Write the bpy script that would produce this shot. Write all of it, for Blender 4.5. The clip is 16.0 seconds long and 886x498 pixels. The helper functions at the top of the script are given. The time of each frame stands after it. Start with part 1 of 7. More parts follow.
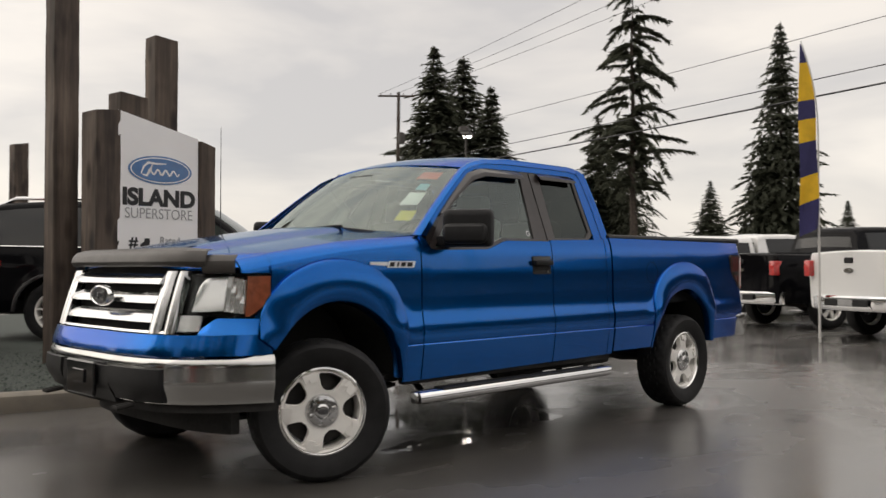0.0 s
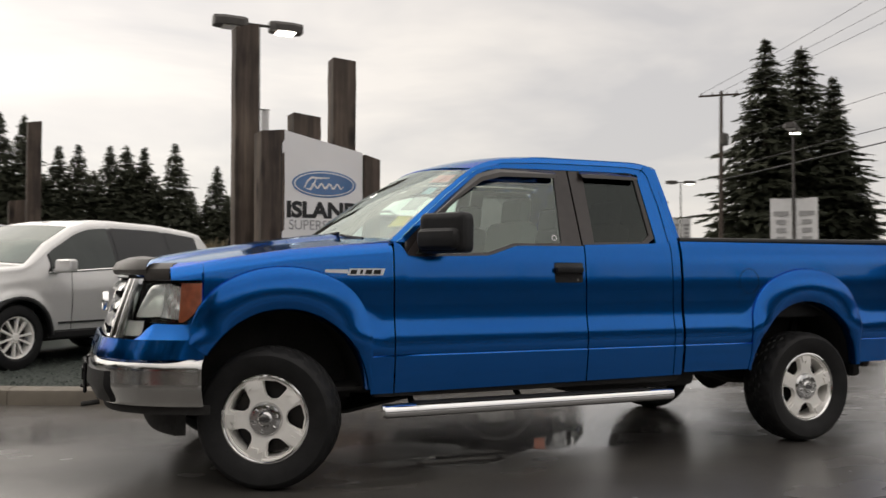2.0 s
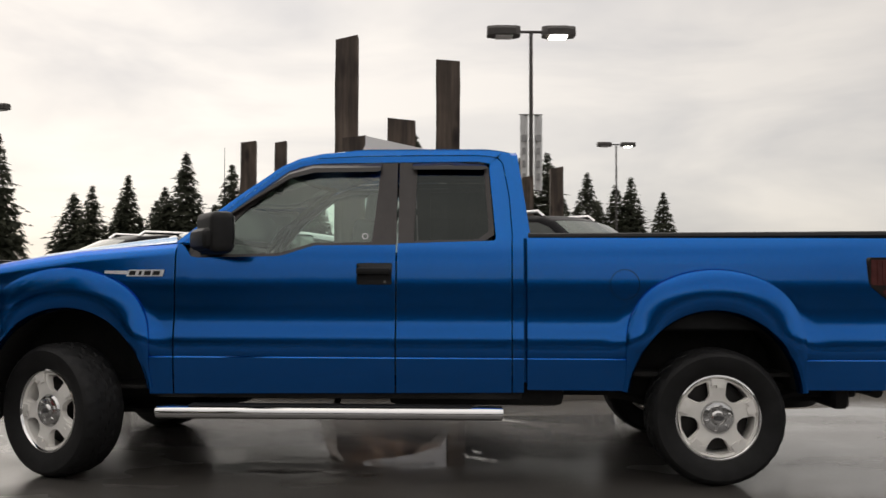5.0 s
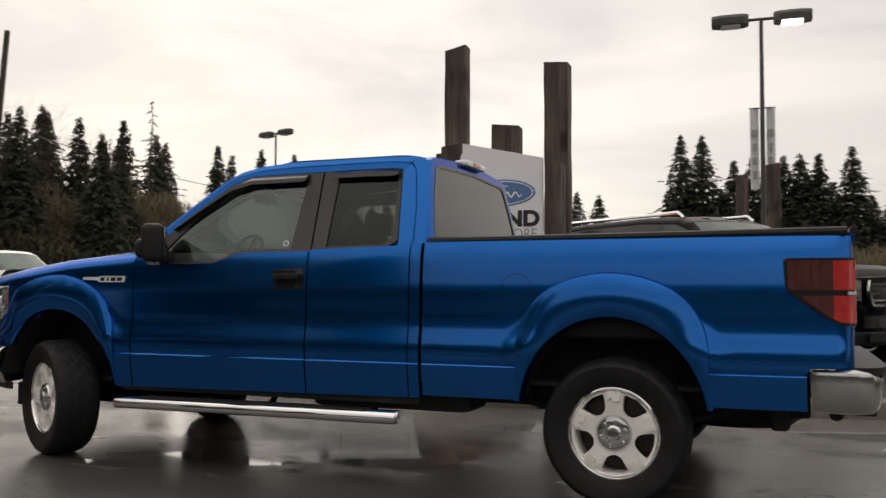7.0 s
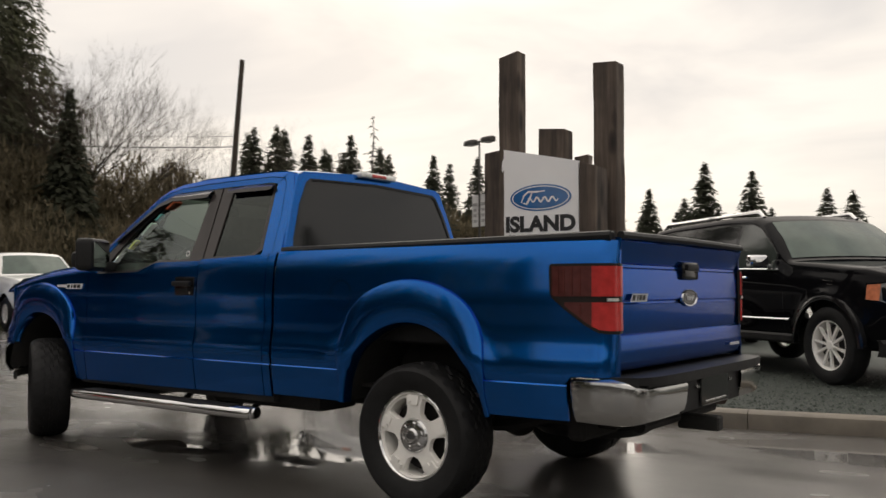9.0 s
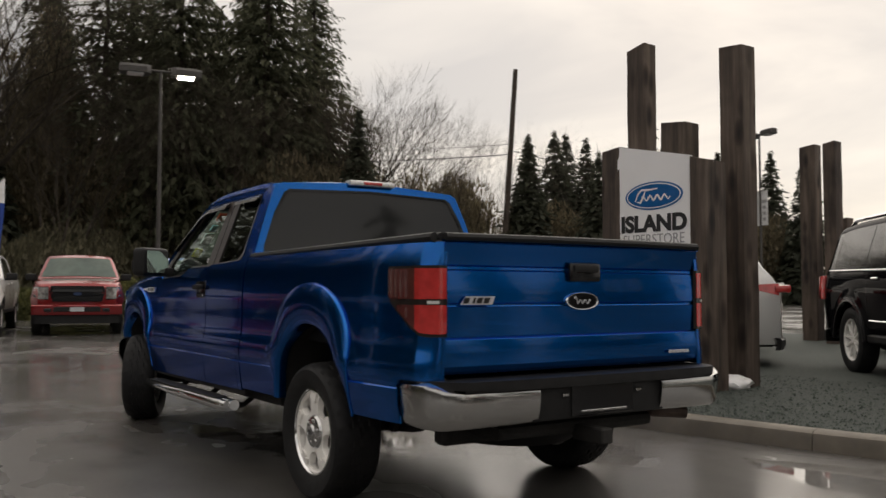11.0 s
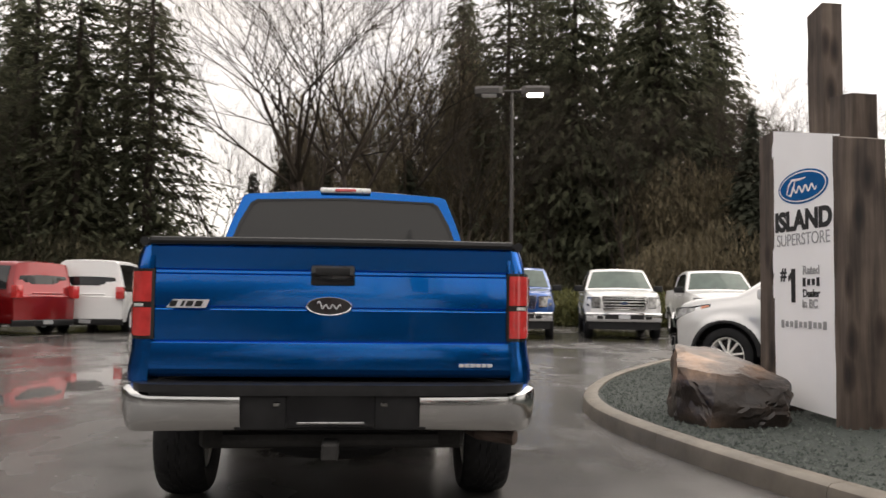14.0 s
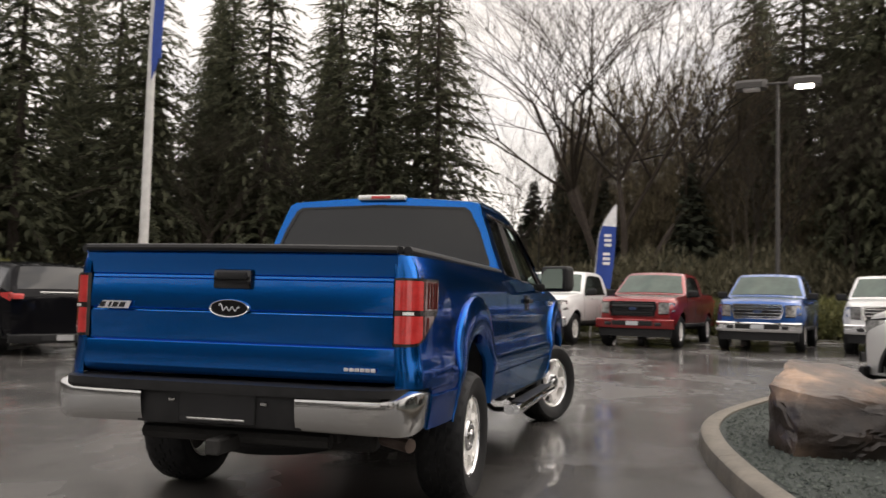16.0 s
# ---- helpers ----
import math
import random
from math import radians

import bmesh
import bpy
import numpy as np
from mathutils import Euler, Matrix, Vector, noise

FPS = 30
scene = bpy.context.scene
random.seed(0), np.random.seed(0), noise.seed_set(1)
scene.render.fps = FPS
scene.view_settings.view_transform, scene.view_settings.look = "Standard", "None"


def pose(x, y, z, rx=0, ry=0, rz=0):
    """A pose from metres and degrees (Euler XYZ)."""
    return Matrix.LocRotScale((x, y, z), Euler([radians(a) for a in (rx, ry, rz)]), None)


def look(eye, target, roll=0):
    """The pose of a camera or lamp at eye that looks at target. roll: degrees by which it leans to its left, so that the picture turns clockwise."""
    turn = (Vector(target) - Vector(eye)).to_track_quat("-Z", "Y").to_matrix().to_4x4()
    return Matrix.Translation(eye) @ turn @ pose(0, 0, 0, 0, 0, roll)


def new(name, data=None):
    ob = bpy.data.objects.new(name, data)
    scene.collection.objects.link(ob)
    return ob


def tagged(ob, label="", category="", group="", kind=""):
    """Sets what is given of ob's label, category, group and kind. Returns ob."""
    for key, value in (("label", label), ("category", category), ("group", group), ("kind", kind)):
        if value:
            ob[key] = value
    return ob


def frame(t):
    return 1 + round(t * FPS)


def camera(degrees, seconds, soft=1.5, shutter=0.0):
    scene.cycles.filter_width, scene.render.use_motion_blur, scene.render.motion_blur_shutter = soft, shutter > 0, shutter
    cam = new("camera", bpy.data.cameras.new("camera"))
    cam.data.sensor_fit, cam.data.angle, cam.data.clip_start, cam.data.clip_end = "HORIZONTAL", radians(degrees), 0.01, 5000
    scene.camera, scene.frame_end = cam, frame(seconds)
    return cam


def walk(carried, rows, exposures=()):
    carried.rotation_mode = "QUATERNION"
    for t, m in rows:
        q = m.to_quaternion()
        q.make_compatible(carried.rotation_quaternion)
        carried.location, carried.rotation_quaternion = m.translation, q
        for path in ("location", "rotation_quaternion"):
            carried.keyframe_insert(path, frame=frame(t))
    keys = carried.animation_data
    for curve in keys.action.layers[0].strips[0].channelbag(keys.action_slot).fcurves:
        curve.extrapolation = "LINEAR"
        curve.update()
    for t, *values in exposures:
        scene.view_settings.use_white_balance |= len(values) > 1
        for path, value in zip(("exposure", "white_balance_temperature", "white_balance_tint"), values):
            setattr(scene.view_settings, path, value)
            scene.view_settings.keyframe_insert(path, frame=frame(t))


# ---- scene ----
cam = camera(53.6, 16.0, shutter=0.4)
PATH = [
    (0, (-2.865, -4.645, 1.141), (-1.447, -3.235, 1.184), -0.0),
    (0.5, (-2.413, -4.953, 1.151), (-1.113, -3.434, 1.199), 0.0),
    (1, (-1.934, -5.175, 1.133), (-0.785, -3.538, 1.186), 0.1),
    (1.5, (-1.459, -5.415, 1.141), (-0.488, -3.667, 1.2), -0.0),
    (2, (-0.957, -5.563, 1.135), (-0.189, -3.718, 1.198), -0.0),
    (2.5, (-0.412, -5.698, 1.138), (0.16, -3.782, 1.205), 0.0),
    (3, (0.137, -5.777, 1.116), (0.555, -3.823, 1.189), 0.1),
    (3.5, (0.711, -5.824, 1.133), (1.003, -3.847, 1.203), 0.1),
    (4, (1.274, -5.854, 1.133), (1.459, -3.863, 1.205), 0.2),
    (6.5, (3.92, -5.542, 1.105), (3.368, -3.621, 1.185), 0.0),
    (7, (4.459, -5.409, 1.119), (3.743, -3.543, 1.204), 0.1),
    (7.5, (4.988, -5.256, 1.129), (4.123, -3.455, 1.214), 0.1),
    (8, (5.519, -5.066, 1.126), (4.538, -3.325, 1.215), 0.1),
    (8.5, (6.027, -4.789, 1.111), (4.946, -3.109, 1.2), -0.0),
    (9, (6.522, -4.523, 1.135), (5.33, -2.919, 1.228), 0.0),
    (9.5, (6.935, -4.182, 1.119), (5.601, -2.696, 1.214), 0.1),
    (10, (7.322, -3.831, 1.126), (5.854, -2.477, 1.222), 0.1),
    (12.5, (8.738, -1.502, 1.132), (6.867, -0.804, 1.243), 0.3),
    (13, (8.81, -0.962, 1.127), (6.885, -0.432, 1.24), 0.5),
    (13.5, (8.896, -0.422, 1.148), (6.932, -0.063, 1.264), 0.5),
    (14, (8.905, 0.133, 1.124), (6.917, 0.314, 1.242), 0.7),
    (14.5, (8.915, 0.681, 1.145), (6.919, 0.704, 1.265), 0.8),
    (15, (8.84, 1.199, 1.122), (6.849, 1.052, 1.243), 1.0),
    (15.5, (8.774, 1.673, 1.139), (6.803, 1.356, 1.263), 1.0),
    (16, (8.684, 2.072, 1.146), (6.753, 1.565, 1.268), 1.4),
]
walk(cam, [(t, look(eye, target, roll)) for t, eye, target, roll in PATH],
     exposures=((0, 0.40, 6700, 10), (2, 0.36, 6650, 10), (4, 0.13, 6600, 10), (7, 0.14, 6750, 10), (8.8, 0.15, 6850, 10), (9.1, 0.17, 6850, 10), (9.5, -0.10, 6850, 10), (10.2, -0.13, 6850, 10), (12.5, 0.58, 6700, 11), (14.5, 0.90, 6700, 12), (16, 0.80, 6700, 12)))

# ---- light: overcast afternoon ----
world = bpy.data.worlds.new("overcast_sky")
scene.world = world
world.use_nodes = True
wn, wl = world.node_tree.nodes, world.node_tree.links
wn.clear()
w_out = wn.new("ShaderNodeOutputWorld")
w_bg = wn.new("ShaderNodeBackground")
w_sky = wn.new("ShaderNodeTexSky")
w_sky.sky_type, w_sky.sun_disc = "NISHITA", False
w_sky.sun_elevation, w_sky.sun_rotation = radians(24), radians(-39)
w_scale = wn.new("ShaderNodeMixRGB")
w_scale.blend_type, w_scale.inputs[0].default_value = "MULTIPLY", 1.0
w_scale.inputs[2].default_value = (0.10, 0.10, 0.10, 1)
wl.new(w_sky.outputs[0], w_scale.inputs[1])
w_co = wn.new("ShaderNodeTexCoord")
w_map = wn.new("ShaderNodeMapping")
w_map.inputs["Scale"].default_value = (1.0, 1.0, 3.6)
wl.new(w_co.outputs["Generated"], w_map.inputs[0])
w_noise = wn.new("ShaderNodeTexNoise")
w_noise.inputs["Scale"].default_value, w_noise.inputs["Detail"].default_value = 2.2, 5.0
w_noise.inputs["Roughness"].default_value, w_noise.inputs["Distortion"].default_value = 0.52, 0.4
wl.new(w_map.outputs[0], w_noise.inputs["Vector"])
w_ramp = wn.new("ShaderNodeValToRGB")
w_ramp.color_ramp.elements[0].position, w_ramp.color_ramp.elements[0].color = 0.36, (0.60, 0.58, 0.575, 1)
w_ramp.color_ramp.elements[1].position, w_ramp.color_ramp.elements[1].color = 0.62, (0.88, 0.825, 0.765, 1)
wl.new(w_noise.outputs[0], w_ramp.inputs[0])
# the bright part of the cloud round the hidden sun
w_dot = wn.new("ShaderNodeVectorMath")
w_dot.operation = "DOT_PRODUCT"
w_dot.inputs[1].default_value = (-0.55, 0.70, 0.46)
wl.new(w_co.outputs["Generated"], w_dot.inputs[0])
w_glow = wn.new("ShaderNodeMapRange")
w_glow.interpolation_type = "SMOOTHSTEP"
w_glow.inputs[1].default_value, w_glow.inputs[2].default_value = 0.45, 1.0
w_glow.inputs[3].default_value, w_glow.inputs[4].default_value = 0.86, 1.12
wl.new(w_dot.outputs["Value"], w_glow.inputs[0])
w_cloud = wn.new("ShaderNodeVectorMath")
w_cloud.operation = "SCALE"
wl.new(w_ramp.outputs[0], w_cloud.inputs[0])
wl.new(w_glow.outputs[0], w_cloud.inputs["Scale"])
# an overcast sky is brightest overhead
w_sep = wn.new("ShaderNodeSeparateXYZ")
wl.new(w_co.outputs["Generated"], w_sep.inputs[0])
w_zen = wn.new("ShaderNodeMapRange")
w_zen.interpolation_type = "SMOOTHSTEP"
w_zen.inputs[1].default_value, w_zen.inputs[2].default_value = 0.30, 0.95
w_zen.inputs[3].default_value, w_zen.inputs[4].default_value = 1.0, 1.85
wl.new(w_sep.outputs["Z"], w_zen.inputs[0])
w_over = wn.new("ShaderNodeVectorMath")
w_over.operation = "SCALE"
wl.new(w_cloud.outputs[0], w_over.inputs[0])
wl.new(w_zen.outputs[0], w_over.inputs["Scale"])
w_mix = wn.new("ShaderNodeMixRGB")
w_mix.inputs[0].default_value = 0.90
wl.new(w_scale.outputs[0], w_mix.inputs[1])
wl.new(w_over.outputs[0], w_mix.inputs[2])
wl.new(w_mix.outputs[0], w_bg.inputs[0])
w_bg.inputs[1].default_value = 1.0
wl.new(w_bg.outputs[0], w_out.inputs[0])

sun_data = bpy.data.lights.new("sun", "SUN")
sun_data.energy, sun_data.angle, sun_data.color = 0.75, radians(75), (1.0, 0.93, 0.84)
sun = new("sun", sun_data)
sun.matrix_world = look((-14, 17, 12), (0, 0, 0))


# ---- materials ----
def mat(name):
    m = bpy.data.materials.new(name)
    m.use_nodes = True
    return m, m.node_tree.nodes, m.node_tree.links, m.node_tree.nodes["Principled BSDF"]


def tex_noise(n, l, scale, detail=4.0, rough=0.55, stretch=(1, 1, 1), space="Object"):
    co, mp, tx = n.new("ShaderNodeTexCoord"), n.new("ShaderNodeMapping"), n.new("ShaderNodeTexNoise")
    mp.inputs["Scale"].default_value = stretch
    tx.inputs["Scale"].default_value, tx.inputs["Detail"].default_value, tx.inputs["Roughness"].default_value = scale, detail, rough
    l.new(co.outputs[space], mp.inputs[0])
    l.new(mp.outputs[0], tx.inputs["Vector"])
    return tx


def ramp(n, l, src, stops):
    r = n.new("ShaderNodeValToRGB")
    els = r.color_ramp.elements
    els[0].position, els[1].position = stops[0][0], stops[-1][0]
    els[0].color, els[1].color = (*stops[0][1], 1), (*stops[-1][1], 1)
    for p, c in stops[1:-1]:
        els.new(p).color = (*c, 1)
    l.new(src, r.inputs[0])
    return r


def bump(n, l, b, src, strength, dist):
    bp = n.new("ShaderNodeBump")
    bp.inputs["Strength"].default_value, bp.inputs["Distance"].default_value = strength, dist
    l.new(src, bp.inputs["Height"])
    l.new(bp.outputs[0], b.inputs["Normal"])
    return bp


def plain(name, color, rough=0.5, metal=0.0, vary=0.12, scale=6.0, coat=0.0, bumpy=0.0, spec=0.5):
    """A surface of one colour with slight grain and grime at two scales."""
    m, n, l, b = mat(name)
    tx = tex_noise(n, l, scale, 6.0)
    lo, hi = tuple(c * (1 - vary) for c in color), tuple(min(1, c * (1 + vary)) for c in color)
    l.new(ramp(n, l, tx.outputs[0], [(0.3, lo), (0.7, hi)]).outputs[0], b.inputs["Base Color"])
    fine = tex_noise(n, l, scale * 9, 3.0)
    mr = n.new("ShaderNodeMapRange")
    mr.inputs[3].default_value, mr.inputs[4].default_value = max(0.02, rough * 0.8), min(1, rough * 1.25)
    l.new(fine.outputs[0], mr.inputs[0])
    l.new(mr.outputs[0], b.inputs["Roughness"])
    b.inputs["Metallic"].default_value = metal
    b.inputs["Coat Weight"].default_value, b.inputs["Coat Roughness"].default_value = coat, 0.03
    b.inputs["Specular IOR Level"].default_value = spec
    if bumpy:
        bump(n, l, b, fine.outputs[0], bumpy, 0.004)
    return m


def car_paint(name, color, metal=0.55, edge=None, coat_ior=1.5, coat=1.0, rough=0.30):
    """Flake base under clear lacquer with slight orange peel and road film."""
    m, n, l, b = mat(name)
    flake = tex_noise(n, l, 900, 1.0)
    film = tex_noise(n, l, 2.2, 5.0)
    lo, hi = tuple(c * 0.84 for c in color), tuple(min(1, c * 1.14) for c in color)
    l.new(ramp(n, l, flake.outputs[0], [(0.35, lo), (0.65, hi)]).outputs[0], b.inputs["Base Color"])
    mr = n.new("ShaderNodeMapRange")
    mr.inputs[3].default_value, mr.inputs[4].default_value = 0.01, 0.06
    l.new(film.outputs[0], mr.inputs[0])
    l.new(mr.outputs[0], b.inputs["Coat Roughness"])
    b.inputs["Metallic"].default_value, b.inputs["Roughness"].default_value = metal, rough
    if not metal:
        b.inputs["Specular IOR Level"].default_value = 0.0
    b.inputs["Specular Tint"].default_value = (*(edge or (1, 1, 1)), 1)
    b.inputs["Coat Weight"].default_value, b.inputs["Coat IOR"].default_value = coat, coat_ior
    peel = tex_noise(n, l, 38, 2.0)
    bp = n.new("ShaderNodeBump")
    bp.inputs["Strength"].default_value, bp.inputs["Distance"].default_value = 0.035, 0.003
    l.new(peel.outputs[0], bp.inputs["Height"])
    l.new(bp.outputs[0], b.inputs["Coat Normal"])
    return m


def pane(name, tint, rough=0.0, ior=1.5):
    """Thin sheet glass: tinted see-through with mirror gloss."""
    m, n, l, b = mat(name)
    n.remove(b)
    out = n["Material Output"]
    tr, gl, mx, fr = n.new("ShaderNodeBsdfTransparent"), n.new("ShaderNodeBsdfGlossy"), n.new("ShaderNodeMixShader"), n.new("ShaderNodeFresnel")
    tr.inputs[0].default_value = (*tint, 1)
    gl.inputs["Roughness"].default_value = rough
    gl.inputs[0].default_value = (0.86, 0.95, 0.91, 1)
    fr.inputs[0].default_value = ior
    l.new(fr.outputs[0], mx.inputs[0])
    l.new(tr.outputs[0], mx.inputs[1])
    l.new(gl.outputs[0], mx.inputs[2])
    l.new(mx.outputs[0], out.inputs[0])
    return m


def glow(name, color, strength):
    m, n, l, b = mat(name)
    b.inputs["Base Color"].default_value = (*color, 1)
    b.inputs["Emission Color"].default_value, b.inputs["Emission Strength"].default_value = (*color, 1), strength
    return m


BLUE = car_paint("blue_metallic_paint", (0.0006, 0.112, 0.43), 0.95, (0.03, 0.34, 0.56), 1.45, 0.6, 0.17)
CHROME = plain("chrome", (0.78, 0.78, 0.78), 0.06, 1.0, 0.05, 3.0)
GRILLE_CHROME = plain("grille_chrome", (0.62, 0.62, 0.62), 0.12, 1.0, 0.12, 5.0, bumpy=0.05)
DULL_CHROME = plain("dull_chrome", (0.50, 0.50, 0.49), 0.13, 1.0, 0.08, 3.0)
BLACK = plain("black_plastic", (0.014, 0.014, 0.0145), 0.5, 0, 0.25, 14, bumpy=0.08, spec=0.25)
GLOSS_BLACK = plain("gloss_black", (0.008, 0.008, 0.009), 0.12, 0, 0.2, 8)
DEFLECTOR = plain("matt_acrylic", (0.05, 0.045, 0.041), 0.38, 0, 0.2, 9, spec=0.3)
SMOKE = plain("smoked_acrylic", (0.022, 0.018, 0.017), 0.13, 0, 0.15, 5)
DARK_STEEL = plain("dark_steel", (0.16, 0.16, 0.165), 0.25, 0.8, 0.1, 9)
TRIM = plain("dark_window_trim", (0.032, 0.026, 0.025), 0.3, 0, 0.2, 8)
RUBBER = plain("tyre_rubber", (0.013, 0.013, 0.0135), 0.6, 0, 0.3, 10, bumpy=0.15, spec=0.25)
ALLOY = plain("painted_alloy", (0.90, 0.88, 0.84), 0.32, 0.0, 0.05, 10, coat=0.3)
HUB = plain("hub_chrome", (0.58, 0.58, 0.58), 0.12, 1.0, 0.1, 30)
ALLOY_DARK = plain("brake_iron", (0.035, 0.033, 0.032), 0.4, 0.6, 0.2, 10)
UNDER = plain("undercarriage", (0.016, 0.015, 0.014), 0.8, 0, 0.4, 6, bumpy=0.2)
RUST = plain("exhaust_steel", (0.12, 0.09, 0.075), 0.5, 0.7, 0.35, 9)
GLASS = pane("clear_glass", (0.80, 0.95, 0.88), 0.0, 2.0)
SCREEN = pane("windscreen_glass", (0.86, 0.96, 0.91), 0.0, 2.3)
TINT = pane("tinted_glass", (0.10, 0.10, 0.10))
PRIVACY = plain("privacy_glass", (0.012, 0.013, 0.013), 0.05, 0, 0.1, 3)
LENS = pane("clear_lens", (0.93, 0.94, 0.95))
AMBER = plain("amber_lens", (0.62, 0.20, 0.10), 0.1, 0, 0.2, 26, coat=1.0)
RED_LENS = plain("red_lens", (0.50, 0.036, 0.034), 0.09, 0, 0.2, 20, coat=1.0)
RED_DARK = plain("dark_red_lens", (0.10, 0.028, 0.026), 0.10, 0, 0.2, 20, coat=1.0)
MIRROR = plain("mirror_glass", (0.45, 0.48, 0.47), 0.03, 1.0, 0.03, 3)
REFLECTOR = plain("lamp_reflector", (0.80, 0.80, 0.78), 0.28, 0.55, 0.05, 20)
BOWL = plain("lamp_bowl", (0.93, 0.92, 0.89), 0.24, 0.75, 0.05, 24, coat=0.5)
BADGE_SILVER = plain("badge_silver", (0.82, 0.83, 0.85), 0.3, 0.2, 0.05, 20)
SATIN = plain("satin_silver", (0.55, 0.56, 0.58), 0.4, 0.3, 0.05, 20)
SEAT = plain("grey_cloth", (0.17, 0.165, 0.155), 0.9, 0, 0.15, 30, bumpy=0.1)
BADGE_BLUE = plain("enamel_blue", (0.012, 0.11, 0.32), 0.15, 0, 0.1, 10, coat=1.0)
BADGE_DARK = plain("dark_enamel", (0.012, 0.03, 0.085), 0.35, 0, 0.1, 10)
WHITE_SHEET = plain("white_sign_sheet", (0.86, 0.85, 0.85), 0.4, 0, 0.035, 1.6)
INK = plain("black_print", (0.015, 0.015, 0.016), 0.5)
INK_GREY = plain("grey_print", (0.30, 0.30, 0.30), 0.5)
WHITE_PRINT = plain("white_print", (0.78, 0.78, 0.78), 0.4)
YELLOW = plain("yellow_sticker", (0.68, 0.62, 0.05), 0.5)
CYAN = plain("pale_blue_sticker", (0.25, 0.55, 0.62), 0.5)
RED_ORANGE = plain("red_sticker", (0.6, 0.09, 0.03), 0.5)


# ---- mesh helpers ----
def part(name, bm, material, parent=None, label="", angle=32):
    bmesh.ops.recalc_face_normals(bm, faces=bm.faces[:])
    me = bpy.data.meshes.new(name)
    bm.to_mesh(me)
    bm.free()
    me.materials.append(material)
    me.shade_smooth()
    me.set_sharp_from_angle(angle=radians(angle))
    ob = new(name, me)
    if parent is not None:
        ob.parent = parent
    if label:
        ob["label"] = label
    return ob


def thing(name, m, label, category, group="", kind=""):
    ob = new(name)
    ob.empty_display_size = 0.2
    ob.matrix_world = m
    return tagged(ob, label, category, group, kind)


def quads(bm, rows, close=False):
    vs = [[bm.verts.new(p) for p in r] for r in rows]
    n = len(vs[0])
    for a, b in zip(vs, vs[1:]):
        for i in range(n if close else n - 1):
            j = (i + 1) % n
            try:
                bm.faces.new((a[i], a[j], b[j], b[i]))
            except ValueError:
                pass
    return vs


def panel(bm, rows, off):
    """A sheet with thickness: rows of points, and the vector to its inner face."""
    off = Vector(off)
    a = quads(bm, rows)
    b = quads(bm, [[Vector(p) + off for p in r] for r in rows])
    rim = lambda v: v[0] + [r[-1] for r in v[1:]] + v[-1][-2::-1] + [r[0] for r in v[-2:0:-1]]
    ra, rb = rim(a), rim(b)
    for i in range(len(ra)):
        j = (i + 1) % len(ra)
        bm.faces.new((ra[i], ra[j], rb[j], rb[i]))


def prism(bm, pts, off):
    off = Vector(off)
    a = [bm.verts.new(p) for p in pts]
    b = [bm.verts.new(Vector(p) + off) for p in pts]
    bm.faces.new(a)
    bm.faces.new(b[::-1])
    for i in range(len(a)):
        j = (i + 1) % len(a)
        bm.faces.new((a[i], a[j], b[j], b[i]))


def ring(bm, outer, inner, off):
    """A frame between two outlines of the same count."""
    off = Vector(off)
    o, i = [bm.verts.new(p) for p in outer], [bm.verts.new(p) for p in inner]
    o2, i2 = [bm.verts.new(Vector(p) + off) for p in outer], [bm.verts.new(Vector(p) + off) for p in inner]
    n = len(o)
    for k in range(n):
        j = (k + 1) % n
        for q in ((o[k], o[j], i[j], i[k]), (o2[k], i2[k], i2[j], o2[j]), (o[k], o2[k], o2[j], o[j]), (i[k], i[j], i2[j], i2[k])):
            bm.faces.new(q)


def box(bm, c, s, bevel=0.0, seg=2, rot=None):
    geo = bmesh.ops.create_cube(bm, size=1)["verts"]
    m = Matrix.Translation(c) @ (rot.to_4x4() if rot else Matrix()) @ Matrix.Diagonal((*s, 1))
    bmesh.ops.transform(bm, matrix=m, verts=geo)
    if bevel:
        es = list({e for v in geo for e in v.link_edges})
        bmesh.ops.bevel(bm, geom=es, offset=bevel, segments=seg, profile=0.6, affect="EDGES")


def tube(bm, pts, r, n=10, cap=True):
    """A round bar along points; r is one radius or one for each point."""
    pts = [Vector(p) for p in pts]
    rs = r if isinstance(r, (list, tuple)) else [r] * len(pts)
    rows, side = [], None
    for k, p in enumerate(pts):
        d = (pts[min(k + 1, len(pts) - 1)] - pts[max(k - 1, 0)]).normalized()
        ref = side if side is not None else (Vector((0, 0, 1)) if abs(d.z) < 0.9 else Vector((1, 0, 0)))
        u = d.cross(ref).normalized()
        v = d.cross(u).normalized()
        side = -v if side is None else (-v if (-v).dot(side) > 0 else v)
        rows.append([p + (u * math.cos(a) + v * math.sin(a)) * rs[k] for a in [2 * math.pi * i / n for i in range(n)]])
    vs = quads(bm, rows, close=True)
    if cap:
        bm.faces.new(vs[0][::-1])
        bm.faces.new(vs[-1])


def lathe(bm, prof, n=48, axis="y", at=(0, 0, 0)):
    """Turns (radius, along) points round an axis."""
    rows = []
    for r, h in prof:
        row = []
        for i in range(n):
            a = 2 * math.pi * i / n
            c, s = r * math.cos(a), r * math.sin(a)
            row.append(Vector((c, h, s) if axis == "y" else (c, s, h)) + Vector(at))
        rows.append(row)
    quads(bm, rows, close=True)


def lerp(x, xs, ys):
    return float(np.interp(x, xs, ys))


def smooth(a, b, x):
    t = min(1.0, max(0.0, (x - a) / (b - a)))
    return t * t * (3 - 2 * t)


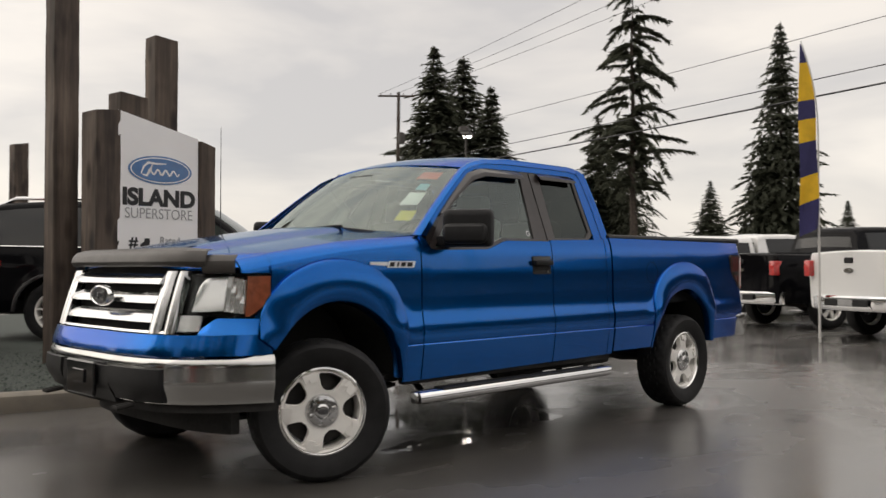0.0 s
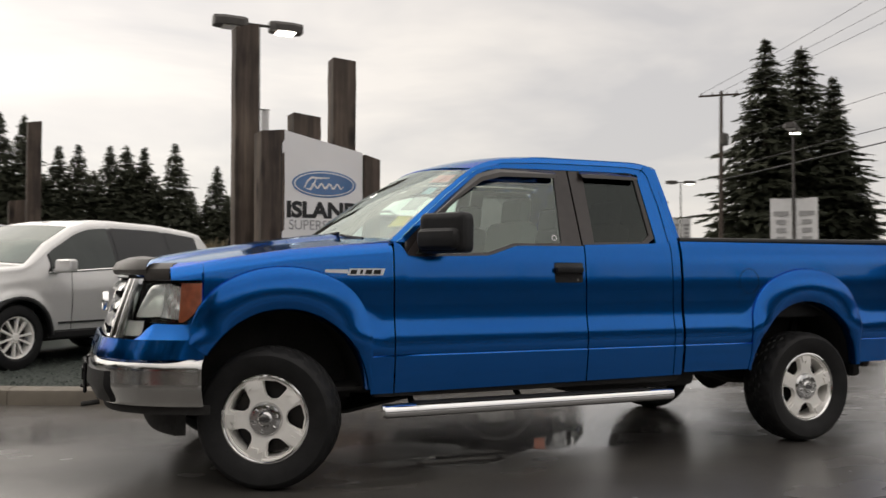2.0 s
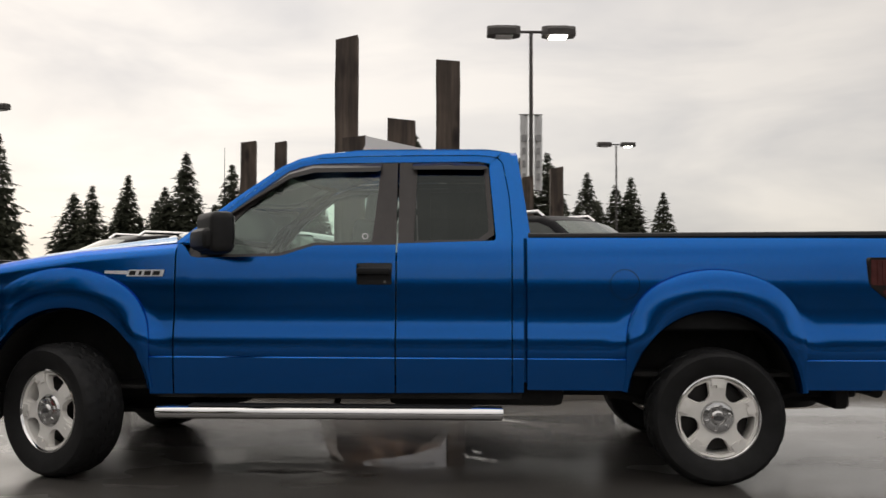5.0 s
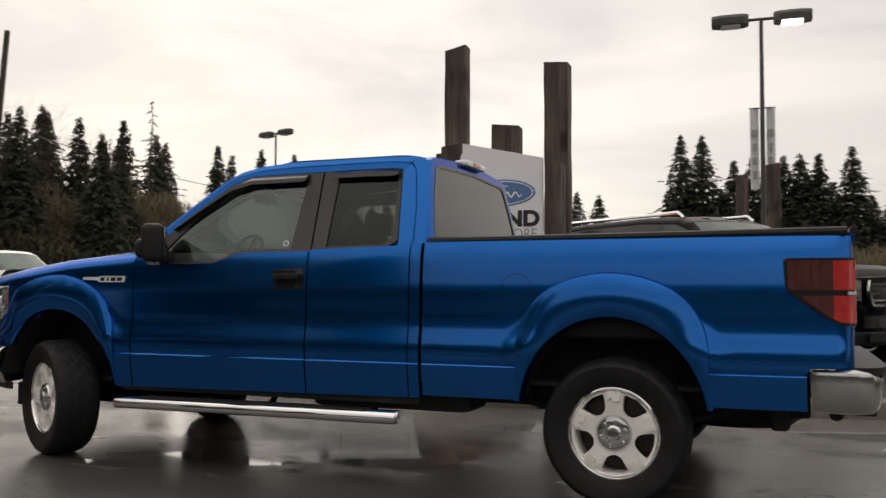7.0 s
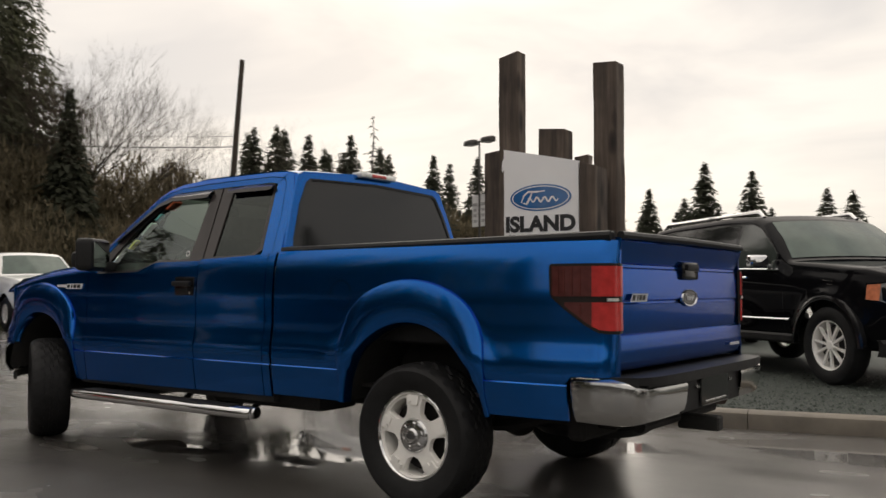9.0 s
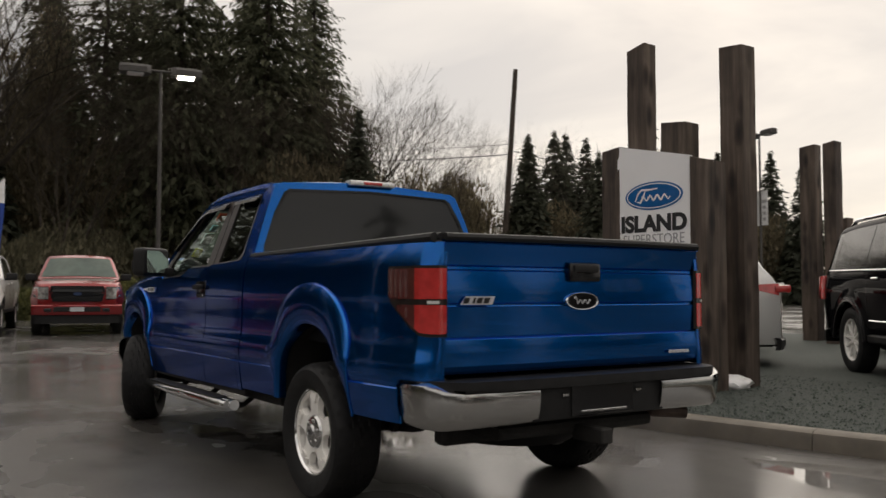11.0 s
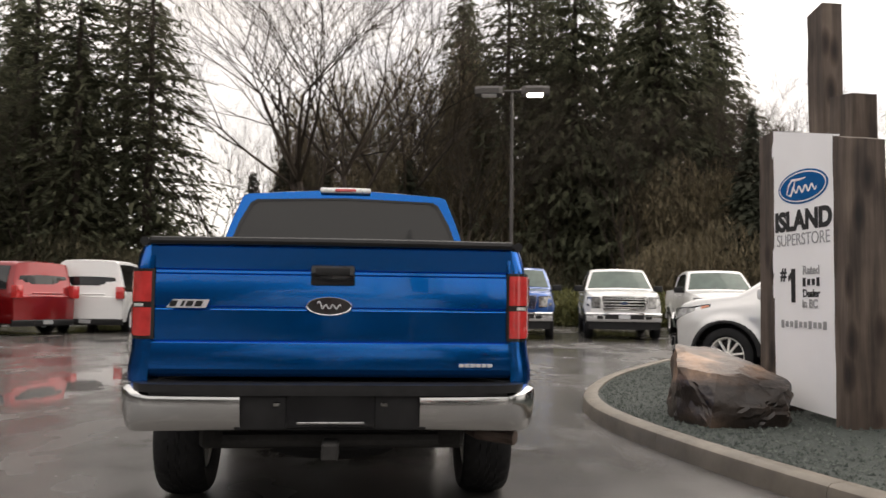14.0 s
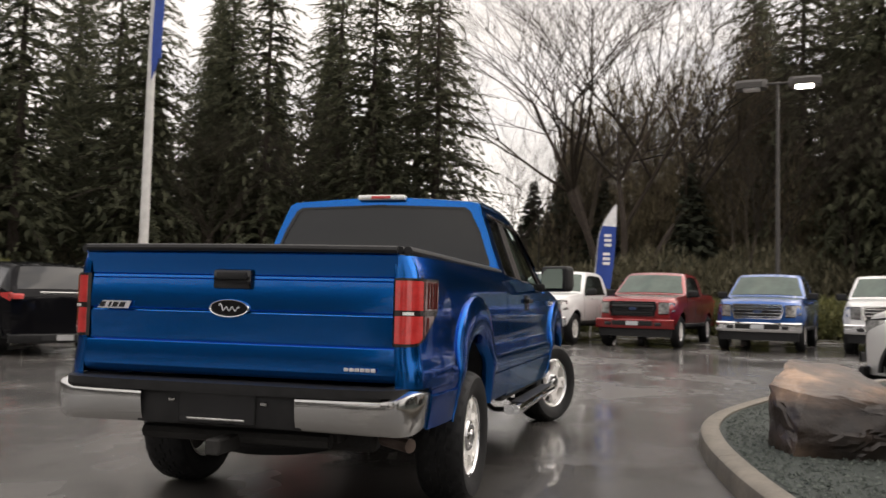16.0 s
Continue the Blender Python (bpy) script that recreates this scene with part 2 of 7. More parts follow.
def words(name, text, size, m, material, parent, wide=1.0, bold=0.0):
    cu = bpy.data.curves.new(name, "FONT")
    cu.body, cu.size, cu.align_x, cu.align_y, cu.extrude, cu.offset = text, size, "CENTER", "CENTER", 0.002, bold
    ob = new(name, cu)
    dg = bpy.context.evaluated_depsgraph_get()
    me = bpy.data.meshes.new_from_object(ob.evaluated_get(dg))
    bpy.data.objects.remove(ob)
    me.transform(m @ Matrix.Diagonal((wide, 1, 1, 1)))
    me.materials.clear()
    me.materials.append(material)
    ob = new(name, me)
    ob.parent = parent
    return ob


# ---- the blue pickup: front axle at the origin, front towards -x, driver's side at -y ----
TYRE_R = 0.374


def make_wheel(name, parent, at, face, steer=0.0, spokes=5, phase=0.68):
    """A wheel with tyre, spoked rim and cap; face is the side (-1 or 1 in y) to which it shows its outer face."""
    w = new(name)
    w.parent = parent
    w.matrix_local = pose(*at, 0, 0, steer) @ Matrix.Diagonal((1, -face, 1, 1))
    R = TYRE_R
    bm = bmesh.new()
    prof = [(0.225, -0.10), (0.255, -0.118), (0.30, -0.132), (0.335, -0.134), (0.352, -0.122), (0.366, -0.098), (R - 0.002, -0.075), (R - 0.001, -0.05), (R, -0.045), (R, -0.012), (R, -0.008),
            (R, 0.008), (R, 0.012), (R, 0.045), (R - 0.001, 0.05), (R - 0.002, 0.075), (0.366, 0.098), (0.352, 0.122), (0.335, 0.134), (0.30, 0.132), (0.255, 0.118), (0.225, 0.10)]
    rows = []
    for j, (r, h) in enumerate(prof):
        tread = r > R * 0.97
        rows.append([((r - (0.009 if tread and (i // 2 + j) % 3 == 0 else 0)) * math.cos(a), h, (r - (0.009 if tread and (i // 2 + j) % 3 == 0 else 0)) * math.sin(a)) for i, a in enumerate([2 * math.pi * i / 144 for i in range(144)])])
    quads(bm, rows, close=True)
    part("tyre", bm, RUBBER, w)
    bm = bmesh.new()
    lathe(bm, [(0.222, 0.10), (0.205, 0.09), (0.20, -0.06), (0.205, -0.085), (0.219, -0.102), (0.231, -0.106), (0.234, -0.098), (0.226, -0.09), (0.224, 0.0), (0.226, 0.10)], 64)
    rim = part("rim", bm, ALLOY, w)
    bm = bmesh.new()
    lathe(bm, [(0.19, 0.02), (0.03, 0.02), (0.03, -0.005), (0.165, -0.005), (0.19, 0.0), (0.19, 0.02)], 40)
    part("brake_drum", bm, ALLOY_DARK, rim)
    bm = bmesh.new()
    lathe(bm, [(0.214, -0.090), (0.217, -0.102), (0.224, -0.109), (0.232, -0.107), (0.235, -0.097), (0.228, -0.09)], 64)
    part("rim_lip", bm, CHROME, rim, "polished rim lip")
    for k in range(spokes):
        a0 = 2 * math.pi * k / spokes + phase
        bm = bmesh.new()
        rows = []
        for r, h in ((0.080, 36), (0.108, 36), (0.113, 28), (0.121, 22), (0.138, 18.5), (0.17, 16.5), (0.194, 16.0), (0.201, 19), (0.2055, 36), (0.216, 36)):
            y = -0.086 - 0.010 * math.sin((r - 0.08) / 0.136 * math.pi)
            row = []
            for v in (-1, -0.93, -0.6, -0.3, 0, 0.3, 0.6, 0.93, 1):
                an = a0 + radians(h) * v
                row.append((r * math.cos(an), y + (0.006 if abs(v) == 1 and 0.122 < r < 0.198 else 0), r * math.sin(an)))
            rows.append(row)
        panel(bm, rows, (0, 0.032, 0))
        turn = lambda p: (p[0] * math.cos(a0) - p[1] * math.sin(a0), p[2], p[0] * math.sin(a0) + p[1] * math.cos(a0))
        # raised pad at the rim end
        prism(bm, [turn(p) for p in ((0.160, -0.030, -0.0955), (0.166, -0.034, -0.096), (0.211, -0.036, -0.090), (0.211, 0.036, -0.090), (0.166, 0.034, -0.096), (0.182, 0.008, -0.096), (0.160, 0.006, -0.0955))], (0, -0.010, 0))
        part("spoke", bm, ALLOY, rim)
    bm = bmesh.new()
    lathe(bm, [(0.002, -0.118), (0.03, -0.117), (0.036, -0.112), (0.04, -0.108), (0.062, -0.108), (0.082, -0.102), (0.091, -0.09), (0.091, -0.05)], 40)
    for k in range(6):
        a = k * math.pi / 3 + 0.3
        box(bm, (0.061 * math.cos(a), -0.105, 0.061 * math.sin(a)), (0.022, 0.012, 0.02), 0.004, 1, Euler((0, -a, 0)).to_matrix())
    part("hub_cap", bm, HUB, rim, "chrome centre cap")
    bm = bmesh.new()
    prism(bm, [(0.030 * math.cos(q), -0.1185, 0.015 * math.sin(q)) for q in [i * math.pi / 10 for i in range(20)]], (0, 0.004, 0))
    part("cap_emblem", bm, DARK_STEEL, rim, "small dark oval emblem")
    return w


ARCHES = (0.05, 3.65)


def rho(x, z, cx):
    return math.hypot((x - cx) / 0.485, (z - 0.45) / 0.525)


def arch_z(x):
    """Height of the wheel opening's edge over x, or 0 outside."""
    for cx in ARCHES:
        d = (x - cx) / 0.485
        if abs(d) < 1:
            return 0.45 + 0.525 * math.sqrt(1 - d * d)
    return 0.0


def side_y(x, z):
    y = 0.0
    for k in (-2, -1, 0, 1, 2):
        q = z + 0.014 * k if z > 0.735 else z
        y += lerp(q, (0.45, 0.60, 0.694, 0.704, 0.74, 0.80, 0.835, 0.865, 0.95, 1.10, 1.25, 1.30, 1.36, 1.40),
                  (0.944, 0.966, 0.979, 0.972, 0.980, 0.979, 0.974, 0.965, 0.959, 0.961, 0.950, 0.942, 0.922, 0.908)) / 5
    if x < -0.1:
        y -= 0.045 * ((-0.1 - x) / 0.5) ** 2
    if x > 4.2:
        y -= 0.04 * ((x - 4.2) / 0.55) ** 2
    for cx in ARCHES:
        r = rho(x, z, cx)
        y += 0.012 * (1 - smooth(1.10, 1.40, r)) * smooth(0.64, 0.82, z)
    return y


def side_rows(x0, x1, lo, hi, s, nx, nz, crown=False, ledge=False):
    rows = []
    for i in range(nx + 1):
        x = x0 + (x1 - x0) * i / nx
        a, b = lo(x), hi(x)
        row = []
        for k in range(nz + 1):
            z = a + (b - a) * k / nz
            y = side_y(x, z)
            if crown and b - z < 0.07:
                y -= 0.06 * (1 - (b - z) / 0.07) ** 2
            row.append((x, s * y, z))
        if ledge:
            row.append((x, s * (y - 0.009), z + 0.009))
        rows.append(row)
    return rows


def low_rows(cx, sg, x1, z0, s):
    """The sill piece beside a wheel opening, from the arch's edge to x1."""
    rows = []
    for k in range(10):
        z, inn = z0 + (0.694 - z0) * min(k, 8) / 8, 0.009 if k == 9 else 0.0
        xa = cx + sg * 0.485 * math.sqrt(1 - ((z - 0.45) / 0.525) ** 2)
        rows.append([(xa + (x1 - xa) * i / 14, s * (side_y(xa + (x1 - xa) * i / 14, z) - inn), z + inn) for i in range(15)])
    return rows


def fender_top(x):
    return lerp(x, (-0.62, -0.3, 0.1, 0.66), (1.165, 1.225, 1.285, 1.338))


def gy(z):
    """Half width of the cab's window plane at a height."""
    return 0.937 - (z - 1.25) * 0.36


def fp(v, off=0.0):
    """Plan curve of the nose: v from -1 to 1 across it, moved outwards by off."""
    def c(u):
        y = 0.955 * math.sin(u * math.pi / 2)
        return Vector((-0.825 + 0.455 * abs(y / 0.955) ** 5.0, y))
    p, d = c(v), c(min(1, v + 0.01)) - c(max(-1, v - 0.01))
    nrm = Vector((-d.y, d.x)).normalized()
    if nrm.x > 0 and abs(v) < 0.9:
        nrm = -nrm
    if abs(v) >= 0.9 and nrm.y * v < 0:
        nrm = -nrm
    return p + nrm * off


def lean(y, z):
    """How far the nose leans back at a height, less towards its corners."""
    return max(0.0, z - 0.74) * 0.215 * (1 - min(1.0, abs(y) / 0.955) ** 6)


def front_rows(v0, v1, lo, hi, off, nv=24, nz=4, taper=0.0):
    rows = []
    for i in range(nv + 1):
        v = v0 + (v1 - v0) * i / nv
        a, b = lo(v) if callable(lo) else lo, hi(v) if callable(hi) else hi
        row = []
        for k in range(nz + 1):
            t = k / nz
            o = off(t) if callable(off) else off
            if taper:
                o *= 1 - smooth(taper, 0.99, abs(v))
            p = fp(v, o)
            z = a + (b - a) * t
            row.append((p.x + lean(p.y, z), p.y, z))
        rows.append(row)
    return rows


def gp(x, z, s, o=0.0):
    return (x, s * (gy(z) + o), z)


truck = thing("pickup_truck", Matrix(), "bright blue extended cab pickup truck parked on wet asphalt", "pickup truck")


def build_truck(tr):
    # body sides
    for s in (-1, 1):
        inn = (0, -s * 0.014, 0)
        bm = bmesh.new()
        up = lambda x: max(0.704, arch_z(x))
        panel(bm, side_rows(-0.36, 0.663, up, fender_top, s, 80, 44, True), inn)
        panel(bm, low_rows(0.05, 1, 0.663, 0.49, s), inn)
        panel(bm, side_rows(-0.52, -0.362, lambda x: 1.116, fender_top, s, 8, 8, True), inn)
        fender = part("front_fender", bm, BLUE, tr)
        door_lo = lambda x: 0.49 + 0.01 * (x - 0.6)
        for nm, xa, xb, hi in (("front_door", 0.672, 1.902, lambda x: lerp(x, (0.67, 0.70, 0.76, 1.26, 1.44, 1.91), (1.335, 1.33, 1.247, 1.258, 1.318, 1.322))),
                               ("rear_door", 1.911, 2.545, lambda x: lerp(x, (1.91, 2.42, 2.55), (1.33, 1.345, 1.355)))):
            bm = bmesh.new()
            panel(bm, side_rows(xa, xb, lambda x: 0.704, hi, s, 30, 28), inn)
            panel(bm, side_rows(xa, xb, door_lo, lambda x: 0.694, s, 12, 8, False, True), inn)
            d = part(nm, bm, BLUE, tr)
            if nm == "front_door":
                bm = bmesh.new()
                y = side_y(1.78, 1.158)
                box(bm, (1.785, s * (y - 0.004), 1.158), (0.20, 0.02, 0.125), 0.012, 2)
                h = part("door_handle", bm, GLOSS_BLACK, d, "black plastic door handle")
                bm = bmesh.new()
                box(bm, (1.78, s * (y + 0.022), 1.175), (0.185, 0.026, 0.034), 0.010, 2)
                part("grip", bm, BLACK, h)
                bm = bmesh.new()
                lathe(bm, [(0.001, 0.0), (0.008, 0.0), (0.009, 0.006)], 12, "y", (1.845, s * (y + 0.008), 1.115))
                part("lock", bm, CHROME, h)
        bm = bmesh.new()
        panel(bm, side_rows(2.552, 2.612, lambda x: 0.704, lambda x: 1.358, s, 3, 28), inn)
        panel(bm, side_rows(2.552, 2.612, lambda x: 0.51, lambda x: 0.694, s, 3, 6, False, True), inn)
        part("cab_corner", bm, BLUE, tr)
        # bed side
        bm = bmesh.new()
        skin = side_rows(2.632, 4.70, lambda x: max(up(x), 0.704 + 0.036 * smooth(4.56, 4.60, x)), lambda x: 1.362, s, 150, 44)
        y47 = side_y(4.70, 1.1)
        for x, y in ((4.712, y47 - 0.003), (4.735, 0.912), (4.752, 0.899), (4.766, 0.884), (4.776, 0.869), (4.782, 0.854), (4.784, 0.839)):
            skin.append([(x, s * (y + (side_y(4.70, z) - y47) * (0.3 + 0.7 * (y - 0.80) / 0.13)), z) for z in [0.74 + 0.622 * k / 44 for k in range(45)]])
        panel(bm, skin, inn)
        panel(bm, low_rows(3.65, -1, 2.632, 0.525, s), inn)
        panel(bm, low_rows(3.65, 1, 4.572, 0.535, s), inn)
        bed = part("bed_side", bm, BLUE, tr)
        bm = bmesh.new()
        tube(bm, [(2.64, s * 0.895, 1.368), (3.7, s * 0.895, 1.374), (4.76, s * 0.872, 1.384)], 0.022, 8)
        tube(bm, [(2.64, s * 0.86, 1.372), (3.7, s * 0.86, 1.378), (4.76, s * 0.835, 1.388)], 0.018, 8)
        part("bed_rail_cap", bm, BLACK, bed, "black plastic bed rail cap")
        if s < 0:
            bm = bmesh.new()
            yy = side_y(3.165, 1.10)
            pts = [(3.165 + 0.082 * math.cos(a), 1.105 + 0.084 * math.sin(a)) for a in [i * math.pi / 18 for i in range(36)]]
            ins = [(3.165 + 0.078 * math.cos(a), 1.105 + 0.080 * math.sin(a)) for a in [i * math.pi / 18 for i in range(36)]]
            ring(bm, [(x, s * (side_y(x, z) + 0.0012), z) for x, z in pts], [(x, s * (side_y(x, z) + 0.0012), z) for x, z in ins], (0, 0.004, 0))
            part("fuel_door", bm, GLOSS_BLACK, bed)
        # wheel wells
        for cx in ARCHES:
            bm = bmesh.new()
            rows = []
            for i in range(21):
                a = 0.16 + (math.pi - 0.32) * i / 20
                x, z = cx + 0.485 * math.cos(a), 0.45 + 0.525 * math.sin(a)
                rows.append([(x, s * 0.945, z), (x * 0.98 + cx * 0.02, s * 0.88, z - 0.01 if z > .5 else z), (x, s * 0.50, z)])
            panel(bm, rows, (0, 0, 0.012))
            prism(bm, [(cx + 0.5 * math.cos(a), s * 0.50, 0.42 + 0.56 * math.sin(a)) for a in [math.pi * i / 14 for i in range(15)]], (0, -s * 0.01, 0))
            part("wheel_well", bm, UNDER, tr)
            # flare round the opening, standing proud with a crisp outer edge
            bm = bmesh.new()
            rows = []
            a0 = 0.13 if cx > 1 else 0.13
            a1 = math.pi - 0.13 if cx > 1 else math.pi - 0.58
            for i in range(49):
                a = a0 + (a1 - a0) * i / 48
                row = []
                rise_f = smooth(0.58, 0.93, 0.45 + 0.525 * math.sin(a))
                for q, o in ((0.955, -0.06), (0.965, -0.012), (0.985, 0.008), (1.01, 0.016), (1.06, 0.025), (1.12, 0.029), (1.20, 0.028), (1.26, 0.023), (1.280, 0.018), (1.287, 0.009), (1.290, -0.004)):
                    if q > 1:
                        q = 1 + (q - 1) * (0.14 + 1.29 * rise_f)
                    x, z = cx + 0.485 * q * math.cos(a), 0.45 + 0.525 * q * math.sin(a)
                    fade = (0.22 + 0.78 * rise_f) * (1.0 if cx > 1 else smooth(0.0, 0.45, a1 - a))
                    row.append((x, s * (side_y(x, z) + (o * fade if o > 0 else o)), z))
                rows.append(row)
            quads(bm, rows)
            part("wheel_flare", bm, BLUE, tr, "", 34)
        # cab frame over the doors
        bm = bmesh.new()
        outer = [(0.655, 1.335), (0.84, 1.49), (1.02, 1.635), (1.22, 1.785), (1.32, 1.832), (1.45, 1.862), (1.7, 1.882), (2.1, 1.886), (2.36, 1.884), (2.50, 1.872)]
        inner = [(0.745, 1.33), (0.90, 1.468), (1.06, 1.60), (1.26, 1.752), (1.34, 1.785), (1.45, 1.802), (1.7, 1.807), (2.1, 1.81), (2.36, 1.812), (2.43, 1.80)]
        # roof seam line between rail and door frame
        panel(bm, [[gp(a[0], a[1], s, 0.004), gp(a[0] * 0.55 + b[0] * 0.45, a[1] * 0.55 + b[1] * 0.45, s, 0.011)] for a, b in zip(outer, inner)], (0, -s * 0.02, 0))
        panel(bm, [[gp(a[0] * 0.48 + b[0] * 0.52, a[1] * 0.48 + b[1] * 0.52, s, 0.009), gp(b[0], b[1], s, 0.006)] for a, b in zip(outer, inner)], (0, -s * 0.02, 0))
        prism(bm, [gp(x, z, s, 0.006) for x, z in ((2.455, 1.345), (2.55, 1.352), (2.535, 1.6), (2.50, 1.80), (2.47, 1.832), (2.43, 1.80), (2.425, 1.77), (2.46, 1.37))], (0, -s * 0.02, 0))
        prism(bm, [gp(x, z, s, 0.008) for x, z in ((2.556, 1.352), (2.628, 1.36), (2.61, 1.60), (2.575, 1.80), (2.545, 1.862), (2.50, 1.872), (2.478, 1.838), (2.506, 1.80), (2.541, 1.6))], (0, -s * 0.02, 0))
        part("cab_frame", bm, BLUE, tr)
        g1 = [(0.80, 1.262), (1.25, 1.275), (1.43, 1.333), (1.765, 1.338), (1.80, 1.775), (1.42, 1.772), (1.30, 1.737), (1.05, 1.54)]
        f1 = [(0.735, 1.247), (1.26, 1.258), (1.44, 1.318), (1.902, 1.322), (1.895, 1.806), (1.40, 1.80), (1.27, 1.755), (0.955, 1.51)]
        g2 = [(2.0, 1.347), (2.36, 1.354), (2.42, 1.40), (2.395, 1.765), (2.37, 1.785), (2.01, 1.782)]
        f2 = [(1.913, 1.33), (2.38, 1.336), (2.452, 1.38), (2.42, 1.775), (2.385, 1.808), (1.907, 1.806)]
        for g, f, gm, nm in ((g1, f1, GLASS, "front_window"), (g2, f2, TINT, "rear_side_window")):
            bm = bmesh.new()
            ring(bm, [gp(x, z, s, 0.003) for x, z in f], [gp(x, z, s, 0.001) for x, z in g], (0, -s * 0.025, 0))
            fr = part("window_frame", bm, TRIM, tr, "dark window surround")
            bm = bmesh.new()
            bm.faces.new([bm.verts.new(gp(x, z, s, -0.008)) for x, z in g])
            w = part(nm, bm, gm, fr)
            w.visible_shadow = False
            if s < 0 and nm == "front_window":
                bm = bmesh.new()
                ring(bm, [gp(1.725 + 0.018 * math.cos(a), 1.372 + 0.018 * math.sin(a), s, -0.006) for a in [i * math.pi / 10 for i in range(20)]], [gp(1.725 + 0.013 * math.cos(a), 1.372 + 0.013 * math.sin(a), s, -0.006) for a in [i * math.pi / 10 for i in range(20)]], (0, 0.001, 0))
                part("round_sticker", bm, WHITE_PRINT, fr, "small round white sticker")
        # sail panel in front of the window and vent visors
        bm = bmesh.new()
        prism(bm, [gp(x, z, s, 0.004) for x, z in ((0.735, 1.248), (0.955, 1.51), (0.90, 1.466), (0.745, 1.33))], (0, -s * 0.02, 0))
        for low, high in (([(0.93, 1.475), (1.10, 1.595), (1.28, 1.71), (1.42, 1.745), (1.78, 1.75), (1.80, 1.757)], [(0.90, 1.472), (1.06, 1.604), (1.265, 1.757), (1.40, 1.797), (1.79, 1.80), (1.805, 1.795)]),
                          ([(1.985, 1.768), (2.0, 1.762), (2.2, 1.762), (2.38, 1.76), (2.41, 1.768)], [(1.98, 1.80), (2.0, 1.806), (2.2, 1.806), (2.36, 1.806), (2.405, 1.795)])):
            panel(bm, [[gp(a[0], a[1], s, 0.035), gp((a[0] + b[0]) / 2, (a[1] + b[1]) / 2, s, 0.034), gp(b[0], b[1], s, 0.008)] for a, b in zip(low, high)], (0, -s * 0.004, 0))
        part("vent_visor", bm, SMOKE, tr, "dark acrylic vent visors")
        # mirror
        bm = bmesh.new()
        turned = pose(0.93, s * 1.085, 1.378, 0, 0, -s * 34)
        box(bm, (0, 0, 0), (0.13, 0.30, 0.225), 0.045, 4)
        box(bm, (-0.045, -s * 0.01, -0.035), (0.12, 0.27, 0.12), 0.045, 3)
        bmesh.ops.transform(bm, matrix=turned, verts=bm.verts[:])
        mir = part("side_mirror", bm, BLACK, tr, "large black plastic side mirror")
        bm = bmesh.new()
        box(bm, (0.885, s * 0.965, 1.30), (0.11, 0.14, 0.07), 0.02, 2)
        part("bracket", bm, BLACK, mir)
        bm = bmesh.new()
        prism(bm, [(0.0665, y, z) for y, z in ((-0.118, -0.085), (0.118, -0.085), (0.125, 0.0), (0.118, 0.088), (-0.118, 0.088), (-0.125, 0.0))], (0.002, 0, 0))
        bmesh.ops.transform(bm, matrix=turned, verts=bm.verts[:])
        part("mirror_glass", bm, MIRROR, mir)
        # running board
        bm = bmesh.new()
        for k in range(2):
            tube(bm, [(0.60, s * (0.955 + 0.045 * k), 0.395), (0.66, s * (0.965 + 0.05 * k), 0.398), (1.6, s * (0.965 + 0.05 * k), 0.40), (2.42, s * (0.965 + 0.05 * k), 0.402), (2.49, s * (0.955 + 0.045 * k), 0.40)], 0.036, 12)
        rb = part("running_board", bm, CHROME, tr, "chrome tube running board")
        bm = bmesh.new()
        box(bm, (1.55, s * 0.985, 0.437), (1.55, 0.10, 0.008), 0.003, 1)
        part("step_pad", bm, BLACK, rb)
        for x in (0.85, 1.55, 2.25):
            bm = bmesh.new()
            tube(bm, [(x, s * 0.97, 0.375), (x, s * 0.80, 0.37), (x, s * 0.66, 0.47)], 0.02, 6)
            part("bracket", bm, BLACK, rb)
        bm = bmesh.new()
        box(bm, (1.58, s * 0.90, 0.50), (2.05, 0.06, 0.07), 0.02, 2)
        part("rocker", bm, UNDER, tr)
        # side badge: plain bars
        bm = bmesh.new()
        y = side_y(0.47, 1.16) + 0.001
        prism(bm, [(x, s * y, z) for x, z in ((0.272, 1.158), (0.40, 1.152), (0.40, 1.174), (0.272, 1.174))], (0, s * 0.007, 0))
        prism(bm, [(x, s * y, z) for x, z in ((0.395, 1.142), (0.598, 1.142), (0.612, 1.180), (0.41, 1.180))], (0, s * 0.009, 0))
        badge = part("side_badge", bm, BADGE_SILVER, fender, "chrome badge of plain bars")
        for x, w in ((0.43, 0.034), (0.474, 0.014), (0.515, 0.036), (0.565, 0.040)):
            bm = bmesh.new()
            prism(bm, [(x + q + (z - 1.16) * 0.3, s * (y + 0.0105), z) for q, z in ((-w / 2, 1.149), (w / 2, 1.149), (w / 2, 1.173), (-w / 2, 1.173))], (0, -s * 0.003, 0))
            part("badge_bar", bm, BLACK, badge)
        # headlamp
        lo = lambda v: lerp(abs(v), (0.488, 0.56, 0.605, 0.655, 0.80, 0.97, 1.0), (0.815, 0.815, 0.902, 0.895, 0.888, 1.0, 1.02))
        bm = bmesh.new()
        panel(bm, front_rows(s * 0.488, s * 0.985, lo, 1.112, -0.040, 24, 4), (0.02, -s * 0.01, 0))
        lampb = part("headlamp", bm, GLOSS_BLACK, tr, "clear headlamp with amber marker")
        bm = bmesh.new()
        panel(bm, front_rows(s * 0.552, s * 0.680, lambda v: 0.925 + 0.10 * max(0, abs(v) - 0.62), lambda v: lerp(abs(v), (0.552, 0.568, 0.59, 0.68), (1.040, 1.072, 1.090, 1.098)), lambda t: -0.003 - 0.034 * t ** 1.3, 12, 12), (0.010, 0, 0))
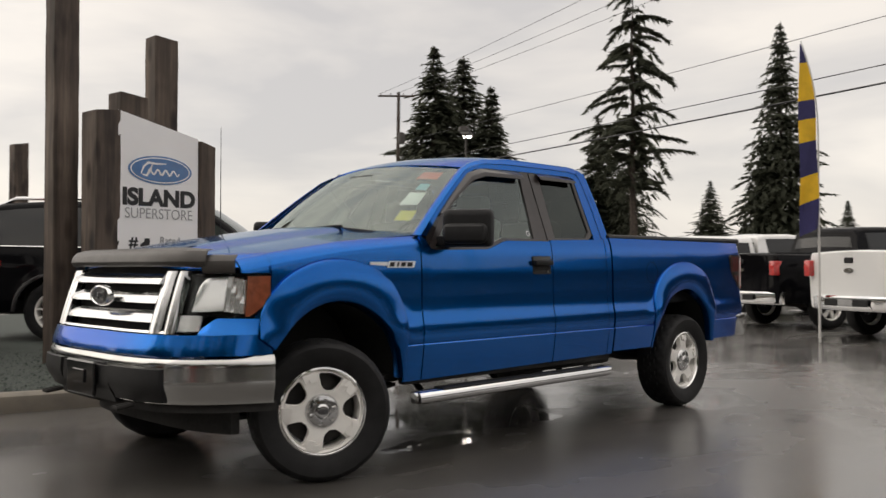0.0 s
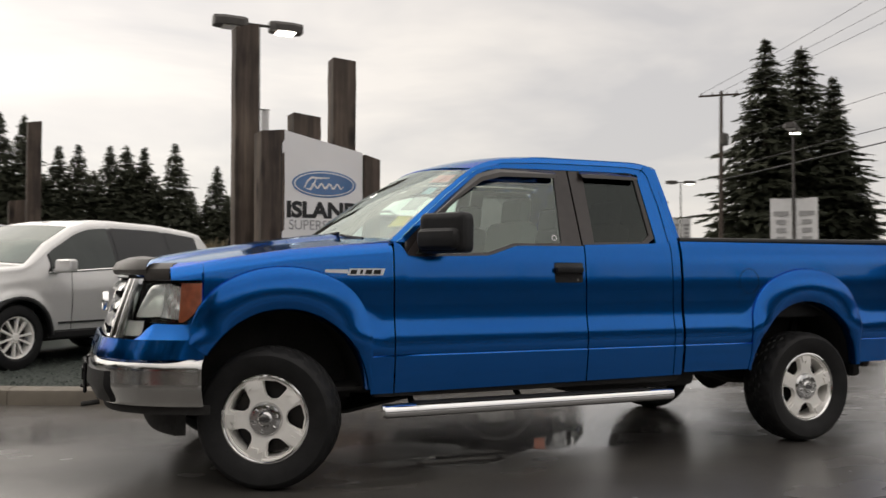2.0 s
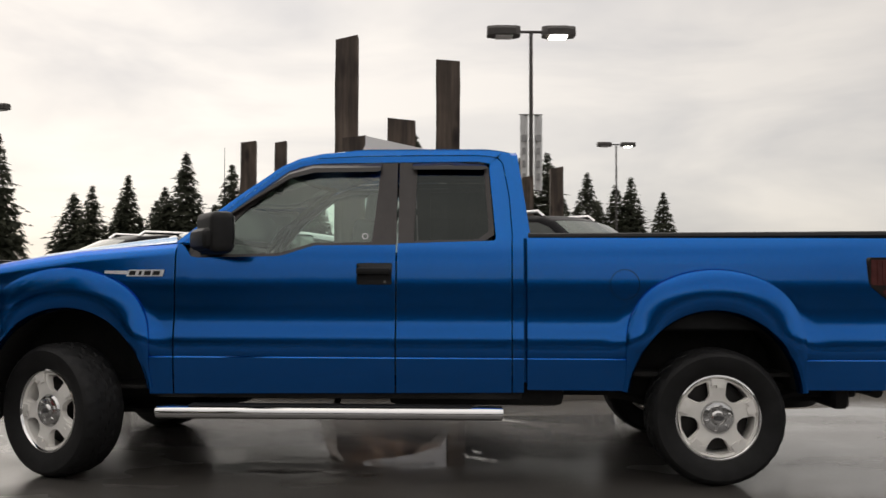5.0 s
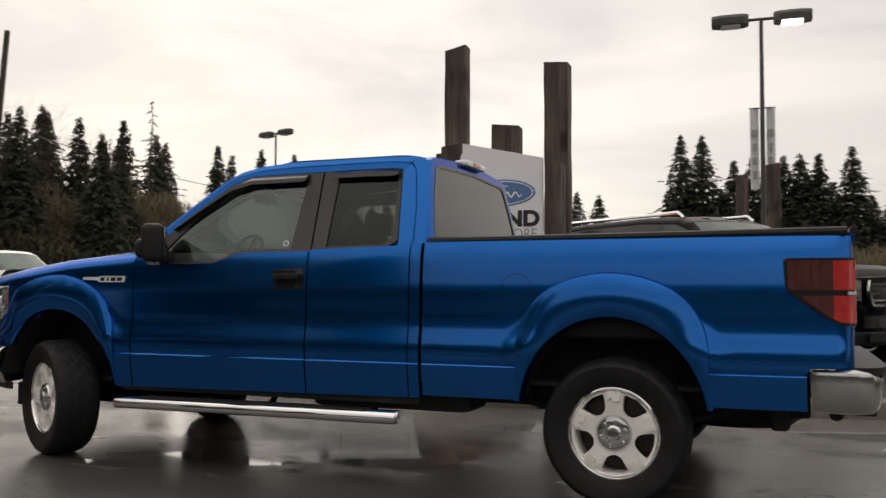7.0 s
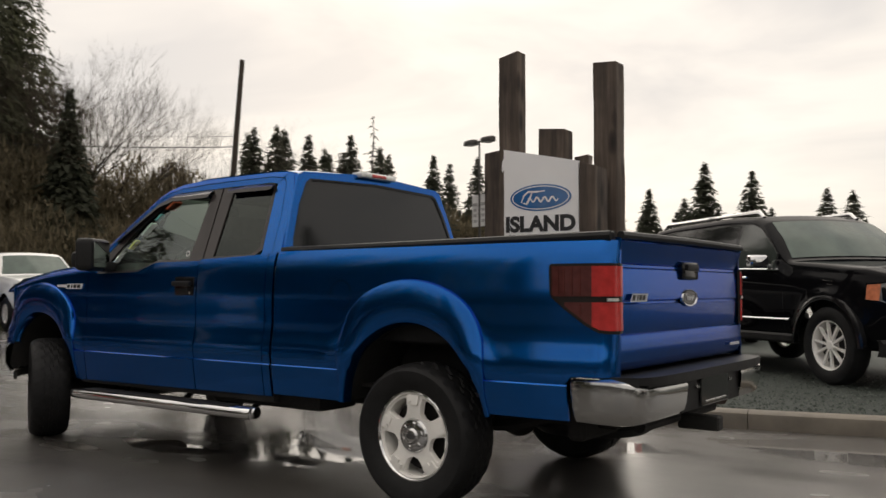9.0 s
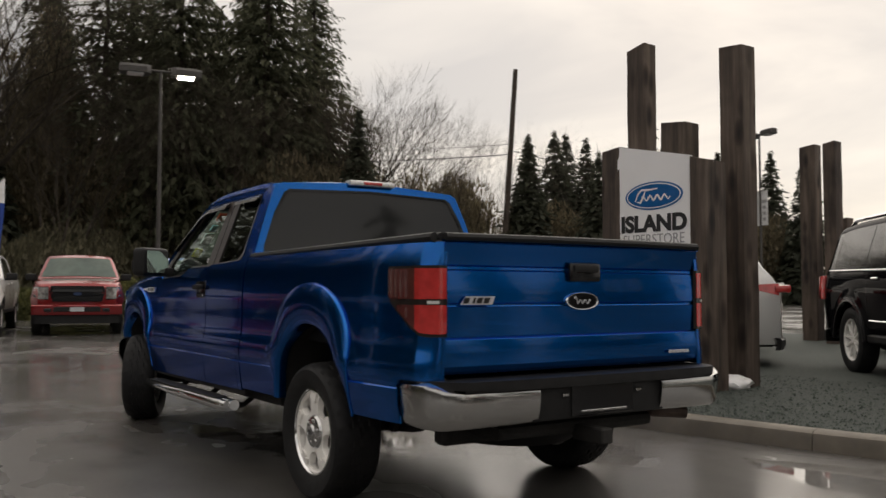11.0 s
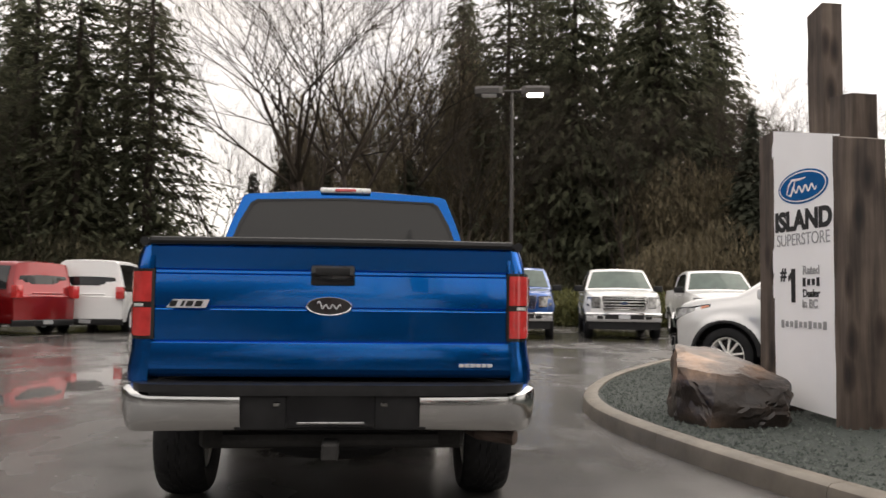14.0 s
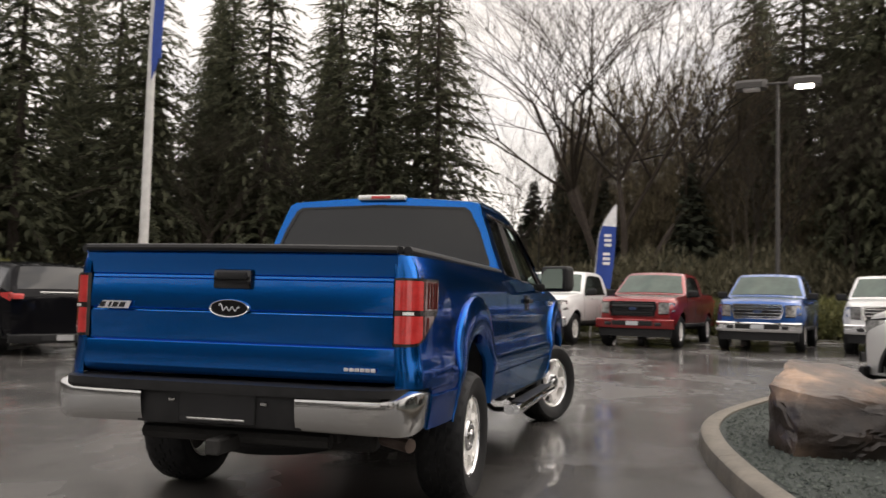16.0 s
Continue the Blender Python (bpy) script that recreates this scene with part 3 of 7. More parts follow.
        part("reflector", bm, BOWL, lampb, "bright low-beam bowl")
        for k in range(4):
            bm = bmesh.new()
            v0 = 0.682 + k * 0.0215
            panel(bm, front_rows(s * v0, s * (v0 + 0.0205), 0.925 - 0.004 * k, 1.097 - 0.006 * k, lambda t: -0.010 - 0.009 * abs(math.sin(t * math.pi * 1.5 + k * 0.6)), 3, 18), (0.010, 0, 0))
            part("lamp_rib", bm, BOWL if k % 2 else REFLECTOR, lampb)
        bm = bmesh.new()
        panel(bm, front_rows(s * 0.500, s * 0.592, 0.828, lambda v: 0.905, lambda t: -0.006 - 0.006 * t, 6, 2), (0.006, 0, 0))
        part("parking_lamp", bm, BOWL, lampb)
        bm = bmesh.new()
        panel(bm, front_rows(s * 0.778, s * 0.972, lambda v: lo(v) + 0.012, 1.100, -0.004, 10, 3), (0.006, -s * 0.004, 0))
        part("amber_marker", bm, AMBER, lampb, "amber marker lens")
        bm = bmesh.new()
        quads(bm, front_rows(s * 0.491, s * 0.985, lo, 1.110, 0.003, 24, 4))
        part("lens", bm, LENS, lampb).visible_shadow = False
        # painted nose piece outside the lamp
        bm = bmesh.new()
        panel(bm, front_rows(s * 0.83, s * 1.0, lambda v: 0.885, lambda v: lo(v) - 0.004 + (0.14 if abs(v) > 0.985 else 0), 0.0, 20, 4), (0.01, -s * 0.01, 0))
        part("lamp_surround", bm, BLUE, tr)
        # tail lamp round the rear corner
        path = [(4.487, side_y(4.487, 1.1) + 0.004), (4.56, side_y(4.56, 1.1) + 0.006), (4.66, side_y(4.66, 1.1) + 0.006), (4.72, 0.926), (4.755, 0.906), (4.778, 0.880), (4.79, 0.862), (4.793, 0.826)]
        zl = [1.105, 1.045, 0.972, 0.940, 0.935, 0.934, 0.934, 0.936]
        fine = [0, 0.12, 0.25, 0.5, 0.75, 1, 1.25, 1.5, 1.75, 2, 2.25, 2.5, 2.75, 3, 3.5, 4, 5, 6, 6.6, 7]
        idx = list(range(8))
        base, base_low = path, zl
        zl = [lerp(q, idx, zl) + (0.02 if q == 0 else 0) for q in fine]
        path = [(lerp(q, idx, [p[0] for p in path]), lerp(q, idx, [p[1] for p in path])) for q in fine]
        bm = bmesh.new()
        panel(bm, [[(x, s * y, a + (1.256 - (0.012 if k == 0 else 0) - a) * t / 6) for t in range(7)] for k, ((x, y), a) in enumerate(zip(path, zl))], (-0.012, -s * 0.012, 0))
        tl = part("tail_lamp", bm, SMOKE, tr, "red tail lamp in a dark surround")
        for nm, z0, z1 in (("upper_lens", 1.105, 1.243), ("lower_lens", 0.949, 1.078)):
            for piece, mm, sel in ((nm, RED_DARK, slice(1, 12)), (nm + "_strip", RED_LENS, slice(11, 20))):
                bm = bmesh.new()
                rows = [[(x + 0.003, s * (y + 0.003), max(a + 0.015, z0) + (z1 - max(a + 0.015, z0)) * t / 3) for t in range(4)] for (x, y), a in list(zip(path, zl))[sel] if z1 > a + 0.02]
                panel(bm, rows, (-0.004, -s * 0.004, 0))
                part(piece, bm, mm, tl, "smoky red outer lens" if piece == nm else "bright red lens strip")
        for z0, z1 in ((1.112, 1.236), (0.956, 1.071)):
            for q in (0.55, 0.95, 1.35, 1.75):
                x, y, a = lerp(q, idx, [p[0] for p in base]), lerp(q, idx, [p[1] for p in base]), lerp(q, idx, base_low) + 0.03
                if z1 > max(a, z0) + 0.03:
                    bm = bmesh.new()
                    tube(bm, [(x + 0.004, s * (y + 0.004), max(a, z0)), (x + 0.004, s * (y + 0.004), z1)], 0.006, 5)
                    part("lens_rib", bm, RED_DARK, tl)
        bm = bmesh.new()
        panel(bm, [[(x + 0.004, s * (y + 0.004), z) for z in (1.083, 1.097)] for x, y in path[15:18]], (-0.004, -s * 0.004, 0))
        part("reverse_lens", bm, REFLECTOR, tl)
        # rear bumper end
        bm = bmesh.new()
        plan = [(4.578, 0.925), (4.582, 0.944), (4.60, 0.955), (4.70, 0.958), (4.79, 0.948), (4.85, 0.922), (4.89, 0.88), (4.912, 0.80), (4.925, 0.62), (4.932, 0.40)]
        rows = []
        for k, (x, y) in enumerate(plan):
            d = Vector(plan[min(k + 1, 9)]) - Vector(plan[max(k - 1, 0)])
            nr = Vector((-d.y, d.x)).normalized()
            low = 0.536 - 0.012 * math.sin(k / 9 * math.pi)
            tp = lerp(k, (0, 4, 5.5, 6.5, 9), (0.736, 0.736, 0.722, 0.702, 0.698))
            rows.append([(x - nr.x * o, s * (y - nr.y * o), low + (tp - low) * f) for f, o in ((0, 0.06), (0.025, 0.036), (0.11, 0.022), (0.33, 0.010), (0.65, 0.003), (0.84, 0.0), (0.93, 0.004), (0.98, 0.018), (1.0, 0.05))])
        quads(bm, rows)
        part("rear_bumper_end", bm, DULL_CHROME, tr, "chrome rear bumper corner")
        # seats, behind the glass
        for x, nm in ((1.45, "front_seat"), (2.15, "rear_seat")):
            bm = bmesh.new()
            box(bm, (x - 0.10, s * 0.38, 0.98), (0.50, 0.52, 0.16), 0.06, 3)
            box(bm, (x + 0.20, s * 0.38, 1.24), (0.14, 0.52, 0.50), 0.055, 3, Euler((0, 0.2, 0)).to_matrix())
            box(bm, (x + 0.275, s * 0.38, 1.565), (0.10, 0.27, 0.17), 0.04, 3, Euler((0, 0.15, 0)).to_matrix())
            part(nm, bm, SEAT, tr)
    # roof, screen, rear wall
    bm = bmesh.new()
    rows = []
    for i in range(25):
        v = -1 + i / 12
        y = v * 0.715
        x0, x1 = 1.125 + 0.12 * v * v + 0.10 * v ** 8, 2.585 - 0.04 * v * v
        row = []
        for k in range(25):
            u = k / 24
            x = x0 + (x1 - x0) * u
            z = 1.93 - 0.042 * v * v - 0.09 * max(0, 1 - u / 0.34) ** 2 - 0.055 * max(0, (u - 0.86) / 0.14) ** 2 * (1 - 0.6 * v * v)
            row.append((x, y, z))
        rows.append(row)
    panel(bm, rows, (0, 0, -0.012))
    part("roof", bm, BLUE, tr)
    bm = bmesh.new()
    rows = []
    for i in range(21):
        v = -1 + i / 10
        yb, yt = v * 0.815, v * 0.69
        b, t = Vector((0.385 + 0.62 * yb * yb, yb, 1.352)), Vector((1.128 + 0.14 * v * v + 0.06 * v ** 8, yt, 1.838 - 0.036 * v * v))
        rows.append([b.lerp(t, k / 8) + Vector((-0.02, 0, 0.014)) * math.sin(k / 8 * math.pi) for k in range(9)])
    quads(bm, rows)
    ws = part("windscreen", bm, SCREEN, tr)
    ws.visible_shadow = False

    def on_screen(v, u, o=-0.006):
        yb, yt = v * 0.815, v * 0.69
        b, t = Vector((0.385 + 0.62 * yb * yb, yb, 1.352)), Vector((1.128 + 0.14 * v * v + 0.06 * v ** 8, yt, 1.838 - 0.036 * v * v))
        return b.lerp(t, u) + Vector((-0.02, 0, 0.014)) * math.sin(u * math.pi) + Vector((-0.5, 0, 0.85)) * o
    for v0, v1, u0, u1, mm, nm in ((-0.90, -0.80, 0.17, 0.30, YELLOW, "yellow_sticker"), (-0.88, -0.76, 0.38, 0.56, WHITE_PRINT, "white_sticker"), (-0.86, -0.78, 0.60, 0.70, CYAN, "blue_sticker"), (-0.87, -0.70, 0.78, 0.90, RED_ORANGE, "red_sticker")):
        bm = bmesh.new()
        panel(bm, [[on_screen(v0 + (v1 - v0) * i / 3, u0), on_screen(v0 + (v1 - v0) * i / 3, u1)] for i in range(4)], (0.001, 0, -0.001))
        part(nm, bm, mm, ws, nm.replace("_", " "))
    # dark border of the screen
    bm = bmesh.new()
    n = 24
    edge = [(-1 + 2 * i / n, 0.0) for i in range(n)] + [(1, i / n) for i in range(n)] + [(1 - 2 * i / n, 1.0) for i in range(n)] + [(-1, 1 - i / n) for i in range(n)]
    ring(bm, [on_screen(v, u, -0.003) for v, u in edge], [on_screen(v * 0.955, 0.035 + u * 0.925, -0.003) for v, u in edge], (0.004, 0, -0.006))
    part("screen_border", bm, GLOSS_BLACK, ws)
    for s, ya in ((-1, -0.62), (1, 0.02)):
        bm = bmesh.new()
        p0, p1, p2 = on_screen(ya / 0.815, -0.04, 0.03), on_screen((ya + 0.30) / 0.8, 0.05, 0.02), on_screen((ya + 0.60) / 0.8, 0.035, 0.016)
        tube(bm, [p0, p1], [0.012, 0.008], 6)
        tube(bm, [p1 + (p1 - p2) * 0.35, p2], 0.008, 6)
        part("wiper", bm, BLACK, tr)
    bm = bmesh.new()
    bo = [(-0.90, 1.36), (0.90, 1.36), (0.87, 1.45), (0.80, 1.66), (0.725, 1.85), (0.68, 1.872), (0, 1.915), (-0.68, 1.872), (-0.725, 1.85), (-0.80, 1.66), (-0.87, 1.45)]
    bi = [(-0.82, 1.40), (0.82, 1.40), (0.815, 1.45), (0.735, 1.66), (0.66, 1.80), (0.62, 1.825), (0, 1.845), (-0.62, 1.825), (-0.66, 1.80), (-0.735, 1.66), (-0.815, 1.45)]
    bx = lambda z: 2.655 - (z - 1.36) * 0.14
    ring(bm, [(bx(z), y, z) for y, z in bo], [(bx(z) + 0.004, y, z) for y, z in bi], (-0.04, 0, 0))
    prism(bm, [(2.615, y, z) for y, z in ((-0.90, 0.56), (0.90, 0.56), (0.90, 1.36), (-0.90, 1.36))], (0.03, 0, 0))
    back = part("cab_back", bm, BLUE, tr)
    bm = bmesh.new()
    prism(bm, [(bx(z) - 0.002, y, z) for y, z in bi], (-0.006, 0, 0))
    part("rear_window", bm, PRIVACY, back, "dark tinted rear window")
    bm = bmesh.new()
    ring(bm, [(bx(z) + 0.005, y * 1.012, z + (0.008 if z > 1.6 else -0.006)) for y, z in bi], [(bx(z) + 0.005, y * 0.985, z - (0.008 if z > 1.6 else -0.006)) for y, z in bi], (-0.006, 0, 0))
    part("window_seal", bm, GLOSS_BLACK, back)
    bm = bmesh.new()
    box(bm, (2.575, 0, 1.905), (0.09, 0.36, 0.038), 0.012, 2)
    bl = part("high_brake_lamp", bm, REFLECTOR, tr, "high brake lamp")
    bm = bmesh.new()
    box(bm, (2.618, 0, 1.905), (0.012, 0.15, 0.022), 0.004, 1)
    part("lens", bm, RED_LENS, bl)
    # bonnet
    bm = bmesh.new()
    rows = []
    for i in range(33):
        v = -1 + i / 16
        y = v * 0.885
        xb = 0.40 + 0.62 * y * y - 0.02
        xf = fp(math.asin(abs(y) / 0.955) / (math.pi / 2)).x + 0.06 + lean(y, 1.20)
        row = []
        for k in range(33):
            u = k / 32
            x = xf + (xb - xf) * u
            edge = fender_top(min(0.66, max(-0.62, x))) - 0.004
            z = edge + 0.055 * (1 - v * v) + 0.022 * (1 - smooth(0.42, 0.60, abs(v))) * smooth(0.0, 0.15, u) + 0.012 * smooth(0.6, 1, u) * (1 - v * v)
            z -= 0.05 * (1 - smooth(0, 0.10, u)) ** 2
            row.append((x, y, z))
        rows.append(row)
    panel(bm, rows, (0, 0, -0.012))
    part("bonnet", bm, BLUE, tr)
    bm = bmesh.new()
    panel(bm, [[(0.38 + 0.62 * (v * 0.84) ** 2 - 0.10, v * 0.84, 1.325), (0.40 + 0.62 * (v * 0.84) ** 2 + 0.06, v * 0.84, 1.348)] for v in [-1 + i / 10 for i in range(21)]], (0, 0, -0.02))
    part("cowl", bm, BLACK, tr)
    bm = bmesh.new()
    tube(bm, [(0.42, 0.84, 1.32), (0.42, 0.84, 1.37)], 0.016, 8)
    tube(bm, [(0.42, 0.84, 1.35), (0.42, 0.84, 1.75), (0.42, 0.84, 2.14)], [0.004, 0.003, 0.002], 5)
    part("antenna", bm, BLACK, tr, "thin black mast antenna")
    # bug deflector
    bm = bmesh.new()
    rows = []
    for i in range(41):
        v = -0.585 + 1.17 * i / 40
        e = smooth(0.40, 0.585, abs(v))
        rows.append([(fp(v, o).x + lean(fp(v, o).y, 1.18), fp(v, o).y, z) for o, z in ((0.004, 1.150 - 0.008 * e), (0.020, 1.156 - 0.008 * e), (0.028, 1.172), (0.022, 1.20), (0.002, 1.226), (-0.035, 1.241 - 0.006 * e), (-0.07, 1.246 - 0.01 * e))])
    panel(bm, rows, (0.004, 0, -0.003))
    for s in (-1, 1):
        rows = []
        for i in range(11):
            v = s * (0.572 + 0.142 * i / 10)
            rows.append([(fp(v, o).x + lean(fp(v, o).y, 1.15), fp(v, o).y, z) for o, z in ((0.002, 1.116), (0.014, 1.120), (0.018, 1.140), (0.010, 1.175), (-0.012, 1.198), (-0.04, 1.207))])
        panel(bm, rows, (0.004, 0, -0.003))
    part("bug_deflector", bm, DEFLECTOR, tr, "matt dark acrylic bug deflector")
    # nose below the lamps and grille
    bm = bmesh.new()
    panel(bm, front_rows(-1.0, 1.0, 0.712, 0.812, lambda t: 0.050 - 0.016 * t, 72, 6, 0.72), (0.012, 0, 0))
    for s in (-1, 1):
        hi = lambda v: lerp(abs(v), (0.595, 0.655, 0.9, 1.0), (0.835, 0.893, 0.888, 0.97))
        panel(bm, front_rows(s * 0.595, s * 1.0, 0.8125, hi, lambda t: 0.034 * (1 - t) ** 1.2 + 0.001, 24, 6, 0.72), (0.012, 0, 0))
    part("front_valance", bm, BLUE, tr, "", 50)
    bm = bmesh.new()
    panel(bm, front_rows(-0.505, 0.505, 0.80, 1.16, -0.075, 20, 2), (0.02, 0, 0))
    grille = part("grille", bm, UNDER, tr, "chrome three-bar grille over black mesh")
    for z0, z1 in ((1.060, 1.112), (0.963, 1.018), (0.868, 0.926)):
        bm = bmesh.new()
        panel(bm, front_rows(-0.366, 0.366, z0, z1, lambda t: 0.004 + 0.007 * math.sin(t * math.pi) - 0.034 * t, 24, 10), (0.03, 0, 0))
        part("grille_bar", bm, GRILLE_CHROME, grille)
    for s in (-1, 1):
        for va, vb, o in ((0.360, 0.428, 0.006), (0.446, 0.489, 0.012)):
            bm = bmesh.new()
            rows = []
            for i in range(9):
                u = i / 8
                v = s * (va + (vb - va) * u)
                rows.append([(fp(v, q).x + lean(fp(v, q).y, 0.815 + 0.31 * t / 6), fp(v, q).y, 0.815 + 0.31 * t / 6) for t in range(7) for q in (o + 0.012 * math.sin(u * math.pi) - 0.035 * (t / 6) ** 1.5,)])
            panel(bm, rows, (0.03, 0, 0))
            part("grille_post", bm, GRILLE_CHROME, grille)
    bm = bmesh.new()
    panel(bm, front_rows(-0.489, 0.489, 0.806, 0.828, lambda t: 0.004 + 0.006 * math.sin(t * math.pi), 24, 4), (0.03, 0, 0))
    part("grille_sill", bm, CHROME, grille)
    bm = bmesh.new()
    rows = []
    for q, o in ((1.0, 0.0), (1.0, -0.022), (0.95, -0.030), (0.86, -0.031), (0.80, -0.026)):
        rows.append([(-0.790 + o, 0.118 * q * math.cos(a), 0.993 + 0.056 * q * math.sin(a)) for a in [i * math.pi / 20 for i in range(40)]])
    quads(bm, rows, close=True)
    part("front_emblem", bm, CHROME, grille, "chrome oval emblem ring")
    bm = bmesh.new()
    prism(bm, [(-0.814, 0.097 * math.cos(a), 0.993 + 0.046 * math.sin(a)) for a in [i * math.pi / 16 for i in range(32)]], (0.02, 0, 0))
    part("emblem_field", bm, DARK_STEEL, grille)
    bm = bmesh.new()
    for y, w, h in ((-0.045, 0.028, 0.05), (-0.008, 0.026, 0.028), (0.035, 0.032, 0.036)):
        box(bm, (-0.816, y, 0.993), (0.005, w, h), 0.002, 1)
    part("emblem_mark", bm, DULL_CHROME, grille)
    # front bumper
    bm = bmesh.new()
    panel(bm, front_rows(-1.0, 1.0, lambda v: 0.475 + 0.0 * v, 0.712, lambda t: 0.020 + 0.040 * smooth(0, 0.45, t) - 0.004 * t - 0.03 * max(0, (t - 0.82) / 0.18) ** 2, 64, 16), (0.015, 0, 0))
    fb = part("front_bumper", bm, DULL_CHROME, tr, "chrome front bumper with black inserts")
    for v0, v1, z0, z1, o in ((-0.478, -0.20, 0.482, 0.648, 0.075), (0.20, 0.478, 0.482, 0.648, 0.075), (-0.19, 0.19, 0.455, 0.640, 0.066)):
        bm = bmesh.new()
        panel(bm, front_rows(v0, v1, z0, z1, lambda t: o - 0.040 * (1 - smooth(-0.05, 0.6, t)) + 0.006 * math.sin(t * math.pi), 16, 8), (0.06, 0, 0))
        part("bumper_insert", bm, BLACK, fb)
    bm = bmesh.new()
    box(bm, (-0.912, 0, 0.565), (0.02, 0.34, 0.18), 0.008, 1)
    box(bm, (-0.925, 0, 0.575), (0.012, 0.14, 0.07), 0.004, 1)
    part("plate_bracket", bm, GLOSS_BLACK, fb)
    bm = bmesh.new()
    panel(bm, front_rows(-0.95, 0.95, 0.43, 0.478, -0.01, 40, 3), (0.05, 0, 0))
    panel(bm, [[(-0.58 + 0.16 * (y / 0.84) ** 4, y, z) for z in (0.30, 0.33, 0.45)] for y in [-0.76 + 0.076 * i for i in range(21)]], (0.05, 0, 0))
    part("air_dam", bm, UNDER, tr)
    for s in (-1, 1):
        bm = bmesh.new()
        tube(bm, [(-0.84, s * 0.42, 0.46), (-0.93, s * 0.42, 0.45), (-0.93, s * 0.46, 0.45), (-0.84, s * 0.46, 0.46)], 0.012, 6)
        part("tow_hook", bm, UNDER, fb)
    # tailgate
    zs = [0.765, 0.778, 0.80, 0.84, 0.88, 0.905, 0.918, 0.922, 0.925, 0.929, 0.935, 0.97, 1.01, 1.05, 1.067, 1.070, 1.074, 1.081, 1.084, 1.088, 1.12, 1.16, 1.20, 1.232, 1.236, 1.240, 1.252, 1.256, 1.260, 1.29, 1.32, 1.34, 1.358, 1.362, 1.375]
    dx = [-0.014, -0.004, 0.002, 0.004, 0.003, 0.001, 0.000, -0.001, -0.006, -0.012, -0.010, -0.008, -0.006, -0.004, -0.003, -0.007, -0.009, -0.009, -0.006, -0.002, -0.002, -0.003, -0.005, -0.007, -0.011, -0.008, -0.009, -0.013, -0.008, -0.003, 0.004, 0.009, 0.013, 0.018, 0.008]
    bm = bmesh.new()
    panel(bm, [[(4.79 + d - 0.010 * (y / 0.83) ** 4, y, z) for z, d in zip(zs, dx)] for y in [-0.833 + 1.666 * i / 24 for i in range(25)]], (-0.03, 0, 0))
    tg = part("tailgate", bm, BLUE, tr, "blue tailgate with emblem and handle", 9)
    bm = bmesh.new()
    tube(bm, [(4.79, -0.833, 1.385), (4.796, -0.4, 1.388), (4.797, 0, 1.389), (4.796, 0.4, 1.388), (4.79, 0.833, 1.385)], 0.02, 8)
    part("tailgate_cap", bm, BLACK, tg)
    bm = bmesh.new()
    box(bm, (4.793, -0.005, 1.235), (0.03, 0.205, 0.095), 0.014, 2)
    h = part("tailgate_handle", bm, GLOSS_BLACK, tg, "black tailgate handle")
    bm = bmesh.new()
    box(bm, (4.81, -0.005, 1.252), (0.02, 0.16, 0.035), 0.008, 2)
    part("grip", bm, BLACK, h)
    bm = bmesh.new()
    rows = []
    for q, o in ((1.0, -0.006), (1.0, 0.004), (0.965, 0.009), (0.92, 0.008), (0.89, 0.003)):
        rows.append([(4.795 + o, -0.02 + 0.108 * q * math.cos(a), 1.093 + 0.045 * (q - (1 - q) * 0.6) * math.sin(a)) for a in [i * math.pi / 20 for i in range(40)]])
    quads(bm, rows, close=True)
    em = part("rear_emblem", bm, CHROME, tg, "chrome oval ring round a dark field")
    bm = bmesh.new()
    prism(bm, [(4.799, -0.02 + 0.097 * math.cos(a), 1.093 + 0.038 * math.sin(a)) for a in [i * math.pi / 16 for i in range(32)]], (-0.012, 0, 0))
    part("emblem_field", bm, GLOSS_BLACK, em)
    bm = bmesh.new()
    tube(bm, [(4.800, -0.075 + 0.11 * i / 24, 1.090 + 0.010 * math.sin(i * 0.9) + (0.014 if i < 5 else 0)) for i in range(25)], 0.0032, 5)
    part("emblem_mark", bm, SATIN, em)
    bm = bmesh.new()
    slant = lambda y, z: (4.797, y + (z - 1.098) * 0.45, z)
    prism(bm, [slant(y, z) for y, z in ((-0.748, 1.079), (-0.572, 1.079), (-0.572, 1.117), (-0.735, 1.117))], (0.006, 0, 0))
    bdg = part("model_badge", bm, SATIN, tg, "chrome outlined badge of plain dark bars")
    for y, w in ((-0.725, 0.030), (-0.683, 0.014), (-0.652, 0.030), (-0.612, 0.032)):
        bm = bmesh.new()
        prism(bm, [(x + 0.0075, yy, z) for x, yy, z in (slant(y - w / 2, 1.085), slant(y + w / 2, 1.085), slant(y + w / 2, 1.111), slant(y - w / 2, 1.111))], (-0.003, 0, 0))
        part("badge_bar", bm, BLACK, bdg)
    bm = bmesh.new()
    for i in range(6):
        box(bm, (4.806, 0.60 + i * 0.0265, 0.822), (0.006, 0.023, 0.017), 0.002, 1)
    part("trim_badge", bm, SATIN, tg)
    # rear bumper middle and step
    bm = bmesh.new()
    box(bm, (4.86, 0, 0.625), (0.10, 0.86, 0.17), 0.012, 2)
    plan = [(4.64, 0.895), (4.74, 0.905), (4.83, 0.885), (4.885, 0.845), (4.918, 0.78), (4.934, 0.62), (4.942, 0.40)]
    pts = [(x, -y, 0.706) for x, y in plan] + [(x, y, 0.706) for x, y in reversed(plan)]
    prism(bm, pts, (0, 0, 0.036))
    low_plan = [(4.70, 0.80), (4.905, 0.80), (4.934, 0.62), (4.941, 0.40)]
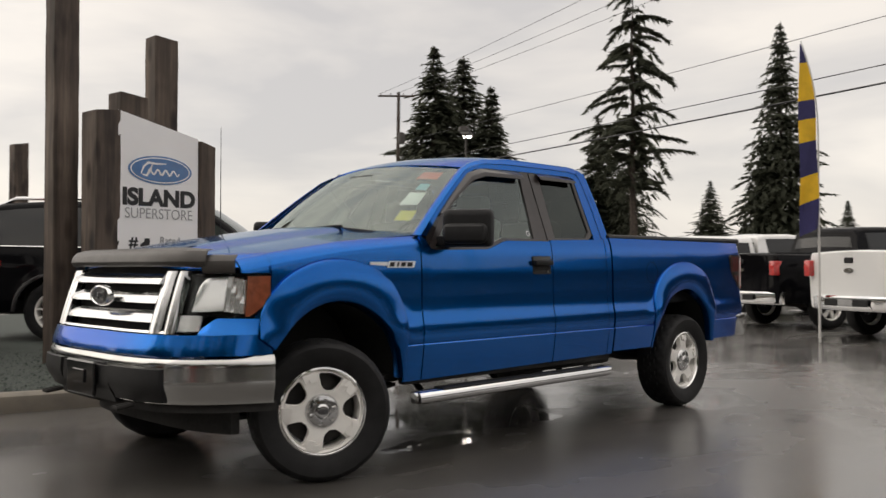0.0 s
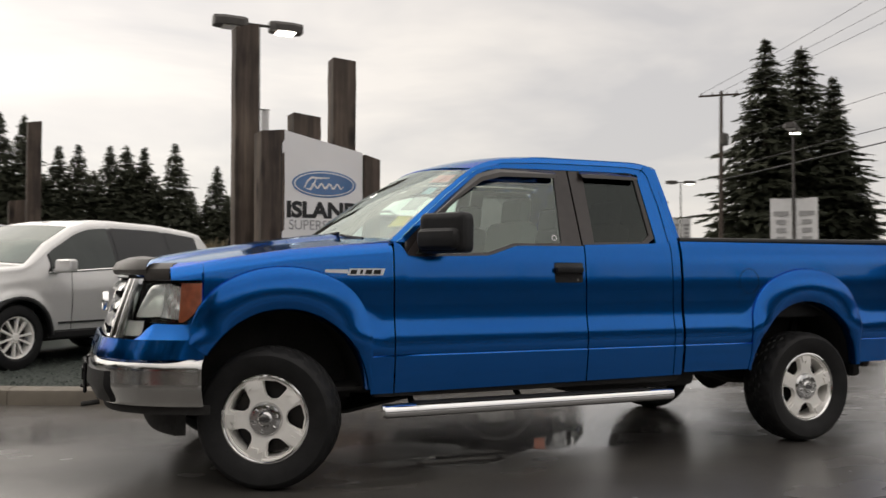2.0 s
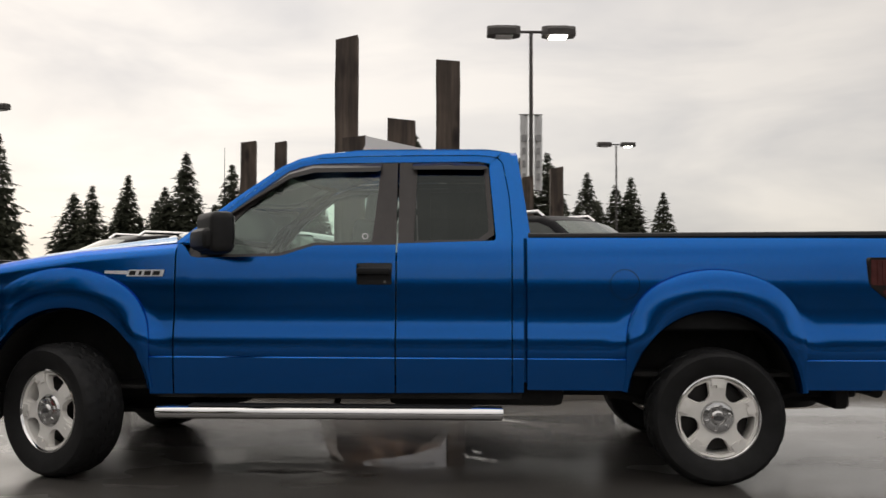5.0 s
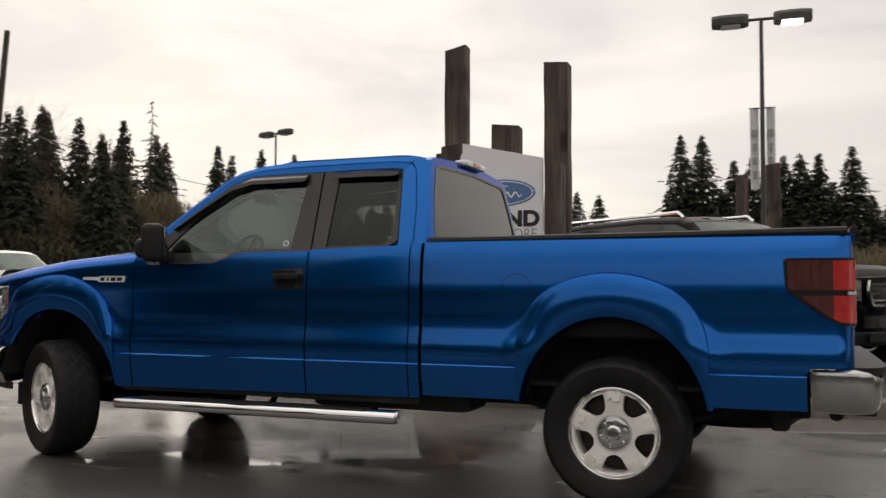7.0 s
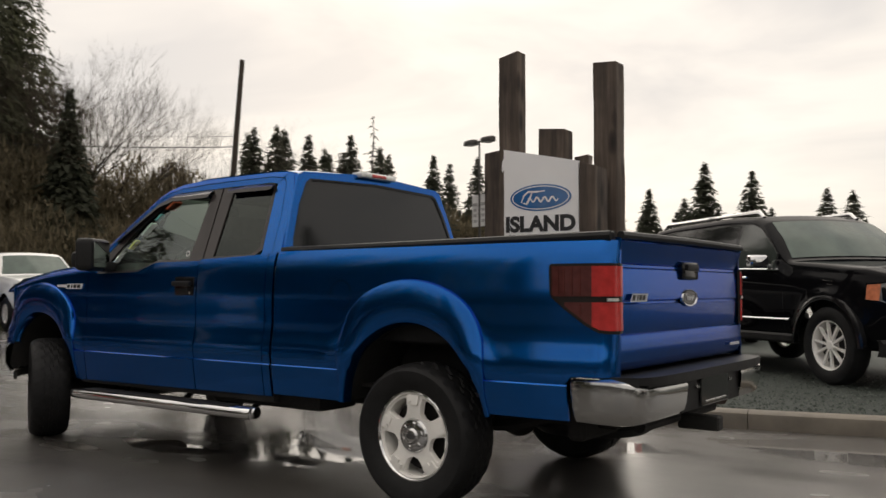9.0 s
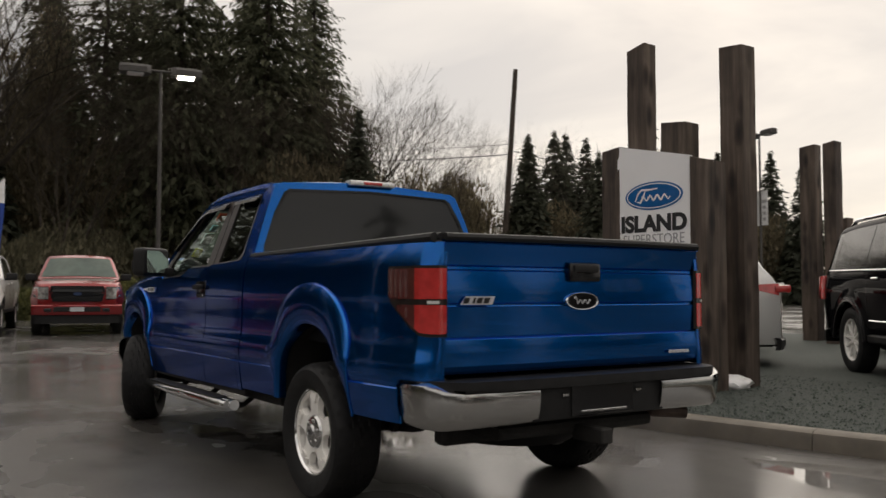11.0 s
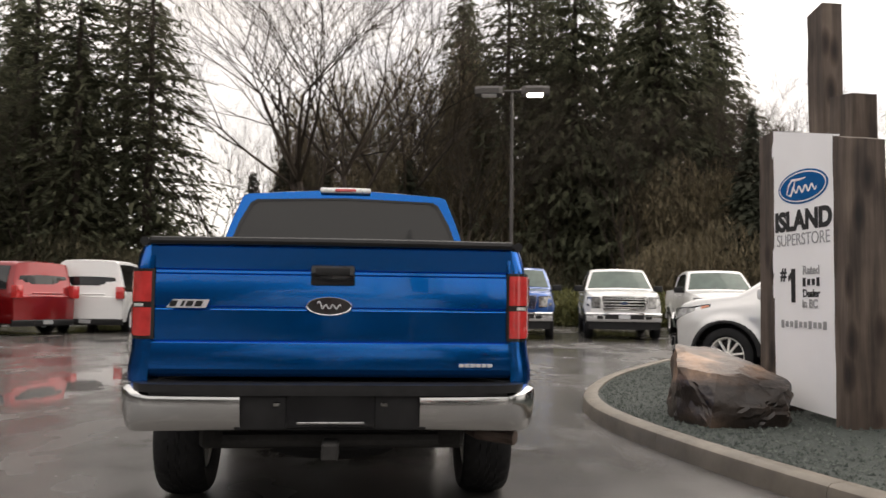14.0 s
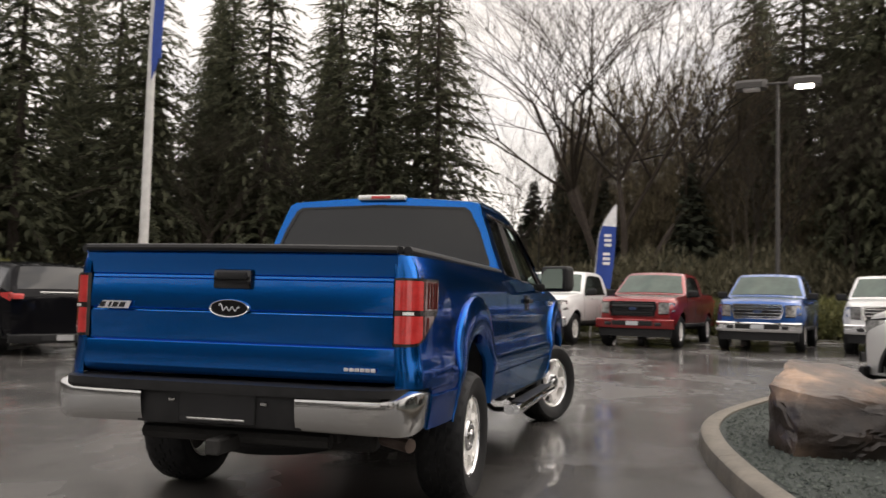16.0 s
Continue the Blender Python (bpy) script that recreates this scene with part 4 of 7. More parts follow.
    prism(bm, [(x, -y, 0.695) for x, y in low_plan] + [(x, y, 0.695) for x, y in reversed(low_plan)], (0, 0, 0.014))
    rbp = part("rear_bumper_step", bm, BLACK, tr, "black rear bumper step")
    bm = bmesh.new()
    box(bm, (4.918, 0, 0.625), (0.012, 0.40, 0.15), 0.006, 1)
    part("plate_recess", bm, GLOSS_BLACK, rbp)
    bm = bmesh.new()
    box(bm, (4.926, 0, 0.572), (0.008, 0.30, 0.010), 0.002, 1)
    for y in (-0.24, 0.24):
        box(bm, (4.918, y, 0.655), (0.014, 0.035, 0.02), 0.004, 1)
    part("plate_lamp", bm, DULL_CHROME, rbp)
    bm = bmesh.new()
    box(bm, (4.84, 0, 0.445), (0.22, 0.075, 0.075), 0.008, 1)
    tube(bm, [(4.72, -0.5, 0.47), (4.72, 0.5, 0.47)], 0.035, 8)
    part("tow_hitch", bm, UNDER, tr)
    # bed inside
    bm = bmesh.new()
    box(bm, (3.70, 0, 0.86), (2.10, 1.55, 0.03))
    for s in (-1, 1):
        box(bm, (3.70, s * 0.83, 1.11), (2.10, 0.03, 0.50))
    box(bm, (2.67, 0, 1.11), (0.03, 1.7, 0.50))
    part("bed_liner", bm, BLACK, tr)
    # cab floor, dashboard, wheel
    bm = bmesh.new()
    box(bm, (1.65, 0, 0.62), (1.95, 1.72, 0.06))
    box(bm, (0.60, 0, 0.95), (0.06, 1.72, 0.72))
    for s in (-1, 1):
        box(bm, (1.62, s * 0.885, 0.93), (1.86, 0.025, 0.60))
    part("cab_tub", bm, SEAT, tr)
    bm = bmesh.new()
    box(bm, (0.82, 0, 1.19), (0.42, 1.60, 0.28), 0.07, 3)
    part("dashboard", bm, SEAT, tr)
    bm = bmesh.new()
    lathe(bm, [(0.175 + 0.014 * math.cos(a), 0.014 * math.sin(a)) for a in [i * math.pi / 4 for i in range(9)]], 32, "z")
    box(bm, (0, 0, -0.01), (0.34, 0.05, 0.02), 0.008, 1)
    box(bm, (0, 0, -0.012), (0.09, 0.10, 0.03), 0.01, 1)
    bmesh.ops.transform(bm, matrix=pose(1.10, -0.38, 1.30, 0, -62, 0), verts=bm.verts[:])
    part("steering_wheel", bm, BLACK, tr)
    bm = bmesh.new()
    box(bm, (1.02, 0, 1.74), (0.04, 0.24, 0.07), 0.015, 2)
    part("inside_mirror", bm, BLACK, tr)
    # chassis
    bm = bmesh.new()
    for s in (-1, 1):
        box(bm, (2.0, s * 0.45, 0.52), (5.2, 0.09, 0.16), 0.01, 1)
    for x in (-0.3, 0.5, 1.3, 2.2, 3.0, 4.3):
        box(bm, (x, 0, 0.50), (0.10, 0.95, 0.10))
    part("chassis_frame", bm, UNDER, tr)
    bm = bmesh.new()
    tube(bm, [(3.67, -0.75, 0.40), (3.67, 0.75, 0.40)], 0.05, 10)
    lathe(bm, [(0.02, -0.13), (0.11, -0.10), (0.15, 0.0), (0.11, 0.10), (0.02, 0.13)], 20, "y", (3.69, 0.05, 0.40))
    part("rear_axle", bm, UNDER, tr)
    bm = bmesh.new()
    tube(bm, [(0.0, -0.75, 0.40), (0.02, -0.4, 0.34), (0.02, 0.4, 0.34), (0.0, 0.75, 0.40)], 0.045, 8)
    box(bm, (0.15, 0, 0.42), (0.9, 0.6, 0.22), 0.05, 2)
    box(bm, (1.3, 0.05, 0.46), (0.9, 0.35, 0.22), 0.05, 2)
    part("drivetrain", bm, UNDER, tr)
    bm = bmesh.new()
    panel(bm, [[(-0.50, y, 0.36), (-0.30, y, 0.30), (0.55, y, 0.31), (0.95, y, 0.38)] for y in (-0.42, 0, 0.42)], (0, 0, 0.02))
    part("skid_plate", bm, UNDER, tr)
    # dark pan added to keep sky light off the ground under the truck
    bm = bmesh.new()
    box(bm, (1.35, 0, 0.51), (2.6, 1.62, 0.02))
    box(bm, (3.7, 0, 0.60), (1.9, 1.62, 0.02))
    box(bm, (4.45, 0, 0.49), (0.10, 1.30, 0.20), 0.02, 1)
    part("shade_pan", bm, UNDER, tr)
    bm = bmesh.new()
    box(bm, (2.35, -0.62, 0.52), (1.0, 0.34, 0.22), 0.05, 2)
    part("fuel_tank", bm, UNDER, tr)
    bm = bmesh.new()
    lathe(bm, [(0.08, -0.09), (0.30, -0.11), (0.37, -0.06), (0.37, 0.06), (0.30, 0.11), (0.08, 0.09)], 40, "z", (4.22, 0, 0.455))
    part("spare_tyre", bm, RUBBER, tr)
    bm = bmesh.new()
    tube(bm, [(1.2, 0.35, 0.42), (2.6, 0.42, 0.44), (3.3, 0.55, 0.50), (3.9, 0.62, 0.60), (4.35, 0.64, 0.50), (4.56, 0.72, 0.475), (4.66, 0.88, 0.465)], 0.035, 10)
    box(bm, (2.55, 0.42, 0.45), (0.7, 0.26, 0.16), 0.06, 2)
    part("exhaust", bm, RUST, tr)
    for s in (-1, 1):
        bm = bmesh.new()
        tube(bm, [(3.0, s * 0.5, 0.5), (3.4, s * 0.5, 0.40), (3.67, s * 0.5, 0.38), (4.0, s * 0.5, 0.41), (4.4, s * 0.5, 0.52)], 0.03, 6)
        tube(bm, [(3.85, s * 0.55, 0.38), (4.0, s * 0.5, 0.85)], 0.03, 6)
        part("leaf_spring", bm, UNDER, tr)
    make_wheel("front_left_wheel", tr, (0.0, -0.862, 0.390), -1, -26)
    make_wheel("front_right_wheel", tr, (0.0, 0.862, 0.390), 1, -26)
    make_wheel("rear_left_wheel", tr, (3.668, -0.845, 0.381), -1, phase=1.57)
    make_wheel("rear_right_wheel", tr, (3.668, 0.845, 0.381), 1, phase=1.57)


build_truck(truck)


# ---- ground ----
def asphalt():
    m, n, l, b = mat("wet_asphalt")
    big = tex_noise(n, l, 0.28, 4.0, 0.5)
    streak = tex_noise(n, l, 0.8, 3.0, 0.5, (1, 1.5, 1))
    fine = tex_noise(n, l, 160, 3.0, 0.7)
    wet = n.new("ShaderNodeMath")
    wet.operation = "MULTIPLY_ADD"
    wet.inputs[1].default_value, wet.inputs[2].default_value = 0.45, 0.0
    l.new(streak.outputs[0], wet.inputs[0])
    add = n.new("ShaderNodeMath")
    add.operation = "MULTIPLY_ADD"
    add.inputs[1].default_value = 0.55
    l.new(big.outputs[0], add.inputs[0])
    l.new(wet.outputs[0], add.inputs[2])
    col = ramp(n, l, fine.outputs[0], [(0.3, (0.030, 0.028, 0.026)), (0.55, (0.058, 0.054, 0.050)), (0.72, (0.112, 0.104, 0.095))])
    dry = ramp(n, l, add.outputs[0], [(0.40, (0.80, 0.79, 0.78)), (0.62, (1.30, 1.28, 1.25))])
    mul = n.new("ShaderNodeMixRGB")
    mul.blend_type, mul.inputs[0].default_value = "MULTIPLY", 1.0
    l.new(col.outputs[0], mul.inputs[1])
    l.new(dry.outputs[0], mul.inputs[2])
    l.new(mul.outputs[0], b.inputs["Base Color"])
    b.inputs["Roughness"].default_value = 0.55
    # a film of rain water over the stones, thinner where the lot stands higher
    rr = n.new("ShaderNodeMapRange")
    rr.inputs[1].default_value, rr.inputs[2].default_value = 0.42, 0.60
    rr.inputs[3].default_value, rr.inputs[4].default_value = 0.08, 0.30
    l.new(add.outputs[0], rr.inputs[0])
    b.inputs["Coat Weight"].default_value, b.inputs["Coat IOR"].default_value = 1.0, 1.36
    st = n.new("ShaderNodeMapRange")
    st.inputs[1].default_value, st.inputs[2].default_value = 0.42, 0.60
    st.inputs[3].default_value, st.inputs[4].default_value = 0.05, 0.15
    l.new(add.outputs[0], st.inputs[0])
    bump(n, l, b, fine.outputs[0], 0.3, 0.004)
    bp = n.new("ShaderNodeBump")
    bp.inputs["Distance"].default_value = 0.004
    l.new(fine.outputs[0], bp.inputs["Height"])
    l.new(bp.outputs[0], b.inputs["Coat Normal"])
    # standing water: smooth, dark patches with ragged soft edges
    co = n.new("ShaderNodeTexCoord")
    rag = tex_noise(n, l, 3.2, 4.0, 0.6)
    total = None
    for x, y, rx, ry in ((2.0, 0.0, 0.80, 0.62), (1.15, -0.60, 0.50, 0.17), (0.60, -1.0, 0.32, 0.09), (5.1, 2.05, 0.9, 0.35), (-6.8, -3.6, 1.6, 0.6), (-2.6, -3.4, 2.4, 0.55), (3.1, 1.35, 0.9, 0.30)):
        mp = n.new("ShaderNodeMapping")
        mp.inputs["Location"].default_value = (-x / rx, -y / ry, 0)
        mp.inputs["Scale"].default_value = (1 / rx, 1 / ry, 0)
        l.new(co.outputs["Object"], mp.inputs[0])
        ln = n.new("ShaderNodeVectorMath")
        ln.operation = "LENGTH"
        l.new(mp.outputs[0], ln.inputs[0])
        ad = n.new("ShaderNodeMath")
        ad.operation = "MULTIPLY_ADD"
        ad.inputs[1].default_value = 1.3
        l.new(rag.outputs[0], ad.inputs[0])
        l.new(ln.outputs["Value"], ad.inputs[2])
        mr = n.new("ShaderNodeMapRange")
        mr.interpolation_type = "SMOOTHSTEP"
        mr.inputs[1].default_value, mr.inputs[2].default_value = 1.45, 1.75
        mr.inputs[3].default_value, mr.inputs[4].default_value = 1.0, 0.0
        l.new(ad.outputs[0], mr.inputs[0])
        if total is None:
            total = mr.outputs[0]
        else:
            mx = n.new("ShaderNodeMath")
            mx.operation = "MAXIMUM"
            l.new(total, mx.inputs[0])
            l.new(mr.outputs[0], mx.inputs[1])
            total = mx.outputs[0]

    def blend(src, value, target):
        md = n.new("ShaderNodeMapRange")
        l.new(total, md.inputs[0])
        l.new(src, md.inputs[3])
        md.inputs[4].default_value = value
        l.new(md.outputs[0], target)
    blend(rr.outputs[0], 0.015, b.inputs["Coat Roughness"])
    blend(st.outputs[0], 0.004, bp.inputs["Strength"])
    return m


ASPHALT = asphalt()
CONCRETE = plain("wet_kerb_concrete", (0.150, 0.130, 0.102), 0.55, 0, 0.25, 3.0, bumpy=0.25)
GRAVEL = plain("green_grey_gravel", (0.036, 0.045, 0.039), 0.8, 0, 0.5, 55, bumpy=0.6)


def rise(x):
    """The lot climbs slightly towards the row of pickups."""
    return lerp(x, (-20, -1, 4.5), (0.231, 0.022, 0.004))


bm = bmesh.new()
xs = [-3000, -400, -120, -60, -40, -30, -25, -20, -16, -12, -8, -5, -3, -1, 1, 4.5, 8, 12, 20, 40, 100, 400, 3000]
quads(bm, [[(x, y, rise(x)) for y in (-3000, -300, -80, -30, -12, -5, 0, 5, 12, 30, 80, 300, 3000)] for x in xs])
tagged(part("ground", bm, ASPHALT), "dark wet asphalt of a dealership lot", "asphalt", kind="structure")

# unseen plain wall, added behind the camera to darken the truck's reflections
UNSEEN_WALL = plain("unseen_wall_grey", (0.09, 0.088, 0.086), 0.7, 0, 0.15, 0.6)
bm = bmesh.new()
box(bm, (37.0, -20.0, 2.4), (10.0, 36.0, 4.8))
box(bm, (31.6, -20.0, 4.0), (0.8, 36.4, 1.0))
box(bm, (4.0, -33.0, 2.4), (52.0, 8.0, 4.8))
box(bm, (4.0, -28.7, 4.0), (52.4, 0.8, 1.0))
tagged(part("wall_unseen", bm, UNSEEN_WALL), "unseen grey wall added to darken the truck's reflections", "wall", kind="structure")

# island: kerb line as a smooth convex curve
KERB = [(-13.0, 12.2), (-8.5, 8.0), (-5.6, 5.35), (-3.7, 4.05), (-2.1, 3.15), (-0.6, 2.56), (0.5, 2.33), (1.5, 2.30), (2.6, 2.40), (3.6, 2.56), (4.7, 2.80), (6.5, 3.35), (9.0, 4.4), (13.0, 6.6)]


def spline(pts, n):
    out = []
    for i in range(len(pts) - 1):
        p = [Vector(pts[max(0, min(len(pts) - 1, i + k))]) for k in (-1, 0, 1, 2)]
        for j in range(n):
            t = j / n
            out.append(0.5 * ((2 * p[1]) + (p[2] - p[0]) * t + (2 * p[0] - 5 * p[1] + 4 * p[2] - p[3]) * t * t + (3 * p[1] - p[0] - 3 * p[2] + p[3]) * t ** 3))
    return out + [Vector(pts[-1])]


def inward(line, i):
    d = line[min(i + 1, len(line) - 1)] - line[max(i - 1, 0)]
    return Vector((-d.y, d.x)).normalized()


line = spline(KERB, 8)
kerb = thing("kerb", Matrix(), "worn concrete kerb round a gravel island", "kerb", kind="structure")
run, start = 0.0, 0
for i in range(1, len(line)):
    run += (line[i] - line[i - 1]).length
    if run > 1.9 or i == len(line) - 1:
        seg = list(range(start, i + 1))
        bm = bmesh.new()
        rows = []
        for k, j in enumerate(seg):
            nrm, p = inward(line, j), line[j]
            if k == 0:
                p = p + (line[j + 1] - p).normalized() * 0.006
            g = rise(p.x)
            rows.append([(*(p + nrm * o), g + z) for o, z in ((0, -0.05), (0.005, 0.09), (0.015, 0.125), (0.04, 0.142), (0.15, 0.148), (0.165, 0.14), (0.17, -0.05))])
        vs = quads(bm, rows)
        bm.faces.new(vs[0])
        bm.faces.new(vs[-1][::-1])
        part("kerb_stone", bm, CONCRETE, kerb)
        run, start = 0.0, i

bm = bmesh.new()
rows = []
for i, p in enumerate(line):
    q = p + inward(line, i) * 0.16
    far = Vector((q.x * 1.0 + (1.0 - q.x) * 0.35, 15.0))
    row = []
    for k in range(25):
        t = (k / 24) ** 1.6
        c = q.lerp(far, t)
        h = noise.noise(Vector((c.x * 1.3, c.y * 1.3, 0))) * 0.012
        row.append((c.x, c.y, rise(c.x) + 0.122 + 0.03 * min(1, t * 3) + h))
    rows.append(row)
quads(bm, rows)
tagged(part("gravel_bed", bm, GRAVEL), "damp green-grey gravel filling the kerbed island", "gravel", kind="structure")

# ---- the sign with its posts ----


def wood():
    m, n, l, b = mat("weathered_timber")
    grain = tex_noise(n, l, 9, 8.0, 0.62, (1.0, 1.0, 0.07))
    knot = n.new("ShaderNodeTexVoronoi")
    co, mp = n.new("ShaderNodeTexCoord"), n.new("ShaderNodeMapping")
    mp.inputs["Scale"].default_value = (5.0, 5.0, 2.0)
    l.new(co.outputs["Object"], mp.inputs[0])
    l.new(mp.outputs[0], knot.inputs["Vector"])
    knot.inputs["Scale"].default_value = 1.0
    stain = tex_noise(n, l, 0.9, 4.0, 0.6)
    col = ramp(n, l, grain.outputs[0], [(0.30, (0.028, 0.021, 0.017)), (0.5, (0.086, 0.066, 0.054)), (0.70, (0.165, 0.132, 0.108))])
    kn = ramp(n, l, knot.outputs["Distance"], [(0.10, (0.14, 0.11, 0.10)), (0.24, (0.55, 0.50, 0.48)), (0.36, (1, 1, 1))])
    st = ramp(n, l, stain.outputs[0], [(0.35, (0.5, 0.46, 0.44)), (0.6, (1.1, 1.06, 1.0))])
    cur = col.outputs[0]
    for r in (kn, st):
        mul = n.new("ShaderNodeMixRGB")
        mul.blend_type, mul.inputs[0].default_value = "MULTIPLY", 1.0
        l.new(cur, mul.inputs[1])
        l.new(r.outputs[0], mul.inputs[2])
        cur = mul.outputs[0]
    l.new(cur, b.inputs["Base Color"])
    b.inputs["Roughness"].default_value = 0.75
    bump(n, l, b, grain.outputs[0], 0.35, 0.01)
    return m


WOOD = wood()


def post(parent, x, y, w, d, h, turn, slope=0.06, base=0.10, name="post"):
    """A squared timber post with a slanted top, standing at (x, y)."""
    bm = bmesh.new()
    rng = random.Random(int(x * 100 + y * 1000))
    rows = []
    n = 14
    for k in range(n + 1):
        z = base + (h - base) * k / n
        j = 0.004
        bev = 0.012
        ring_pts = []
        for sx, sy in ((-1, -1), (1, -1), (1, 1), (-1, 1)):
            for ox, oy in (((0, bev), (bev, 0)) if sx * sy > 0 else ((bev, 0), (0, bev))):
                ring_pts.append((sx * (w / 2 - ox) + rng.uniform(-j, j), sy * (d / 2 - oy) + rng.uniform(-j, j), z + (slope * (sx * 0.5) if k == n else 0)))
        rows.append(ring_pts)
    vs = quads(bm, rows, close=True)
    bm.faces.new(vs[-1])
    bmesh.ops.rotate(bm, verts=bm.verts[:], cent=(0, 0, 0), matrix=Matrix.Rotation(radians(turn), 3, "Z"))
    bmesh.ops.translate(bm, verts=bm.verts[:], vec=(x, y, 0))
    return part(name, bm, WOOD, parent)


sign = thing("dealer_sign", Matrix(), "white dealer sign panel between weathered timber posts", "sign")
SL, SR = Vector((1.09, 3.92)), Vector((2.03, 4.00))
sd = (SR - SL).normalized()
sn = Vector((sd.y, -sd.x))
ZL, ZR, ZB = 2.745, 2.545, 0.20
bm = bmesh.new()
pts = [(*SL, ZB + 0.05), (*SR, ZB), (*SR, ZR), (*SL, ZL)]
prism(bm, pts, (-sn.x * 0.05, -sn.y * 0.05, 0))
sheet = part("panel", bm, WHITE_SHEET, sign, "white printed panel")
ang = math.degrees(math.atan2(sd.y, sd.x))


def on_sign(u, z, o=0.003):
    """A pose on the panel: u metres from its left edge."""
    p = SL + sd * u + sn * o
    return pose(p.x, p.y, z, 90, 0, ang)


def oval(name, u, z, a, b, material, o):
    bm = bmesh.new()
    c = SL + sd * u + sn * o
    prism(bm, [(c.x + sd.x * a * math.cos(t), c.y + sd.y * a * math.cos(t), z + b * math.sin(t)) for t in [i * math.pi / 24 for i in range(48)]], (-sn.x * 0.004, -sn.y * 0.004, 0))
    return part(name, bm, material, sheet)


oval("emblem_edge", 0.485, 2.165, 0.375, 0.15, BADGE_BLUE, 0.004)
oval("emblem_line", 0.485, 2.165, 0.352, 0.134, WHITE_PRINT, 0.006)
oval("emblem_field", 0.485, 2.165, 0.338, 0.122, BADGE_BLUE, 0.008)
c = SL + sd * 0.485 + sn * 0.010


def stroke(bm, pts, w0, w1):
    """A flat ribbon on the emblem along (across, up) points, thin at its ends."""
    rows = []
    n = len(pts) - 1
    for i, (u, z) in enumerate(pts):
        a, b = pts[max(0, i - 1)], pts[min(n, i + 1)]
        d = Vector((b[0] - a[0], b[1] - a[1])).normalized()
        hw = w0 + (w1 - w0) * math.sin(math.pi * i / n)
        rows.append([(c.x + sd.x * q, c.y + sd.y * q, 2.165 + zz) for q, zz in ((u - d.y * hw, z + d.x * hw), (u + d.y * hw, z - d.x * hw))])
    panel(bm, rows, (-sn.x * 0.003, -sn.y * 0.003, 0))


bm = bmesh.new()
stroke(bm, [(-0.235, -0.05), (-0.20, 0.03), (-0.15, 0.070), (-0.05, 0.066), (0.06, 0.072)], 0.005, 0.012)
stroke(bm, [(-0.10, 0.060), (-0.13, -0.01), (-0.17, -0.066), (-0.215, -0.055)], 0.005, 0.014)
stroke(bm, [(-0.15 + 0.37 * i / 40, -0.022 + 0.026 * math.sin(i * 0.62 + 0.4)) for i in range(41)], 0.005, 0.011)
part("emblem_mark", bm, WHITE_PRINT, sheet)
words("sign_word", "ISLAND", 0.235, on_sign(0.475, 1.865), INK, sheet, 1.08, 0.011)
words("sign_word", "SUPERSTORE", 0.155, on_sign(0.475, 1.70), INK_GREY, sheet, 0.90, -0.001)
words("sign_word", "#", 0.16, on_sign(0.175, 1.40), INK, sheet, 1.0, 0.004)
words("sign_word", "1", 0.42, on_sign(0.33, 1.28), INK, sheet, 1.15, 0.006)
bm = bmesh.new()
prism(bm, [(*(SL + sd * u + sn * 0.005), z) for u, z in ((0.31, 1.422), (0.255, 1.385), (0.255, 1.335), (0.31, 1.362))], (-sn.x * 0.003, -sn.y * 0.003, 0))
part("sign_bar", bm, INK, sheet)
words("sign_word", "Rated", 0.105, on_sign(0.60, 1.425), INK_GREY, sheet, 1.0, 0.002)
words("sign_word", "Dealer", 0.095, on_sign(0.60, 1.225), INK, sheet, 0.95, 0.002)
words("sign_word", "in BC", 0.10, on_sign(0.58, 1.135), INK_GREY, sheet, 1.0, 0.003)
for u, z, w, h, mm in ((0.60, 1.325, 0.27, 0.075, INK), (0.475, 0.955, 0.70, 0.07, INK_GREY)):
    n = 4 if w < 0.4 else 10
    c0 = SL + sd * (u - w / 2) + sn * 0.004
    for i in range(n):
        q = c0 + sd * (w * (i + 0.5) / n)
        bm = bmesh.new()
        box(bm, (q.x, q.y, z), (w / n * 0.62, 0.004, h * (1.0 if i % 3 == 0 else 0.72)), 0.001, 1, Euler((0, 0, radians(ang))).to_matrix())
        part("sign_bar", bm, mm, sheet)
post(sign, 0.98, 4.06, 0.27, 0.30, 2.73, ang, 0.03)
post(sign, 2.13, 4.155, 0.19, 0.36, 2.50, ang, -0.05)
post(sign, 0.80, 4.61, 0.27, 0.21, 4.02, 5, 0.06)
post(sign, 2.01, 4.80, 0.29, 0.24, 3.78, 2, -0.02)
post(sign, 1.47, 4.50, 0.33, 0.26, 3.01, 5, -0.03)


# ---- other vehicles ----
PAINTS = {
    "white": car_paint("white_paint", (0.74, 0.74, 0.73), 0.0), "silver": car_paint("silver_paint", (0.70, 0.695, 0.685), 0.35), "black": car_paint("black_paint", (0.004, 0.004, 0.005), 0.0, None, 1.35, 0.4),
    "red": car_paint("red_paint", (0.24, 0.006, 0.008), 0.5), "blue": car_paint("mid_blue_paint", (0.012, 0.085, 0.32), 0.45), "navy": car_paint("navy_paint", (0.008, 0.035, 0.14), 0.45), "beige": car_paint("beige_paint", (0.24, 0.20, 0.17), 0.5),
}
LAMP_CLEAR = plain("clear_headlamp", (0.34, 0.34, 0.33), 0.12, 0.5, 0.75, 16, coat=1.0)
SIDE_GLASS = plain("parked_side_glass", (0.035, 0.043, 0.039), 0.05, 0, 0.2, 2.5)
